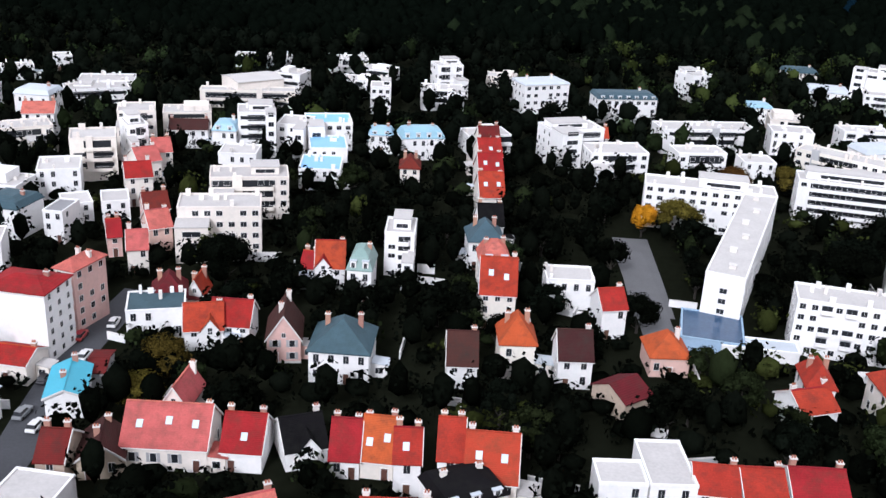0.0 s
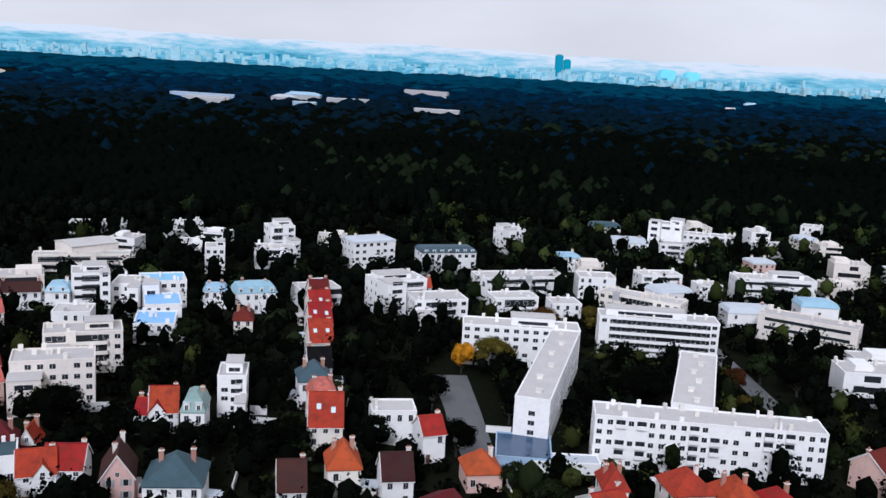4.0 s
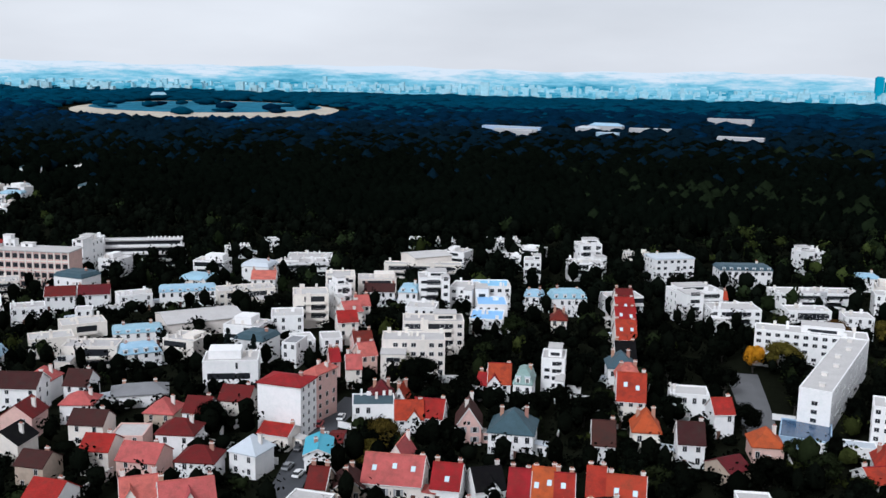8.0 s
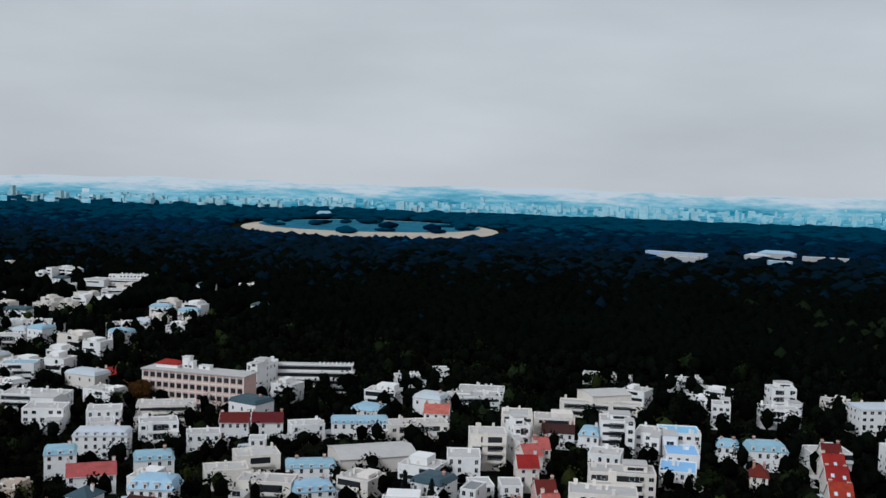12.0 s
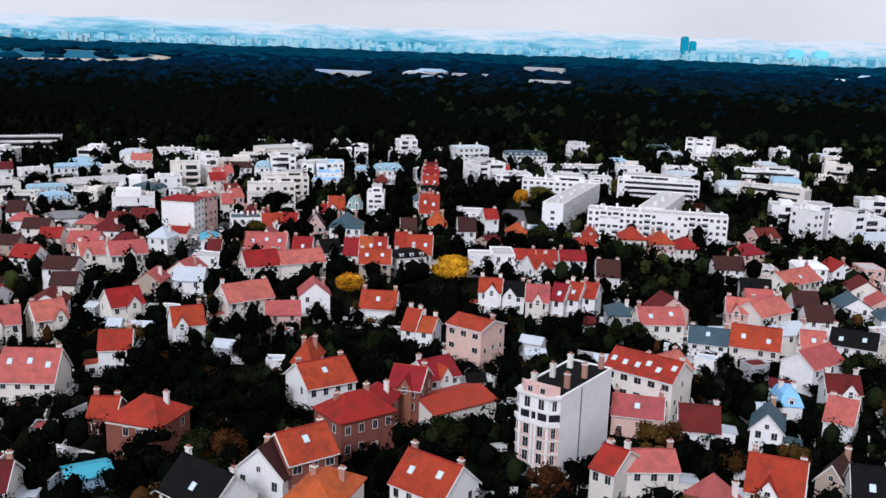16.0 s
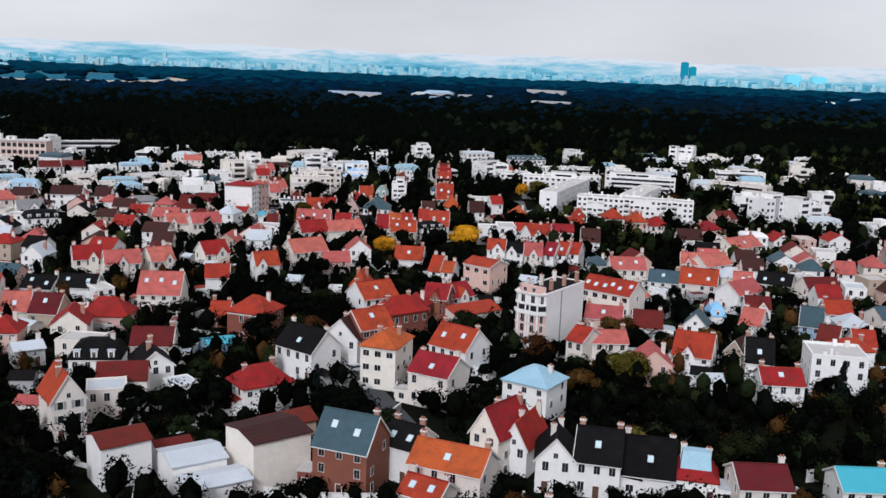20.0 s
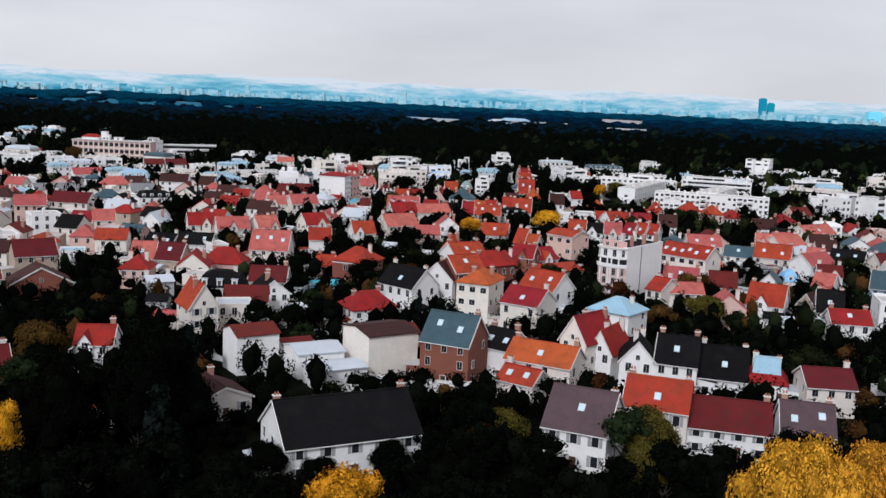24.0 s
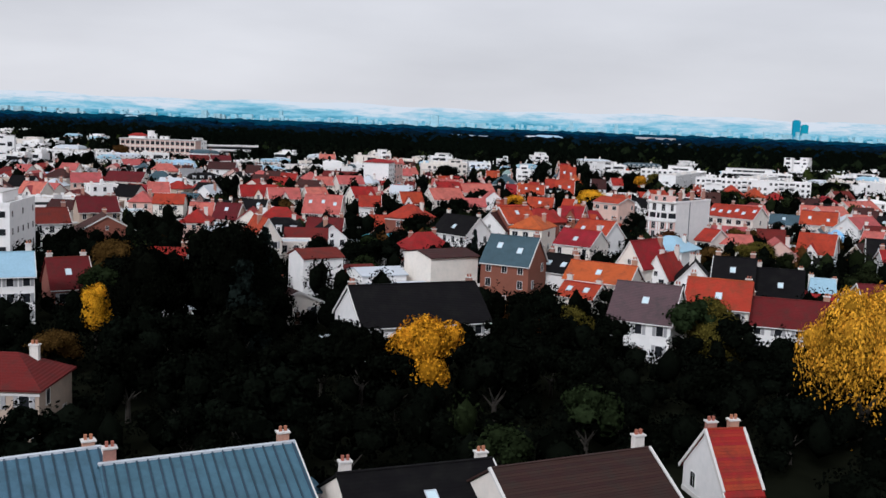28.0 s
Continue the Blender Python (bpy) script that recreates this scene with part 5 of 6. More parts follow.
house(-60.4, 683.0, 15.9, 16.2, 9.0, 6.0, 0.4, "flat", "white", "gravel")
house(-105.0, 682.6, 5.1, 7.9, 8.0, 5.0, 0.4, "flat", "white", "gravel")
house(-90.0, 680.9, 5.0, 10.5, 8.0, 5.0, 0.4, "flat", "white", "gravel")
house(-23.8, 532.2, 2.4, 5.6, 8.0, 5.0, 3.0, "hip", "cream", "darkred")
house(25.3, 564.2, 20.7, 18.2, 11.0, 11.0, 0.6, "flat", "white", "gravel")
house(37.8, 551.7, 10.5, 18.3, 12.0, 8.0, 0.5, "flat", "white", "gravel")
house(50.2, 623.2, 10.2, 22.6, 11.0, 9.0, 2.0, "man", "white", "slate")
house(19.4, 631.4, 24.4, 18.7, 12.0, 11.0, 1.0, "man", "white", "zinc")
house(85.9, 670.7, 19.8, 11.8, 9.0, 10.0, 0.4, "flat", "white", "gravel")
house(72.9, 586.9, 10.2, 33.5, 11.0, 8.0, 0.5, "flat", "white", "gravel")
house(65.2, 559.4, 9.1, 15.8, 9.0, 7.0, 0.5, "flat", "white", "gravel")
house(80.5, 548.7, 2.7, 9.8, 9.0, 8.0, 0.5, "flat", "white", "gravel")
house(103.4, 633.4, 4.0, 9.0, 9.0, 6.0, 1.5, "man", "white", "zincblue")
house(102.8, 589.1, -4.9, 13.9, 10.0, 8.0, 0.5, "flat", "white", "gravel")
house(129.7, 595.4, 3.5, 16.6, 9.0, 8.0, 0.5, "flat", "white", "gravel")
house(111.3, 558.2, -38.0, 29.3, 9.0, 8.0, 0.5, "flat", "cream", "gravel")
house(160.1, 669.9, -28.2, 14.2, 10.0, 15.0, 0.5, "flat", "white", "gravel")
house(159.7, 658.7, -6.0, 15.1, 9.0, 8.0, 0.5, "flat", "white", "gravel")
house(173.5, 588.4, -6.0, 30.9, 10.0, 9.0, 0.5, "flat", "white", "gravel")
house(147.1, 588.5, 3.2, 9.4, 8.0, 6.0, 0.4, "flat", "white", "gravel")
house(213.0, 674.8, 4.6, 17.0, 9.0, 6.0, 0.4, "flat", "white", "gravel")
house(159.0, 530.8, -38.0, 31.4, 9.0, 8.5, 0.5, "flat", "cream", "gravel")
house(184.0, 623.4, 3.9, 10.4, 9.0, 8.0, 1.4, "man", "pink", "zinc")
house(260.7, 724.6, -38.0, 10.0, 9.0, 7.0, 0.4, "flat", "white", "gravel")
house(35.2, 575.6, 3.1, 6.5, 8.0, 6.0, 2.4, "gx", "cream", "orange")
house(-279.2, 501.9, 25.9, 14.9, 11.0, 8.0, 0.5, "flat", "white", "gravel")
house(-298.6, 519.5, 16.8, 24.8, 11.0, 8.0, 0.5, "flat", "white", "gravel")
house(-257.9, 508.2, 34.2, 12.5, 11.0, 8.0, 0.5, "flat", "white", "gravel")
house(-242.9, 525.9, 31.1, 21.9, 11.0, 8.0, 0.5, "flat", "cream", "gravel")
house(-233.1, 454.1, 38.0, 9.5, 9.0, 8.0, 2.0, "man", "white", "zincblue")
house(-235.9, 478.5, 25.1, 17.8, 9.0, 8.0, 2.0, "man", "white", "zinc")
house(-207.5, 466.9, 38.0, 12.1, 9.0, 6.0, 2.0, "man", "white", "zincblue")
house(-210.1, 499.9, 32.9, 11.5, 9.0, 6.0, 0.5, "flat", "white", "gravel")
house(-180.6, 484.8, 38.0, 14.3, 10.0, 6.0, 0.5, "flat", "cream", "gravel")
house(-159.9, 482.9, 29.0, 15.6, 9.0, 5.0, 1.6, "man", "white", "zincblue")
house(-148.2, 506.1, 37.8, 26.7, 18.0, 5.0, 1.6, "gx", "cream", "gravel", win=0)
house(-209.7, 520.9, 25.5, 10.6, 9.0, 6.0, 2.6, "gx", "white", "darkred")
house(-198.9, 526.1, 25.5, 11.3, 9.0, 6.0, 2.6, "gx", "white", "darkred")
house(-183.7, 527.5, 38.0, 12.2, 9.0, 6.0, 0.5, "flat", "white", "gravel")
house(-167.4, 539.7, 25.5, 21.2, 10.0, 6.0, 1.6, "man", "white", "zincblue")
house(-146.0, 544.3, 32.1, 22.0, 10.0, 6.5, 0.5, "flat", "cream", "gravel")
house(-141.4, 603.0, 26.3, 21.9, 11.0, 6.0, 0.5, "flat", "white", "gravel")
house(-350.2, 568.0, 27.8, 14.7, 11.0, 8.0, 0.5, "flat", "white", "zincblue")
house(-444.3, 688.2, 38.0, 16.9, 11.0, 6.0, 0.5, "flat", "white", "gravel")
house(-563.2, 925.3, 12.0, 48.6, 14.0, 5.0, 0.5, "flat", "white", "gravel")
house(-516.9, 859.4, 34.0, 19.1, 12.0, 5.0, 0.5, "flat", "white", "gravel")
house(-556.9, 794.0, 33.6, 17.4, 12.0, 6.0, 0.5, "flat", "white", "gravel")
house(-632.9, 947.0, -7.0, 24.4, 12.0, 9.0, 0.5, "flat", "white", "gravel")
house(-448.4, 953.5, 34.8, 19.1, 12.0, 5.0, 0.5, "flat", "white", "gravel")
school(-246.1, 553.9, 2.9, 46.6, 11.0, 15.5)
house(-234.6, 585.7, 1.3, 9.1, 10.0, 14.5, 0.5, "flat", "white", "gravel", floors=5)
terraces(-220.0, 606.7, 21.6, 40.1, 12.0)
house(-308.6, 581.9, 38.0, 13.9, 10.0, 4.0, 3.0, "hip", "brick", "red")
house(-191.0, 504.5, 25.0, 5.8, 7.0, 5.0, 0.4, "flat", "white", "gravel")
house(-184.0, 634.6, 27.1, 12.0, 8.0, 5.0, 0.5, "flat", "white", "gravel")
house(-174.0, 654.4, 27.5, 6.9, 8.0, 6.0, 0.5, "flat", "white", "gravel")
house(-156.3, 247.9, 38.0, 16.5, 11.0, 6.2, 0.6, "flat", "white", "gravel", floors=3)
house(-156.8, 284.4, 38.0, 9.4, 9.0, 8.0, 0.5, "flat", "white", "gravel")
house(-116.4, 200.1, 33.6, 13.3, 9.0, 4.1, 3.6, "gy", "brick", "brown")
house(-130.1, 224.4, 38.0, 10.5, 8.0, 6.0, 3.6, "gx", "beige", "darkred")
house(-126.8, 240.3, 22.3, 6.5, 7.0, 4.5, 0.5, "flat", "white", "zincblue")
house(-96.7, 292.0, 25.0, 10.4, 8.0, 6.0, 3.2, "gx", "cream", "pinkred")
house(-87.3, 297.9, 38.0, 7.4, 8.0, 6.0, 3.4, "gx", "cream", "pinkred")
house(-108.7, 296.4, 25.5, 8.6, 8.0, 6.0, 3.4, "gx", "cream", "red")
house(-149.1, 297.5, 0.3, 7.4, 8.0, 4.3, 3.4, "gx", "white", "red")
house(-141.3, 294.6, 26.2, 6.9, 8.0, 6.0, 3.0, "gx", "cream", "pinkred")
house(-180.8, 322.2, 28.7, 10.7, 8.0, 6.0, 3.2, "gx", "pink", "pinkred")
house(-170.8, 336.2, -4.1, 15.1, 8.0, 6.0, 3.4, "gx", "cream", "darkred")
house(-165.4, 354.9, 30.0, 9.8, 8.0, 6.0, 3.0, "hip", "white", "slate")
house(-150.3, 364.3, 30.0, 12.4, 9.0, 6.0, 2.6, "man", "white", "dark")
house(-182.8, 403.2, 32.9, 11.9, 8.0, 6.0, 3.4, "hip", "cream", "pinkred")
house(-164.0, 386.5, 31.5, 10.0, 8.0, 6.0, 2.6, "gx", "white", "grey")
house(-73.9, 311.1, 38.0, 8.3, 8.0, 6.0, 3.4, "gx", "cream", "red")
house(-64.6, 278.2, 12.3, 6.7, 8.0, 6.0, 3.0, "gx", "white", "red")
house(-54.4, 297.0, 24.2, 7.3, 8.0, 6.0, 3.4, "gx", "white", "red")
house(-89.0, 362.4, 28.7, 10.7, 9.0, 7.0, 3.0, "gx", "cream", "pinkred", cols=6)
house(-100.0, 364.0, 28.6, 7.4, 8.0, 6.0, 3.0, "gx", "cream", "pinkred")
house(-48.5, 357.4, 27.0, 10.1, 9.0, 6.0, 3.6, "gx", "cream", "red")
house(-37.7, 362.9, 27.0, 13.7, 9.0, 6.0, 3.0, "gx", "cream", "pinkred")
house(-45.5, 320.2, 38.0, 12.8, 8.0, 6.0, 3.6, "gx", "cream", "pinkred")
house(-171.2, 268.3, -7.0, 8.1, 8.0, 6.0, 3.4, "gx", "cream", "pinkred")
house(-230.1, 404.3, 38.0, 17.8, 10.0, 6.0, 0.6, "flat", "white", "zinc")
house(-215.8, 366.8, 38.0, 20.6, 12.0, 5.0, 0.8, "gx", "white", "zincblue")
house(-201.6, 384.0, 38.0, 17.1, 9.0, 5.0, 2.0, "gx", "white", "grey")
house(-214.8, 445.6, 38.0, 14.1, 9.0, 6.0, 2.6, "gx", "white", "pinkred")
house(-180.8, 465.9, 35.8, 13.2, 9.0, 6.0, 0.5, "flat", "cream", "gravel")
house(-126.1, 185.3, 38.0, 13.6, 9.0, 7.0, 3.0, "gx", "white", "darkred")
house(82.8, 323.1, -11.3, 7.3, 8.0, 6.0, 3.0, "gx", "pink", "pinkred")
house(88.7, 322.5, 34.9, 12.5, 8.0, 6.0, 3.0, "gx", "cream", "pinkred")
house(108.1, 358.1, 38.0, 16.9, 9.0, 6.0, 3.0, "gx", "cream", "pinkred", sky=1)
house(116.6, 368.3, 0.8, 8.4, 9.0, 8.0, 1.4, "man", "white", "white")
house(149.0, 448.0, 29.5, 18.9, 11.0, 12.0, 0.6, "flat", "white", "gravel")
house(167.5, 453.3, 9.0, 14.7, 11.0, 9.0, 0.6, "flat", "white", "gravel")
house(107.1, 399.7, 25.1, 9.1, 8.0, 5.0, 3.0, "hip", "pink", "red")
house(119.8, 423.1, 26.2, 9.8, 8.0, 6.0, 3.0, "gx", "pink", "darkred")
house(87.0, 282.6, 38.0, 11.9, 8.0, 6.0, 3.0, "gx", "white", "pinkred")
house(184.5, 682.5, -17.6, 29.2, 9.0, 8.0, 0.5, "flat", "white", "gravel")
house(-91.2, 113.0, 31.5, 7.0, 8.0, 7.7, 3.0, "gx", "white", "zincblue", cols=3, near=1)
house(-123.1, 156.2, 13.3, 18.4, 17.3, 14.0, 0.7, "flat", "white", "gravel", floors=4, cols=6, near=1, loggia=1)
house(-88.7, 126.8, 38.0, 6.7, 9.0, 3.8, 4.4, "gx", "brick", "darkred", sky=1, near=1)
house(-78.3, 146.0, 12.0, 6.6, 8.0, 5.4, 2.6, "gx", "white", "red")
house(-69.0, 114.7, 30.0, 6.6, 7.0, 4.2, 3.0, "gx", "white", "red")
house(-50.1, 126.0, 38.0, 8.6, 9.0, 3.5, 1.8, "gy", "cream", "brown", near=1)
house(-26.6, 108.1, 30.1, 19.5, 12.0, 5.5, 4.6, "gx", "white", "dark", cols=5, near=1)
house(7.9, 116.9, -18.8, 9.4, 11.0, 6.0, 4.6, "gx", "white", "mauve", sky=1, near=1)
house(19.6, 125.1, -14.6, 9.6, 8.0, 7.0, 3.6, "gx", "cream", "orange", sky=1, near=1)
house(30.2, 125.0, -9.5, 12.2, 9.0, 4.6, 3.4, "gx", "white", "darkred", near=1)
house(-62.9, 61.8, 7.1, 11.6, 9.0, 5.8, 2.6, "hip", "beige", "darkred", near=1)
house(41.6, 124.5, -8.5, 7.6, 9.0, 5.0, 3.4, "gx", "white", "mauve", sky=2, near=1)
house(-44.8, 36.4, 36.5, 8.4, 12.0, 4.5, 3.0, "gx", "white", "zincseam", near=1)
house(-33.7, 40.5, 33.3, 14.8, 12.0, 4.1, 3.0, "gx", "white", "zincseam", near=1)
house(-4.7, 45.1, 31.6, 14.6, 13.0, 3.3, 4.0, "gx", "cream", "browntile", near=1)
house(9.2, 57.2, 18.9, 3.4, 8.0, 2.6, 4.3, "gx", "white", "redtile", near=1)
house(-151.0, 1624.6, -13.8, 89.3, 14.0, 10.5, 0.4, "flat", "blue", "zinc", win=0)
house(-17.6, 1714.2, -10.6, 51.8, 20.0, 10.5, 4.0, "hip", "grey", "zincblue", win=0)
house(46.1, 1661.1, -4.6, 60.1, 14.0, 10.5, 0.4, "flat", "grey", "zinc", win=0)
house(190.0, 1945.8, -19.8, 76.1, 14.0, 15.0, 0.4, "flat", "grey", "zinc", win=0)
house(155.8, 1516.6, -14.5, 58.6, 12.0, 10.5, 0.4, "flat", "grey", "white", win=0)
house(-134.0, 1533.0, -6.0, 40.0, 10.0, 10.5, 0.4, "flat", "grey", "white", win=0)
house(-43.0, 1640.0, -6.0, 34.0, 20.0, 10.5, 3.0, "hip", "grey", "zinc", win=0)
house(-14.0, 1539.0, -8.0, 30.0, 12.0, 10.5, 0.4, "flat", "blue", "white", win=0)
house(756.0, 1984.0, -10.0, 16.0, 10.0, 11.0, 0.4, "flat", "white", "white", win=0)
house(905.0, 2226.0, -10.0, 34.0, 20.0, 6.0, 7.0, "hip", "blue", "zincblue", win=0)
house(-1180.0, 2640.0, 20.0, 44.0, 20.0, 8.0, 8.0, "hip", "blue", "zincblue", win=0)
house(-140.6, 1570.8, -0.3, 59.5, 14.0, 10.5, 0.4, "flat", "grey", "zinc", win=0)
house(-62.5, 188.0, 12.0, 9.5, 7.0, 5.6, 2.6, "gx", "cream", "darkred", win=0)
house(-64.0, 214.0, 6.0, 9.0, 8.0, 5.0, 3.0, "gx", "cream", "darkred")
house(-17.1, 44.2, 28.1, 12.9, 11.0, 3.0, 3.0, "gx", "cream", "dark", sky=1, near=1)
house(-104.5, 532.5, 31.5, 5.9, 10.0, 13.0, 0.5, "flat", "white", "gravel")
house(-143.3, 559.1, 13.6, 9.5, 9.0, 8.0, 2.5, "gx", "white", "pinkred")
house(-102.7, 473.4, -4.1, 4.8, 9.0, 7.7, 0.5, "flat", "white", "grey", floors=3)
house(-104.3, 486.1, 27.8, 7.0, 9.0, 5.1, 0.5, "flat", "white", "gravel")
house(-95.6, 489.3, 21.4, 6.7, 9.0, 5.2, 0.5, "flat", "white", "gravel")
house(-93.7, 501.7, 23.3, 6.7, 9.0, 8.0, 2.8, "gx", "cream", "red")
house(-96.2, 515.3, 36.6, 6.3, 9.0, 8.0, 2.8, "gx", "cream", "pinkred")
house(-94.6, 525.1, 24.7, 5.1, 9.0, 8.0, 2.8, "gx", "cream", "pinkred")
house(-88.2, 466.7, 22.9, 3.1, 8.0, 5.0, 2.8, "gx", "pink", "red")
house(-79.7, 457.9, 17.9, 4.4, 8.0, 6.0, 3.0, "gx", "cream", "pinkred")
house(-83.8, 483.6, 26.0, 6.0, 8.0, 6.0, 3.0, "gx", "pink", "darkred")
house(-79.5, 471.4, 30.7, 5.2, 8.0, 6.0, 3.0, "gx", "pink", "pinkred")
house(-557.7, 940.1, 31.2, 41.3, 9.0, 8.0, 0.5, "flat", "white", "gravel")
house(-489.6, 846.0, 30.1, 16.8, 9.0, 7.0, 0.5, "flat", "white", "gravel")
house(-429.5, 681.9, 28.3, 15.5, 9.0, 5.3, 0.5, "flat", "white", "gravel")
house(-467.8, 658.0, 38.0, 14.2, 9.0, 8.0, 0.5, "flat", "white", "gravel")
house(-456.7, 677.4, 28.5, 19.0, 9.0, 7.0, 0.5, "flat", "white", "zinc")
house(-416.9, 633.4, 28.0, 17.3, 9.0, 7.0, 0.5, "flat", "white", "gravel")
house(-611.0, 824.9, 38.0, 17.0, 9.0, 8.0, 0.5, "flat", "white", "gravel")
house(-547.2, 701.4, 38.0, 16.8, 9.0, 8.0, 0.5, "flat", "white", "gravel")
house(-719.5, 901.9, 38.0, 39.7, 9.0, 8.0, 0.5, "flat", "white", "gravel")
house(-189.0, 441.2, 17.2, 13.4, 9.0, 6.2, 3.5, "man", "white", "zincblue")
house(-162.8, 459.5, 13.9, 16.5, 9.0, 6.4, 0.5, "flat", "cream", "gravel")
house(-149.2, 462.1, 38.0, 12.2, 8.0, 4.5, 2.6, "man", "white", "zincblue")
house(-160.3, 417.1, 8.6, 12.5, 9.0, 7.5, 3.0, "gx", "white", "brown")
house(-132.5, 429.6, 25.0, 14.7, 9.0, 3.5, 2.0, "hip", "white", "grey")
house(-250.6, 497.2, 38.0, 8.5, 9.0, 6.6, 0.5, "flat", "white", "gravel")
house(-225.9, 496.0, 38.0, 13.2, 9.0, 9.5, 0.5, "flat", "white", "gravel")
house(-365.1, 546.9, 27.2, 20.0, 10.0, 10.8, 0.5, "flat", "white", "gravel", floors=3)
house(-302.1, 470.4, 26.5, 16.6, 10.0, 15.1, 0.5, "flat", "white", "gravel", floors=3)

# ---- cars ----
car(-76.0, 415.1, 88, 0)
car(-79.6, 406.0, 88, 2)
car(-75.4, 401.0, 84, 3)
car(-78.6, 394.5, 84, 1)
car(-74.9, 391.0, 84, 0)
car(-79.6, 422.7, 90, 4)
car(-75.4, 429.0, 92, 0)
car(-47.0, 172.2, 20, 0)
car(-43.9, 178.9, 25, 3)
car(-21.0, 206.2, 15, 0)
car(-16.1, 200.0, 15, 3)
car(-24.0, 210.6, 15, 1)
car(-19.9, 204.4, 20, 0, 0.0)
car(-18.1, 212.9, 30, 3, 0.0)
car(-44.1, 178.3, 35, 0, 0.0)
car(-46.2, 173.4, 35, 0, 0.0)
car(75.7, 206.6, 10, 1, 0.0)

# ---- trees ----
lone_tree(8.0, 363.0, 9.0, 7.0, "yellow", "dense")
lone_tree(-59.0, 410.0, 8.5, 5.0, "olive", "dense")
lone_tree(-60.5, 398.5, 7.0, 4.5, "olive", "dense")
lone_tree(-21.0, 345.9, 7.0, 4.5, "yellow", "dense")
lone_tree(41.1, 207.6, 8.5, 6.0, "olive", "dense")
lone_tree(-20.5, 78.0, 12.6, 5.2, "yellow", "dense")
lone_tree(28.5, 80.0, 19.0, 8.4, "willow", "willow")
lone_tree(39.0, 84.0, 18.0, 8.5, "willow", "willow")
lone_tree(17.0, 113.2, 10.0, 4.4, "olive", "dense")
lone_tree(6.2, 124.5, 6.0, 3.0, "dark")
lone_tree(12.8, 129.4, 8.0, 2.5, "conifer", "conifer")
lone_tree(-69.7, 97.7, 10.0, 2.4, "yellow", "dense")
lone_tree(-68.9, 84.0, 6.0, 4.0, "rust", "dense")
lone_tree(-23.7, 184.8, 9.0, 2.5, "conifer", "conifer")
lone_tree(83.0, 195.2, 10.0, 3.0, "conifer", "conifer")
lone_tree(86.2, 188.5, 8.0, 4.0, "dark")
lone_tree(-3.7, 116.8, 7.0, 4.0, "olive", "dense")
lone_tree(48.0, 497.0, 11.0, 6.5, "olive", "dense")
lone_tree(38.5, 496.5, 9.5, 3.8, "yellow", "dense")
lone_tree(70.5, 533.0, 10.0, 6.0, "rust", "dense")
lone_tree(88.0, 540.0, 9.0, 5.0, "olive", "dense")
lone_tree(83.7, 473.9, 12.0, 8.0, "dark")
lone_tree(-55.0, 110.5, 18.5, 6.5, "dark", "dense")
lone_tree(-52.5, 100.4, 20.0, 6.5, "dark", "dense")
lone_tree(-60.8, 95.7, 17.0, 6.0, "dark", "dense")
lone_tree(-51.5, 117.5, 14.0, 4.5, "conifer", "conifer")
lone_tree(-84.5, 137.5, 11.0, 4.8, "rust", "dense")
lone_tree(-44.0, 180.0, 8.0, 4.5, "dark")
lone_tree(-41.5, 224.0, 10.0, 5.5, "dark")
lone_tree(-31.0, 228.0, 9.0, 5.0, "rust")
lone_tree(-38.0, 247.0, 10.0, 6.0, "dark")
lone_tree(-60.0, 225.0, 10.0, 4.0, "dark", "poplar")
lone_tree(-26.0, 246.0, 9.0, 5.0, "dark")
lone_tree(-57.0, 268.0, 10.0, 5.5, "dark")
lone_tree(-47.1, 92.9, 13.0, 6.0, "conifer", "conifer")
lone_tree(-59.6, 103.3, 14.0, 5.0, "dark")
lone_tree(15.5, 101.5, 9.0, 4.0, "olive", "dense")
lone_tree(36.2, 171.3, 5.0, 3.0, "olive", "dense")
lone_tree(69.9, 186.4, 4.0, 2.5, "olive", "dense")
lone_tree(107.9, 465.0, 6.0, 3.0, "olive", "dense")
lone_tree(110.4, 479.2, 9.0, 4.0, "rust", "dense")
lone_tree(129.9, 480.4, 11.0, 6.0, "dark", "dense")
lone_tree(123.6, 489.9, 10.0, 5.0, "green")
lone_tree(-58.3, 450.5, 13, 7, "dark", "dense")
lone_tree(-119.8, 461.5, 12, 3.6, "conifer", "conifer")
lone_tree(-110.9, 459.7, 11, 3.4, "conifer", "conifer")
lone_tree(-104.5, 411.7, 9, 5, "dark", "dense")
lone_tree(28.9, 439.5, 9, 5, "dark", "dense")
lone_tree(79.3, 461.4, 14, 8, "dark", "dense")
lone_tree(-266.0, 541.0, 13.0, 6.0, "rust", "dense")
lone_tree(-255.0, 539.0, 10.0, 5.0, "dark", "dense")
lone_tree(-196.0, 592.0, 13.0, 6.0, "dark", "dense")
lone_tree(-206.0, 588.0, 9.0, 5.0, "dark", "dense")
lone_tree(-34.3, 97.0, 7, 3.2, "dark", "dense")
lone_tree(-27.7, 97.5, 5, 3, "dark", "dense")
lone_tree(-18.8, 103.5, 6, 3, "dark", "dense")
lone_tree(-48.8, 108.4, 12, 5, "dark", "dense")
note(9.3, 53.8, 0, 9, 7, 0)


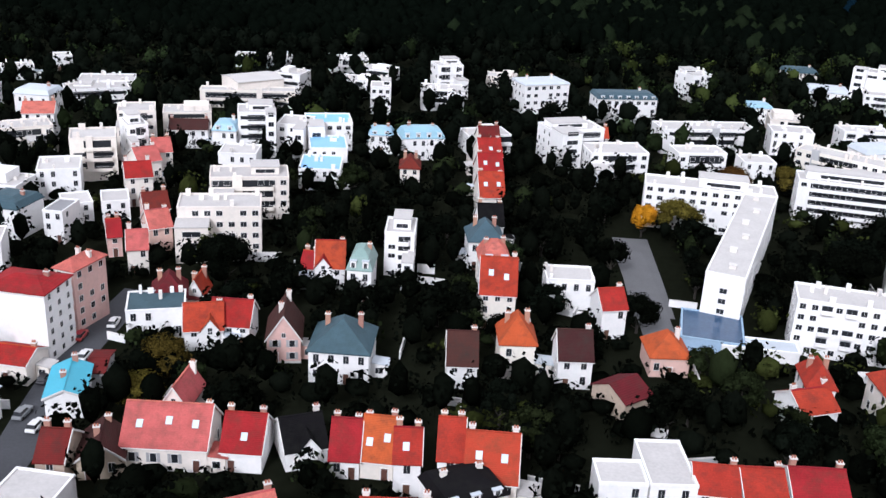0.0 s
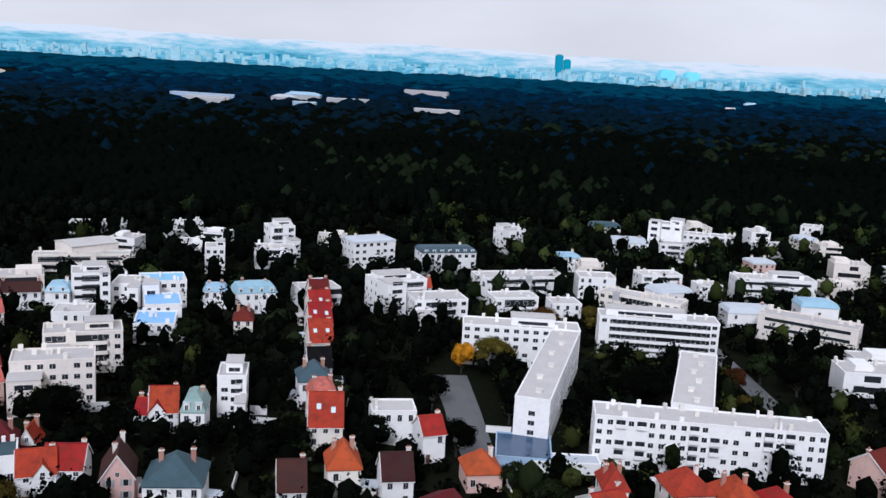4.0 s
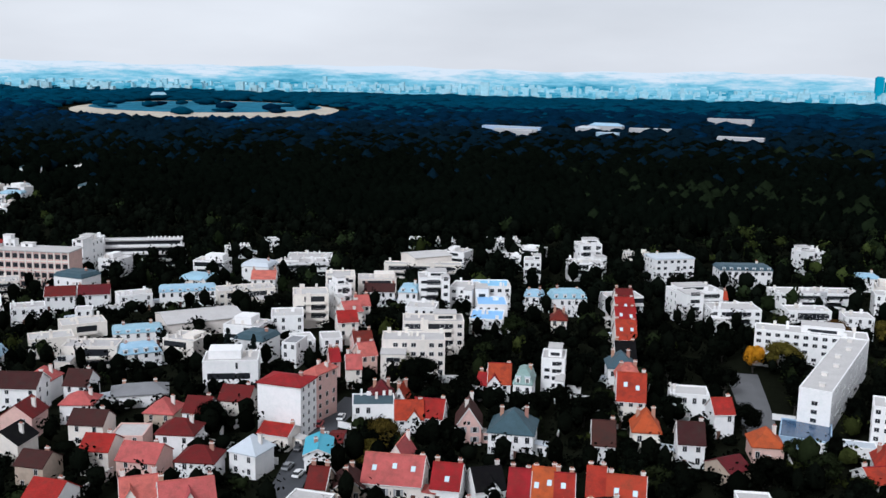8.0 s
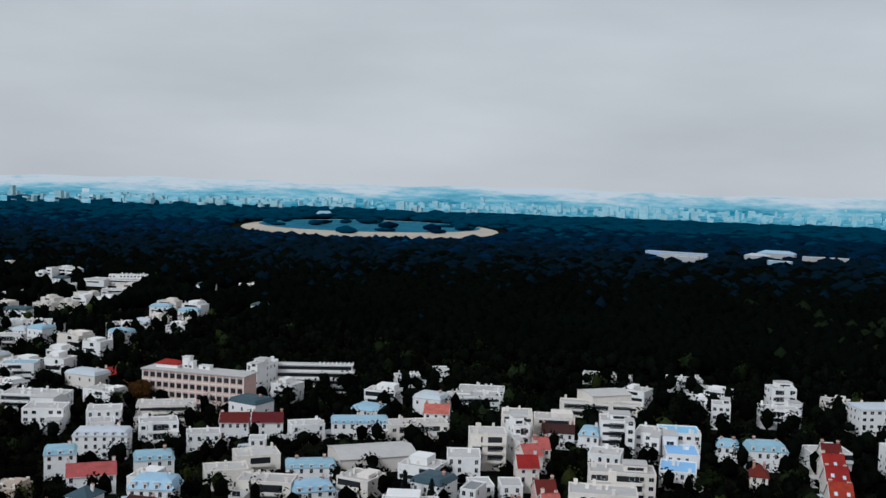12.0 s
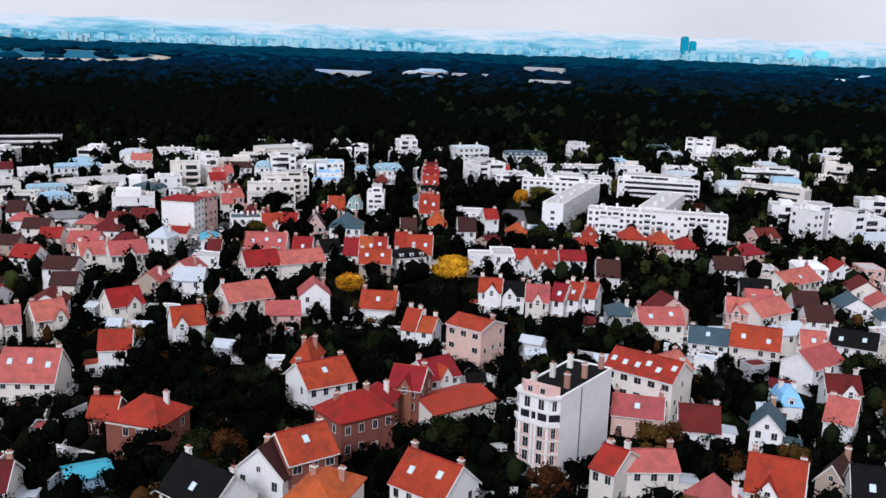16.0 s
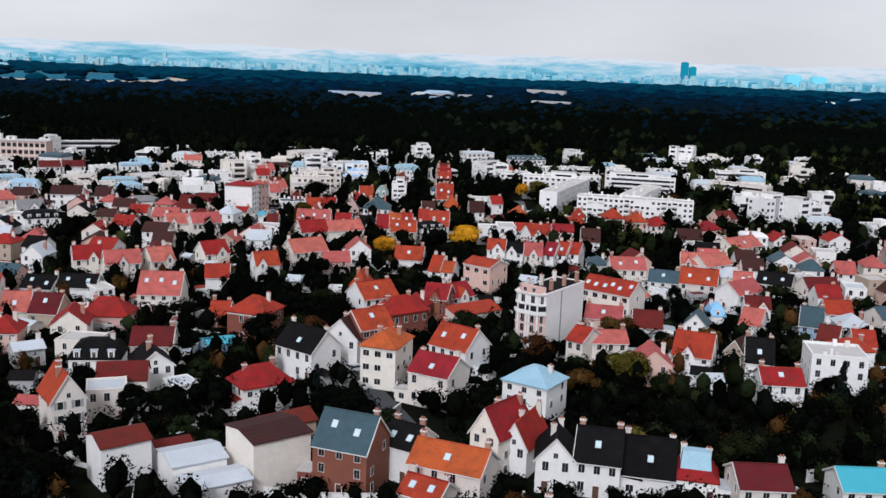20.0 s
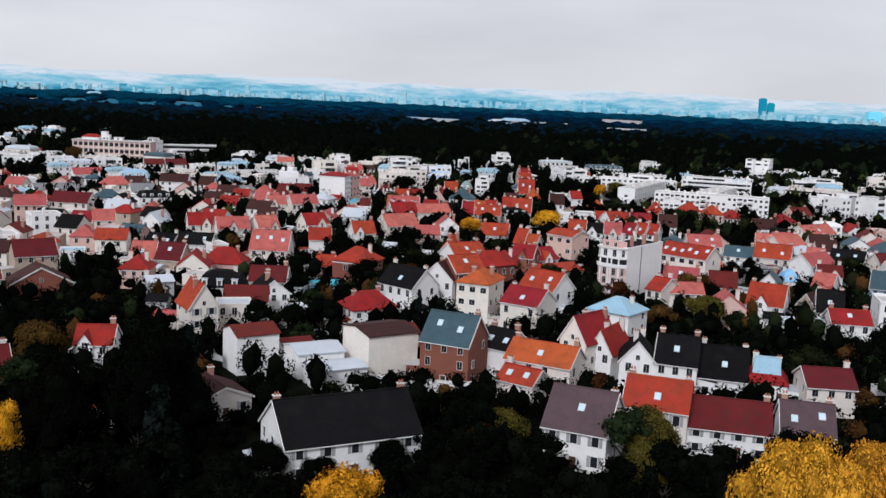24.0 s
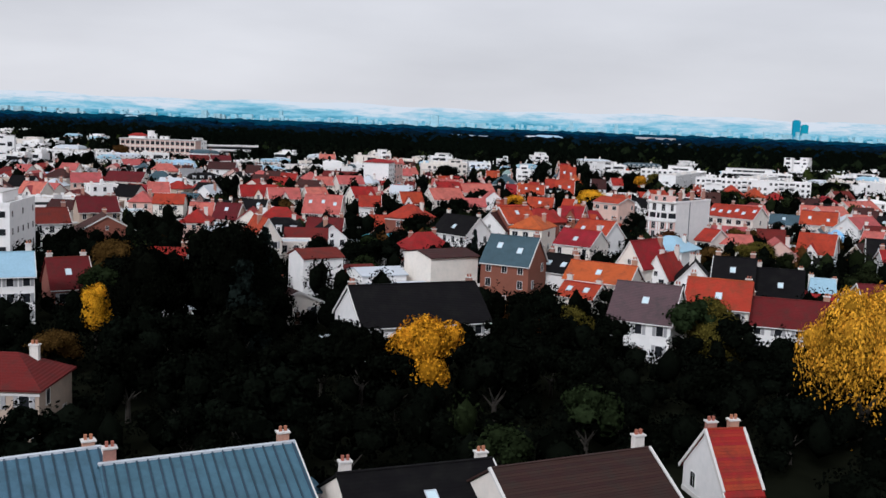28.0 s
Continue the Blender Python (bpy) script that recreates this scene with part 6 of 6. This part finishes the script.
# ---- more houses of the same streets ----
def fill_houses(bulk, seed, x0, x1, y0, y1, sx, sy, chance, sort):
    rnd = random.Random(seed)
    y = y0
    while y < y1:
        x = x0 + rnd.uniform(0, sx)
        turn = rnd.uniform(-14, 14)
        while x < x1:
            cx, cy = x + rnd.uniform(-2, 2), y + rnd.uniform(-2.5, 2.5)
            x += sx
            big = sort == "white"
            w, d = (rnd.uniform(9, 17), rnd.uniform(9, 11)) if big else (rnd.uniform(6.5, 9.5), rnd.uniform(7, 9))
            if rnd.random() > chance or abs(cx) > 60 + cy * 0.9:
                continue
            if not big and -66 < cx < 46 and cy < 300:
                continue
            if big and ((-350 < cx < -105 and cy > 590) or (abs(cx) < 130 and cy > 690)):
                continue
            if any(inside(cx + i * w * 0.5, cy + j * d * 0.5, 1.3) for i in (-1, 0, 1) for j in (-1, 0, 1)) or on_road(cx, cy, max(w, d) * 0.55):
                continue
            rot = turn + rnd.uniform(-5, 5)
            if big:
                k = rnd.choice(("flat", "flat", "man"))
                bulk.house(cx, cy, rot, w, d, rnd.choice((5, 6, 7.5, 9)), 0.5 if k == "flat" else 2.2, k, rnd.choice(("white", "white", "cream")), "gravel" if k == "flat" else rnd.choice(("zinc", "zincblue", "slate")), cols=3, floors=2)
            else:
                k = rnd.choice(("gx", "gx", "gy", "gy", "hip", "flat"))
                make = plain_house if cy < 300 and abs(cx) < 175 else functools.partial(bulk.house, cols=2, floors=2)
                make(cx, cy, rot, w, d, rnd.uniform(4.6, 6.2), 0.5 if k == "flat" else rnd.uniform(2.2, 3.4), k, rnd.choice(("white", "white", "cream", "cream", "pink", "beige")), "gravel" if k == "flat" else rnd.choice(("red", "red", "pinkred", "pinkred", "pinkred", "darkred", "darkred", "brown", "brown", "dark", "dark", "slate", "zinc")))
        y += sy


red_rows, white_rows = Bulk(), Bulk()
fill_houses(red_rows, 31, -260, -95, 190, 430, 11.2, 14, 0.75, "red")
fill_houses(red_rows, 32, 85, 240, 210, 380, 11.2, 14, 0.75, "red")
fill_houses(red_rows, 33, -95, 85, 200, 340, 11.5, 14, 0.3, "red")
fill_houses(red_rows, 38, -150, -55, 340, 430, 11.2, 13, 0.6, "red")
fill_houses(white_rows, 39, -170, -50, 430, 560, 20, 20, 0.55, "white")
fill_houses(white_rows, 34, -420, -110, 430, 700, 23, 22, 0.36, "white")
fill_houses(white_rows, 35, 125, 420, 430, 730, 25, 24, 0.38, "white")
fill_houses(white_rows, 36, -110, 125, 570, 720, 25, 24, 0.25, "white")
fill_houses(white_rows, 37, -900, -420, 560, 1000, 34, 34, 0.35, "white")
fill_houses(white_rows, 40, -640, -335, 500, 820, 24, 24, 0.36, "white")
red_rows.done("town_houses", "rendered town houses with red, brown and slate roofs in rows")
white_rows.done("town_blocks", "white rendered town blocks with flat and zinc roofs")


# ---- garden walls ----
def garden_wall(x, y, rot, length, h, pale):
    ob = new("garden_wall", kept(("gw", round(length, 1), round(h, 1), pale), lambda: boxes("garden_wall", [(-length / 2, length / 2, -0.1, 0.1, -0.3, h), (-length / 2 - 0.05, length / 2 + 0.05, -0.16, 0.16, h, h + 0.1)], [WALLS["white" if pale else "grey"], STONE], [0, 1])))
    ob.matrix_basis = pose(x, y, 0, 0, 0, rot)
    return tagged(ob, f"{'white' if pale else 'grey'} rendered garden wall with a stone coping", "wall", "garden walls between plots")


def plot_walls(seed, n, x0, x1, y0, y1):
    rnd = random.Random(seed)
    made = tries = 0
    while made < n and tries < 3000:
        tries += 1
        x, y, ln = rnd.uniform(x0, x1), rnd.uniform(y0, y1), round(rnd.choice((4, 6, 8, 11)), 1)
        rot = rnd.choice((0, 90)) + rnd.uniform(-25, 15)
        c, s = math.cos(radians(rot)), math.sin(radians(rot))
        if any(inside(x + c * q * ln / 2, y + s * q * ln / 2, 0.5) for q in (-1, 0, 1)) or not any(inside(x + p, y + q, 0) for p in (-6, 0, 6) for q in (-6, 0, 6)):
            continue
        garden_wall(x, y, rot, ln, rnd.choice((1.6, 2.2)), rnd.random() < 0.75)
        made += 1


def sheds(seed, n, x0, x1, y0, y1):
    rnd = random.Random(seed)
    made = tries = 0
    while made < n and tries < 4000:
        tries += 1
        x, y, w, d = rnd.uniform(x0, x1), rnd.uniform(y0, y1), rnd.uniform(3, 5.5), rnd.uniform(3, 4.5)
        if (-62 < x < 46 and y < 262) or inside(x, y, 3.2) or on_road(x, y, 3.5) or not any(inside(x + p, y + q, 0) for p in (-8, 0, 8) for q in (-8, 0, 8)):
            continue
        k = rnd.choice(("flat", "gx", "gx"))
        house(x, y, rnd.uniform(-30, 30), w, d, rnd.uniform(2.6, 3.6), 0.3 if k == "flat" else rnd.uniform(0.7, 1.3), k, rnd.choice(("white", "cream", "grey")), rnd.choice(("zinc", "zinc", "white", "darkred", "dark", "pinkred")), win=0)
        made += 1


sheds(61, 34, -100, 105, 165, 330)
plot_walls(51, 190, -95, 110, 140, 335)
plot_walls(52, 60, -120, 120, 330, 470)


# ---- garden trees ----
def room(x, y, h):
    """True where a tree of that height stands clear of houses, roads and the fronts of houses close behind it."""
    if any(abs(x - p) < r + 1.5 and -14 < y - q < r for p, q, r in LONE):
        return False
    if inside(x, y, 0.6 + h * 0.15) or on_road(x, y, 1.4 + h * 0.16):
        return False
    return True


def garden_trees(seed, n, x0, x1, y0, y1, h0, h1, colours):
    rnd = random.Random(seed)
    made = tries = 0
    while made < n and tries < 6000:
        tries += 1
        y, x, h = rnd.uniform(y0, y1), rnd.uniform(x0, x1), rnd.uniform(h0, h1)
        if not room(x, y, h) or inside(x, y + h, 0.3):
            continue
        tree(x, y, h, h * rnd.uniform(0.36, 0.52), rnd.choice(colours))
        made += 1


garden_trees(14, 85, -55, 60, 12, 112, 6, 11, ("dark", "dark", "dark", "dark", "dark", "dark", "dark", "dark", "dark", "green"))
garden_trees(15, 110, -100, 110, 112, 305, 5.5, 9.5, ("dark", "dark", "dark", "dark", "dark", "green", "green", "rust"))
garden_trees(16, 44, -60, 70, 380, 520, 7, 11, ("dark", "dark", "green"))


def thicket(name, seed, x0, x1, y0, y1, step, colours, label, k=64, leaf=0.9, tall=(4.5, 9.5), clear=1.0, gap=1.5, low=4.4):
    """Hedges, bushes and small trees past counting, as one object: tilted leaf quads in clumps."""
    rg = np.random.default_rng(seed)
    P, S, M = [], [], []
    y = y0
    while y < y1:
        x = x0
        while x < x1:
            cx, cy = x + rg.uniform(-0.5, 0.5) * step, y + rg.uniform(-0.5, 0.5) * step
            x += step
            if abs(cx) > 70 + cy * 1.2 or (cy > wood_edge(cx) + 10):
                continue
            h = rg.uniform(*tall) if rg.random() < 0.65 else rg.uniform(2.2, 4)
            if rg.random() < clear and (inside(cx, cy + 4, 0.5) or inside(cx, cy + 8, 0.5)):
                h = rg.uniform(2.4, low)
            if not room(cx, cy, h) or inside(cx, cy, gap):
                continue
            P.append((cx, cy, 0))
            S.append((step * rg.uniform(0.45, 0.75), h))
            q = rg.integers(len(colours))
            M.append(0 if cx < 40 and colours[q] in ("moss", "green") and rg.random() < 0.75 else q)
        y += step
    P, S, M = np.array(P), np.array(S), np.array(M)
    lobe = unit(rg.normal(size=(len(P), 6, 3)))
    lobe[:, :, 2] = np.abs(lobe[:, :, 2]) - 0.25
    lobe *= rg.uniform(0.4, 0.68, (len(P), 6, 1))
    pick = np.arange(k) % 6
    u = unit(rg.normal(size=(len(P), k, 3)))
    u = np.where((u * lobe[:, pick]).sum(-1, keepdims=True) < -0.12, -u, u)
    q = lobe[:, pick] + u * rg.uniform(0.36, 0.5, (len(P), k, 1))
    wide = S[:, None, :1] * 1.15
    c = np.concatenate([P[:, None, :2] + q[:, :, :2] * wide, (q[:, :, 2:] * 0.52 + 0.5) * S[:, None, 1:]], 2)
    V = leaf_quads(rg, c, u, leaf, 1.0, 0.72)
    hv, hf = ico(1)
    heart = hv[None] * rg.uniform(0.5, 0.74, (len(P), len(hv), 1)) + np.array((0, 0, 0.1))
    heart = np.concatenate([P[:, None, :2] + heart[:, :, :2] * wide * 0.8, (heart[:, :, 2:] * 0.5 + 0.46) * S[:, None, 1:]], 2)
    n = len(P) * k
    m = len(P) * len(hf)
    tri = np.repeat(hf[None], len(P), 0) + (np.arange(len(P)) * len(hv))[:, None, None] + n * 4
    me = bpy.data.meshes.new(name)
    me.vertices.add(n * 4 + len(P) * len(hv))
    me.vertices.foreach_set("co", np.concatenate([V.ravel(), heart.ravel()]))
    me.loops.add(n * 4 + m * 3)
    me.loops.foreach_set("vertex_index", np.concatenate([np.arange(n * 4), tri.ravel()]).astype(np.int32))
    me.polygons.add(n + m)
    me.polygons.foreach_set("loop_start", np.concatenate([np.arange(n) * 4, n * 4 + np.arange(m) * 3]).astype(np.int32))
    for q in colours:
        me.materials.append(LEAF[q])
    me.polygons.foreach_set("material_index", np.concatenate([np.repeat(M, k), np.repeat(M, len(hf))]).astype(np.int32))
    me.update(calc_edges=True)
    tagged(new(name, me), label, "trees", kind="stuff")


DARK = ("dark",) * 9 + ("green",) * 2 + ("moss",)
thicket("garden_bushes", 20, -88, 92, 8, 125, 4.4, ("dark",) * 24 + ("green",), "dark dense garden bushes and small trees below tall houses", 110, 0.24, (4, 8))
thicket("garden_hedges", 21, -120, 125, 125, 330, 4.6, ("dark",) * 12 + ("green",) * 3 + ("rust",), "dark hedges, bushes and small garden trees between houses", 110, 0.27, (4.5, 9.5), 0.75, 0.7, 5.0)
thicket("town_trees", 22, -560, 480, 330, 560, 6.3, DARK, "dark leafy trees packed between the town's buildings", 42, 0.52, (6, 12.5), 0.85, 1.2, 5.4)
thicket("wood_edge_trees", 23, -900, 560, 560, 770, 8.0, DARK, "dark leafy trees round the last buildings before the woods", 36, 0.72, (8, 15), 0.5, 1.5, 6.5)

# ---- woods ----
OVAL = (-838.0, 2150.0, 23.0)
# Near canopy colour is almost black, with the crowns' crushed shade put into it.
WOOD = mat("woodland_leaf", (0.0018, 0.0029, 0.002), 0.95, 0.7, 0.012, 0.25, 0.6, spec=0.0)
WOOD_LIGHT = mat("pale_woodland_leaf", (0.0078, 0.0125, 0.006), 0.95, 0.6, 0.012, 0.25, 0.6, spec=0.0)
# The next three leaf colours carry growing amounts of blue distance haze.
WOOD_HAZE_THIN = mat("bluish_woodland_leaf", (0.0025, 0.008, 0.014), 0.95, 0.5, 0.006, 0.15, 0.5, spec=0.0)
WOOD_HAZE_MID = mat("distant_woodland_leaf", (0.002, 0.014, 0.036), 0.95, 0.5, 0.006, 0.15, 0.5, spec=0.0)
WOOD_HAZE_THICK = mat("horizon_woodland_leaf", (0.003, 0.037, 0.075), 0.95, 0.5, 0.004, 0.1, 0.5, spec=0.0)
CANOPY = (WOOD, WOOD_LIGHT, WOOD_HAZE_THIN, WOOD_HAZE_MID, WOOD_HAZE_THICK)


def oval_uv(x, y):
    """Across and along the racecourse, from its centre."""
    c, s = math.cos(radians(OVAL[2])), math.sin(radians(OVAL[2]))
    return (x - OVAL[0]) * c + (y - OVAL[1]) * s, -(x - OVAL[0]) * s + (y - OVAL[1]) * c


def woods(name, y0, y1, step, level, label, seed):
    rg = np.random.default_rng(seed)
    bv, bf = ico(level)
    centres, y = [], y0
    while y < y1:
        s = step * y
        x = -1.15 * y - 60
        while x < 0.75 * y + 60:
            cx, cy = x + rg.uniform(-0.45, 0.45) * s, y + rg.uniform(-0.45, 0.45) * s
            x += s
            if cy < wood_edge(cx):
                continue
            u, w = oval_uv(cx, cy)
            grove = (u / 235) ** 2 + ((w - 40) / 320) ** 2 < 1 and rg.random() < 0.05
            if not grove and (u / 300) ** 2 + ((w + 60) / 500) ** 2 < 1:
                continue
            if inside(cx, cy, 9) or inside(cx, cy + 25, 8) or inside(cx, cy + 50, 8):
                continue
            centres.append((cx, cy, s * rg.uniform(0.6, 0.95), rg.uniform(6.5, 15.5)))
        y += s * 0.85
    C = np.array(centres)
    nv, nf = len(bv), len(bf)
    V = np.repeat(bv[None], len(C), 0) * (1 + rg.uniform(-0.28, 0.28, (len(C), nv, 1)))
    V[:, :, 0] = V[:, :, 0] * C[:, 2:3] + C[:, 0:1]
    V[:, :, 1] = V[:, :, 1] * C[:, 2:3] + C[:, 1:2]
    V[:, :, 2] = V[:, :, 2] * C[:, 3:4] * 0.5 + C[:, 3:4] * 0.5
    F = np.repeat(bf[None], len(C), 0) + (np.arange(len(C)) * nv)[:, None, None]
    me = bpy.data.meshes.new(name)
    me.vertices.add(len(C) * nv)
    me.vertices.foreach_set("co", V.ravel())
    me.loops.add(len(C) * nf * 3)
    me.loops.foreach_set("vertex_index", F.ravel().astype(np.int32))
    me.polygons.add(len(C) * nf)
    me.polygons.foreach_set("loop_start", np.arange(len(C) * nf) * 3)
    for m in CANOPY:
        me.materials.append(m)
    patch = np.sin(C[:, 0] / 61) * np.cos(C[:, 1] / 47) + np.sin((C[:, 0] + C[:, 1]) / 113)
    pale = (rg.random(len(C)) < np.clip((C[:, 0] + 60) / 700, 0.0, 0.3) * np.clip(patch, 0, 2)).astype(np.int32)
    # Farther crowns get the hazier colours, in place of haze in the air.
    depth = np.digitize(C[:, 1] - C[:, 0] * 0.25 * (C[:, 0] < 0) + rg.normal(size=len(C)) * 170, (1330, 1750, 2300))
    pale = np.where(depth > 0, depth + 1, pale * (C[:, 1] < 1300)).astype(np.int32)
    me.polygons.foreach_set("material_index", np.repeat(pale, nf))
    me.polygons.foreach_set("use_smooth", [True] * len(me.polygons))
    me.update(calc_edges=True)
    tagged(new(name, me), label, "woodland", kind="stuff")


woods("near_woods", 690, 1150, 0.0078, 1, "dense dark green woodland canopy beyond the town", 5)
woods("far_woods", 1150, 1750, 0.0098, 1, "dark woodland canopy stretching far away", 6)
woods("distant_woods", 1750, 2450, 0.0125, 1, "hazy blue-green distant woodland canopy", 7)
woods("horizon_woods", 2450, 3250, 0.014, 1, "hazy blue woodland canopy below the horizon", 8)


# ---- racecourse ----
def ring(name, a0, b0, a1, b1, up, z, material, label):
    n, q = 72, []
    c, s = math.cos(radians(OVAL[2])), math.sin(radians(OVAL[2]))
    for a, b, o in ((a0, b0, up if a1 < 10 else 0), (a1, b1, up)):
        for i in range(n):
            u, w = math.cos(TAU * i / n) * a, math.sin(TAU * i / n) * b + o
            q.append((OVAL[0] + u * c - w * s, OVAL[1] + u * s + w * c, z))
    f = [(i, (i + 1) % n, n + (i + 1) % n, n + i) for i in range(n)]
    return tagged(new(name, mesh(name, q, f, material)), label, "racecourse", kind="structure")


# The lawn's blue is distance haze put into its colour.
HAZY_INFIELD = mat("infield", (0.025, 0.12, 0.18), 0.95, 0.9, 0.02, 0.08, spec=0.0)
ring("racetrack", 268, 430, 246, 300, 112, 0.6, SAND, "pale sandy oval racecourse track among distant woods")
ring("racecourse_lawn", 247, 301, 2, 2, 112, 0.5, HAZY_INFIELD, "racecourse infield with haze put into its blue-green")


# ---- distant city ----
# Distance haze is put into this glowing colour, paler towards the top.
def glowing_haze_material(name, low, mid, high):
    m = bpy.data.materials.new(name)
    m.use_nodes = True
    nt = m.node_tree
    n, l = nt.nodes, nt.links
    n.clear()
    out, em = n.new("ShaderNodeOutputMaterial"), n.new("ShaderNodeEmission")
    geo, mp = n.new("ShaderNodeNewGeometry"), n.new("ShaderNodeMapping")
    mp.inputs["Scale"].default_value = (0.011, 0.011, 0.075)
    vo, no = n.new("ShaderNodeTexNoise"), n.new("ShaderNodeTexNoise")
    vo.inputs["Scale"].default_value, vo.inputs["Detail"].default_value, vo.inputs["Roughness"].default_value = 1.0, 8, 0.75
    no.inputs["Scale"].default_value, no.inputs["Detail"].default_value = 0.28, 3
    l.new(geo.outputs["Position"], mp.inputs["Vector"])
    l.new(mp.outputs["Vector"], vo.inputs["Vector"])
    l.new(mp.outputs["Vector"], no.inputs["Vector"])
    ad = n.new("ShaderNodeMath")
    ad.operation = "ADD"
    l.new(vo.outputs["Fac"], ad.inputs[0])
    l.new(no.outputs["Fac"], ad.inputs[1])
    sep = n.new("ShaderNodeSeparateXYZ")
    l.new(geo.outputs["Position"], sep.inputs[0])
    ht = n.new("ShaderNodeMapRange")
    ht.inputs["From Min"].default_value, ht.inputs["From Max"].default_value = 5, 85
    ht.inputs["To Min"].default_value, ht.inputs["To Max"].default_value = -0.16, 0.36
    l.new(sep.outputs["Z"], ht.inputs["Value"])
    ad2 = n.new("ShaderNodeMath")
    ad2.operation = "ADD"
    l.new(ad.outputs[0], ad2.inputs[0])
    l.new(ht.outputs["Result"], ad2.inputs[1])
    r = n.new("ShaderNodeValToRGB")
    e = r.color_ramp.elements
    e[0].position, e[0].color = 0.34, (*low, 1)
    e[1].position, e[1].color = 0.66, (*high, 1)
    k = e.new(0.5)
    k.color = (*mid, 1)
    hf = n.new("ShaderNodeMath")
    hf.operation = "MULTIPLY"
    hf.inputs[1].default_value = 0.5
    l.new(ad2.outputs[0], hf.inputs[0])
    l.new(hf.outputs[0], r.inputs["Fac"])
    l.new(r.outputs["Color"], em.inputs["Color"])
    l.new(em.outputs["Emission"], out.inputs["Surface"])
    return m


# Emissive haze colour for skyline and plain; HAZE_PALE puts haze into base colour.
HAZE_CITY = glowing_haze_material("hazy_city", (0.02, 0.24, 0.36), (0.24, 0.54, 0.66), (0.72, 0.76, 0.79))
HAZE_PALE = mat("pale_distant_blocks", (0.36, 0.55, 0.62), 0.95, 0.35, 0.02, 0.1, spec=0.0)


def build_backdrop():
    n, rad = 120, 4600.0
    v, f = [], []
    for i in range(n + 1):
        a = radians(-50 + 115 * i / n)
        top = 90 + 5 * math.sin(i * 0.31) + 4 * math.sin(i * 1.1)
        for z in (-5, top):
            v.append((-math.sin(a) * rad, math.cos(a) * rad, z))
    f = [(2 * i, 2 * i + 1, 2 * i + 3, 2 * i + 2) for i in range(n)]
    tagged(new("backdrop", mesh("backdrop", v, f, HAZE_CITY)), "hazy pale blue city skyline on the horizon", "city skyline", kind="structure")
    v2, f2 = [], []
    for i in range(n + 1):
        a = radians(-50 + 115 * i / n)
        for d in (3260 + 60 * math.sin(i * 0.7) + 40 * math.sin(i * 1.9), 4590):
            v2.append((-math.sin(a) * d, math.cos(a) * d, 1.5))
    f2 = [(2 * i, 2 * i + 1, 2 * i + 3, 2 * i + 2) for i in range(n)]
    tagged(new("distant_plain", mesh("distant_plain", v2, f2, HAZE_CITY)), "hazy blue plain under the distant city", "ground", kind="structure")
    rg = random.Random(4)
    v, f = [], []
    for _ in range(1500):
        a = radians(rg.uniform(-44, 62))
        w = rg.uniform(7, 30)
        h = rg.uniform(8, 30) if rg.random() < 0.975 else rg.uniform(30, 50)
        far = 3300 + 1260 * rg.random() ** 0.8
        cx, cy = -math.sin(a) * far, math.cos(a) * far
        a_, b_ = box_vf(cx - w / 2, cx + w / 2, cy - 8, cy + 8, 0, h, len(v))
        v += a_
        f += b_
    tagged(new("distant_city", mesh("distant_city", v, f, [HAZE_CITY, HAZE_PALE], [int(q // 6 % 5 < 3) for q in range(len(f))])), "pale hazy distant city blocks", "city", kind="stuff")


build_backdrop()
# Tower colours hold the distance haze, and a slight glow adds to it.
TEAL_HAZE = mat("teal_hazy_tower", (0.012, 0.17, 0.23), 0.9, 0.1, 0.01, 0.05, glow=0.55, spec=0.0)
PALE_HAZE = mat("pale_hazy_tower", (0.14, 0.40, 0.48), 0.9, 0.1, 0.01, 0.05, glow=0.75, spec=0.0)


def far_tower(x, y, w, h, skin):
    ob = new("distant_tower")
    ob.matrix_basis = pose(x, y, 0)
    tagged(ob, "blue hazy high-rise tower on the horizon", "tower", "distant towers")
    part("shaft", boxes("shaft", [(-w / 2, w / 2, -w / 3, w / 3, 0, h)], skin), ob)
    part("crown_block", boxes("crown_block", [(-w / 3, w / 3, -w / 4, w / 4, h, h + 4)], skin), ob)


far_tower(1010, 4330, 30, 86, TEAL_HAZE)
far_tower(1042, 4320, 28, 68, TEAL_HAZE)
far_tower(1425, 4180, 62, 50, PALE_HAZE)
far_tower(1520, 4150, 60, 46, PALE_HAZE)
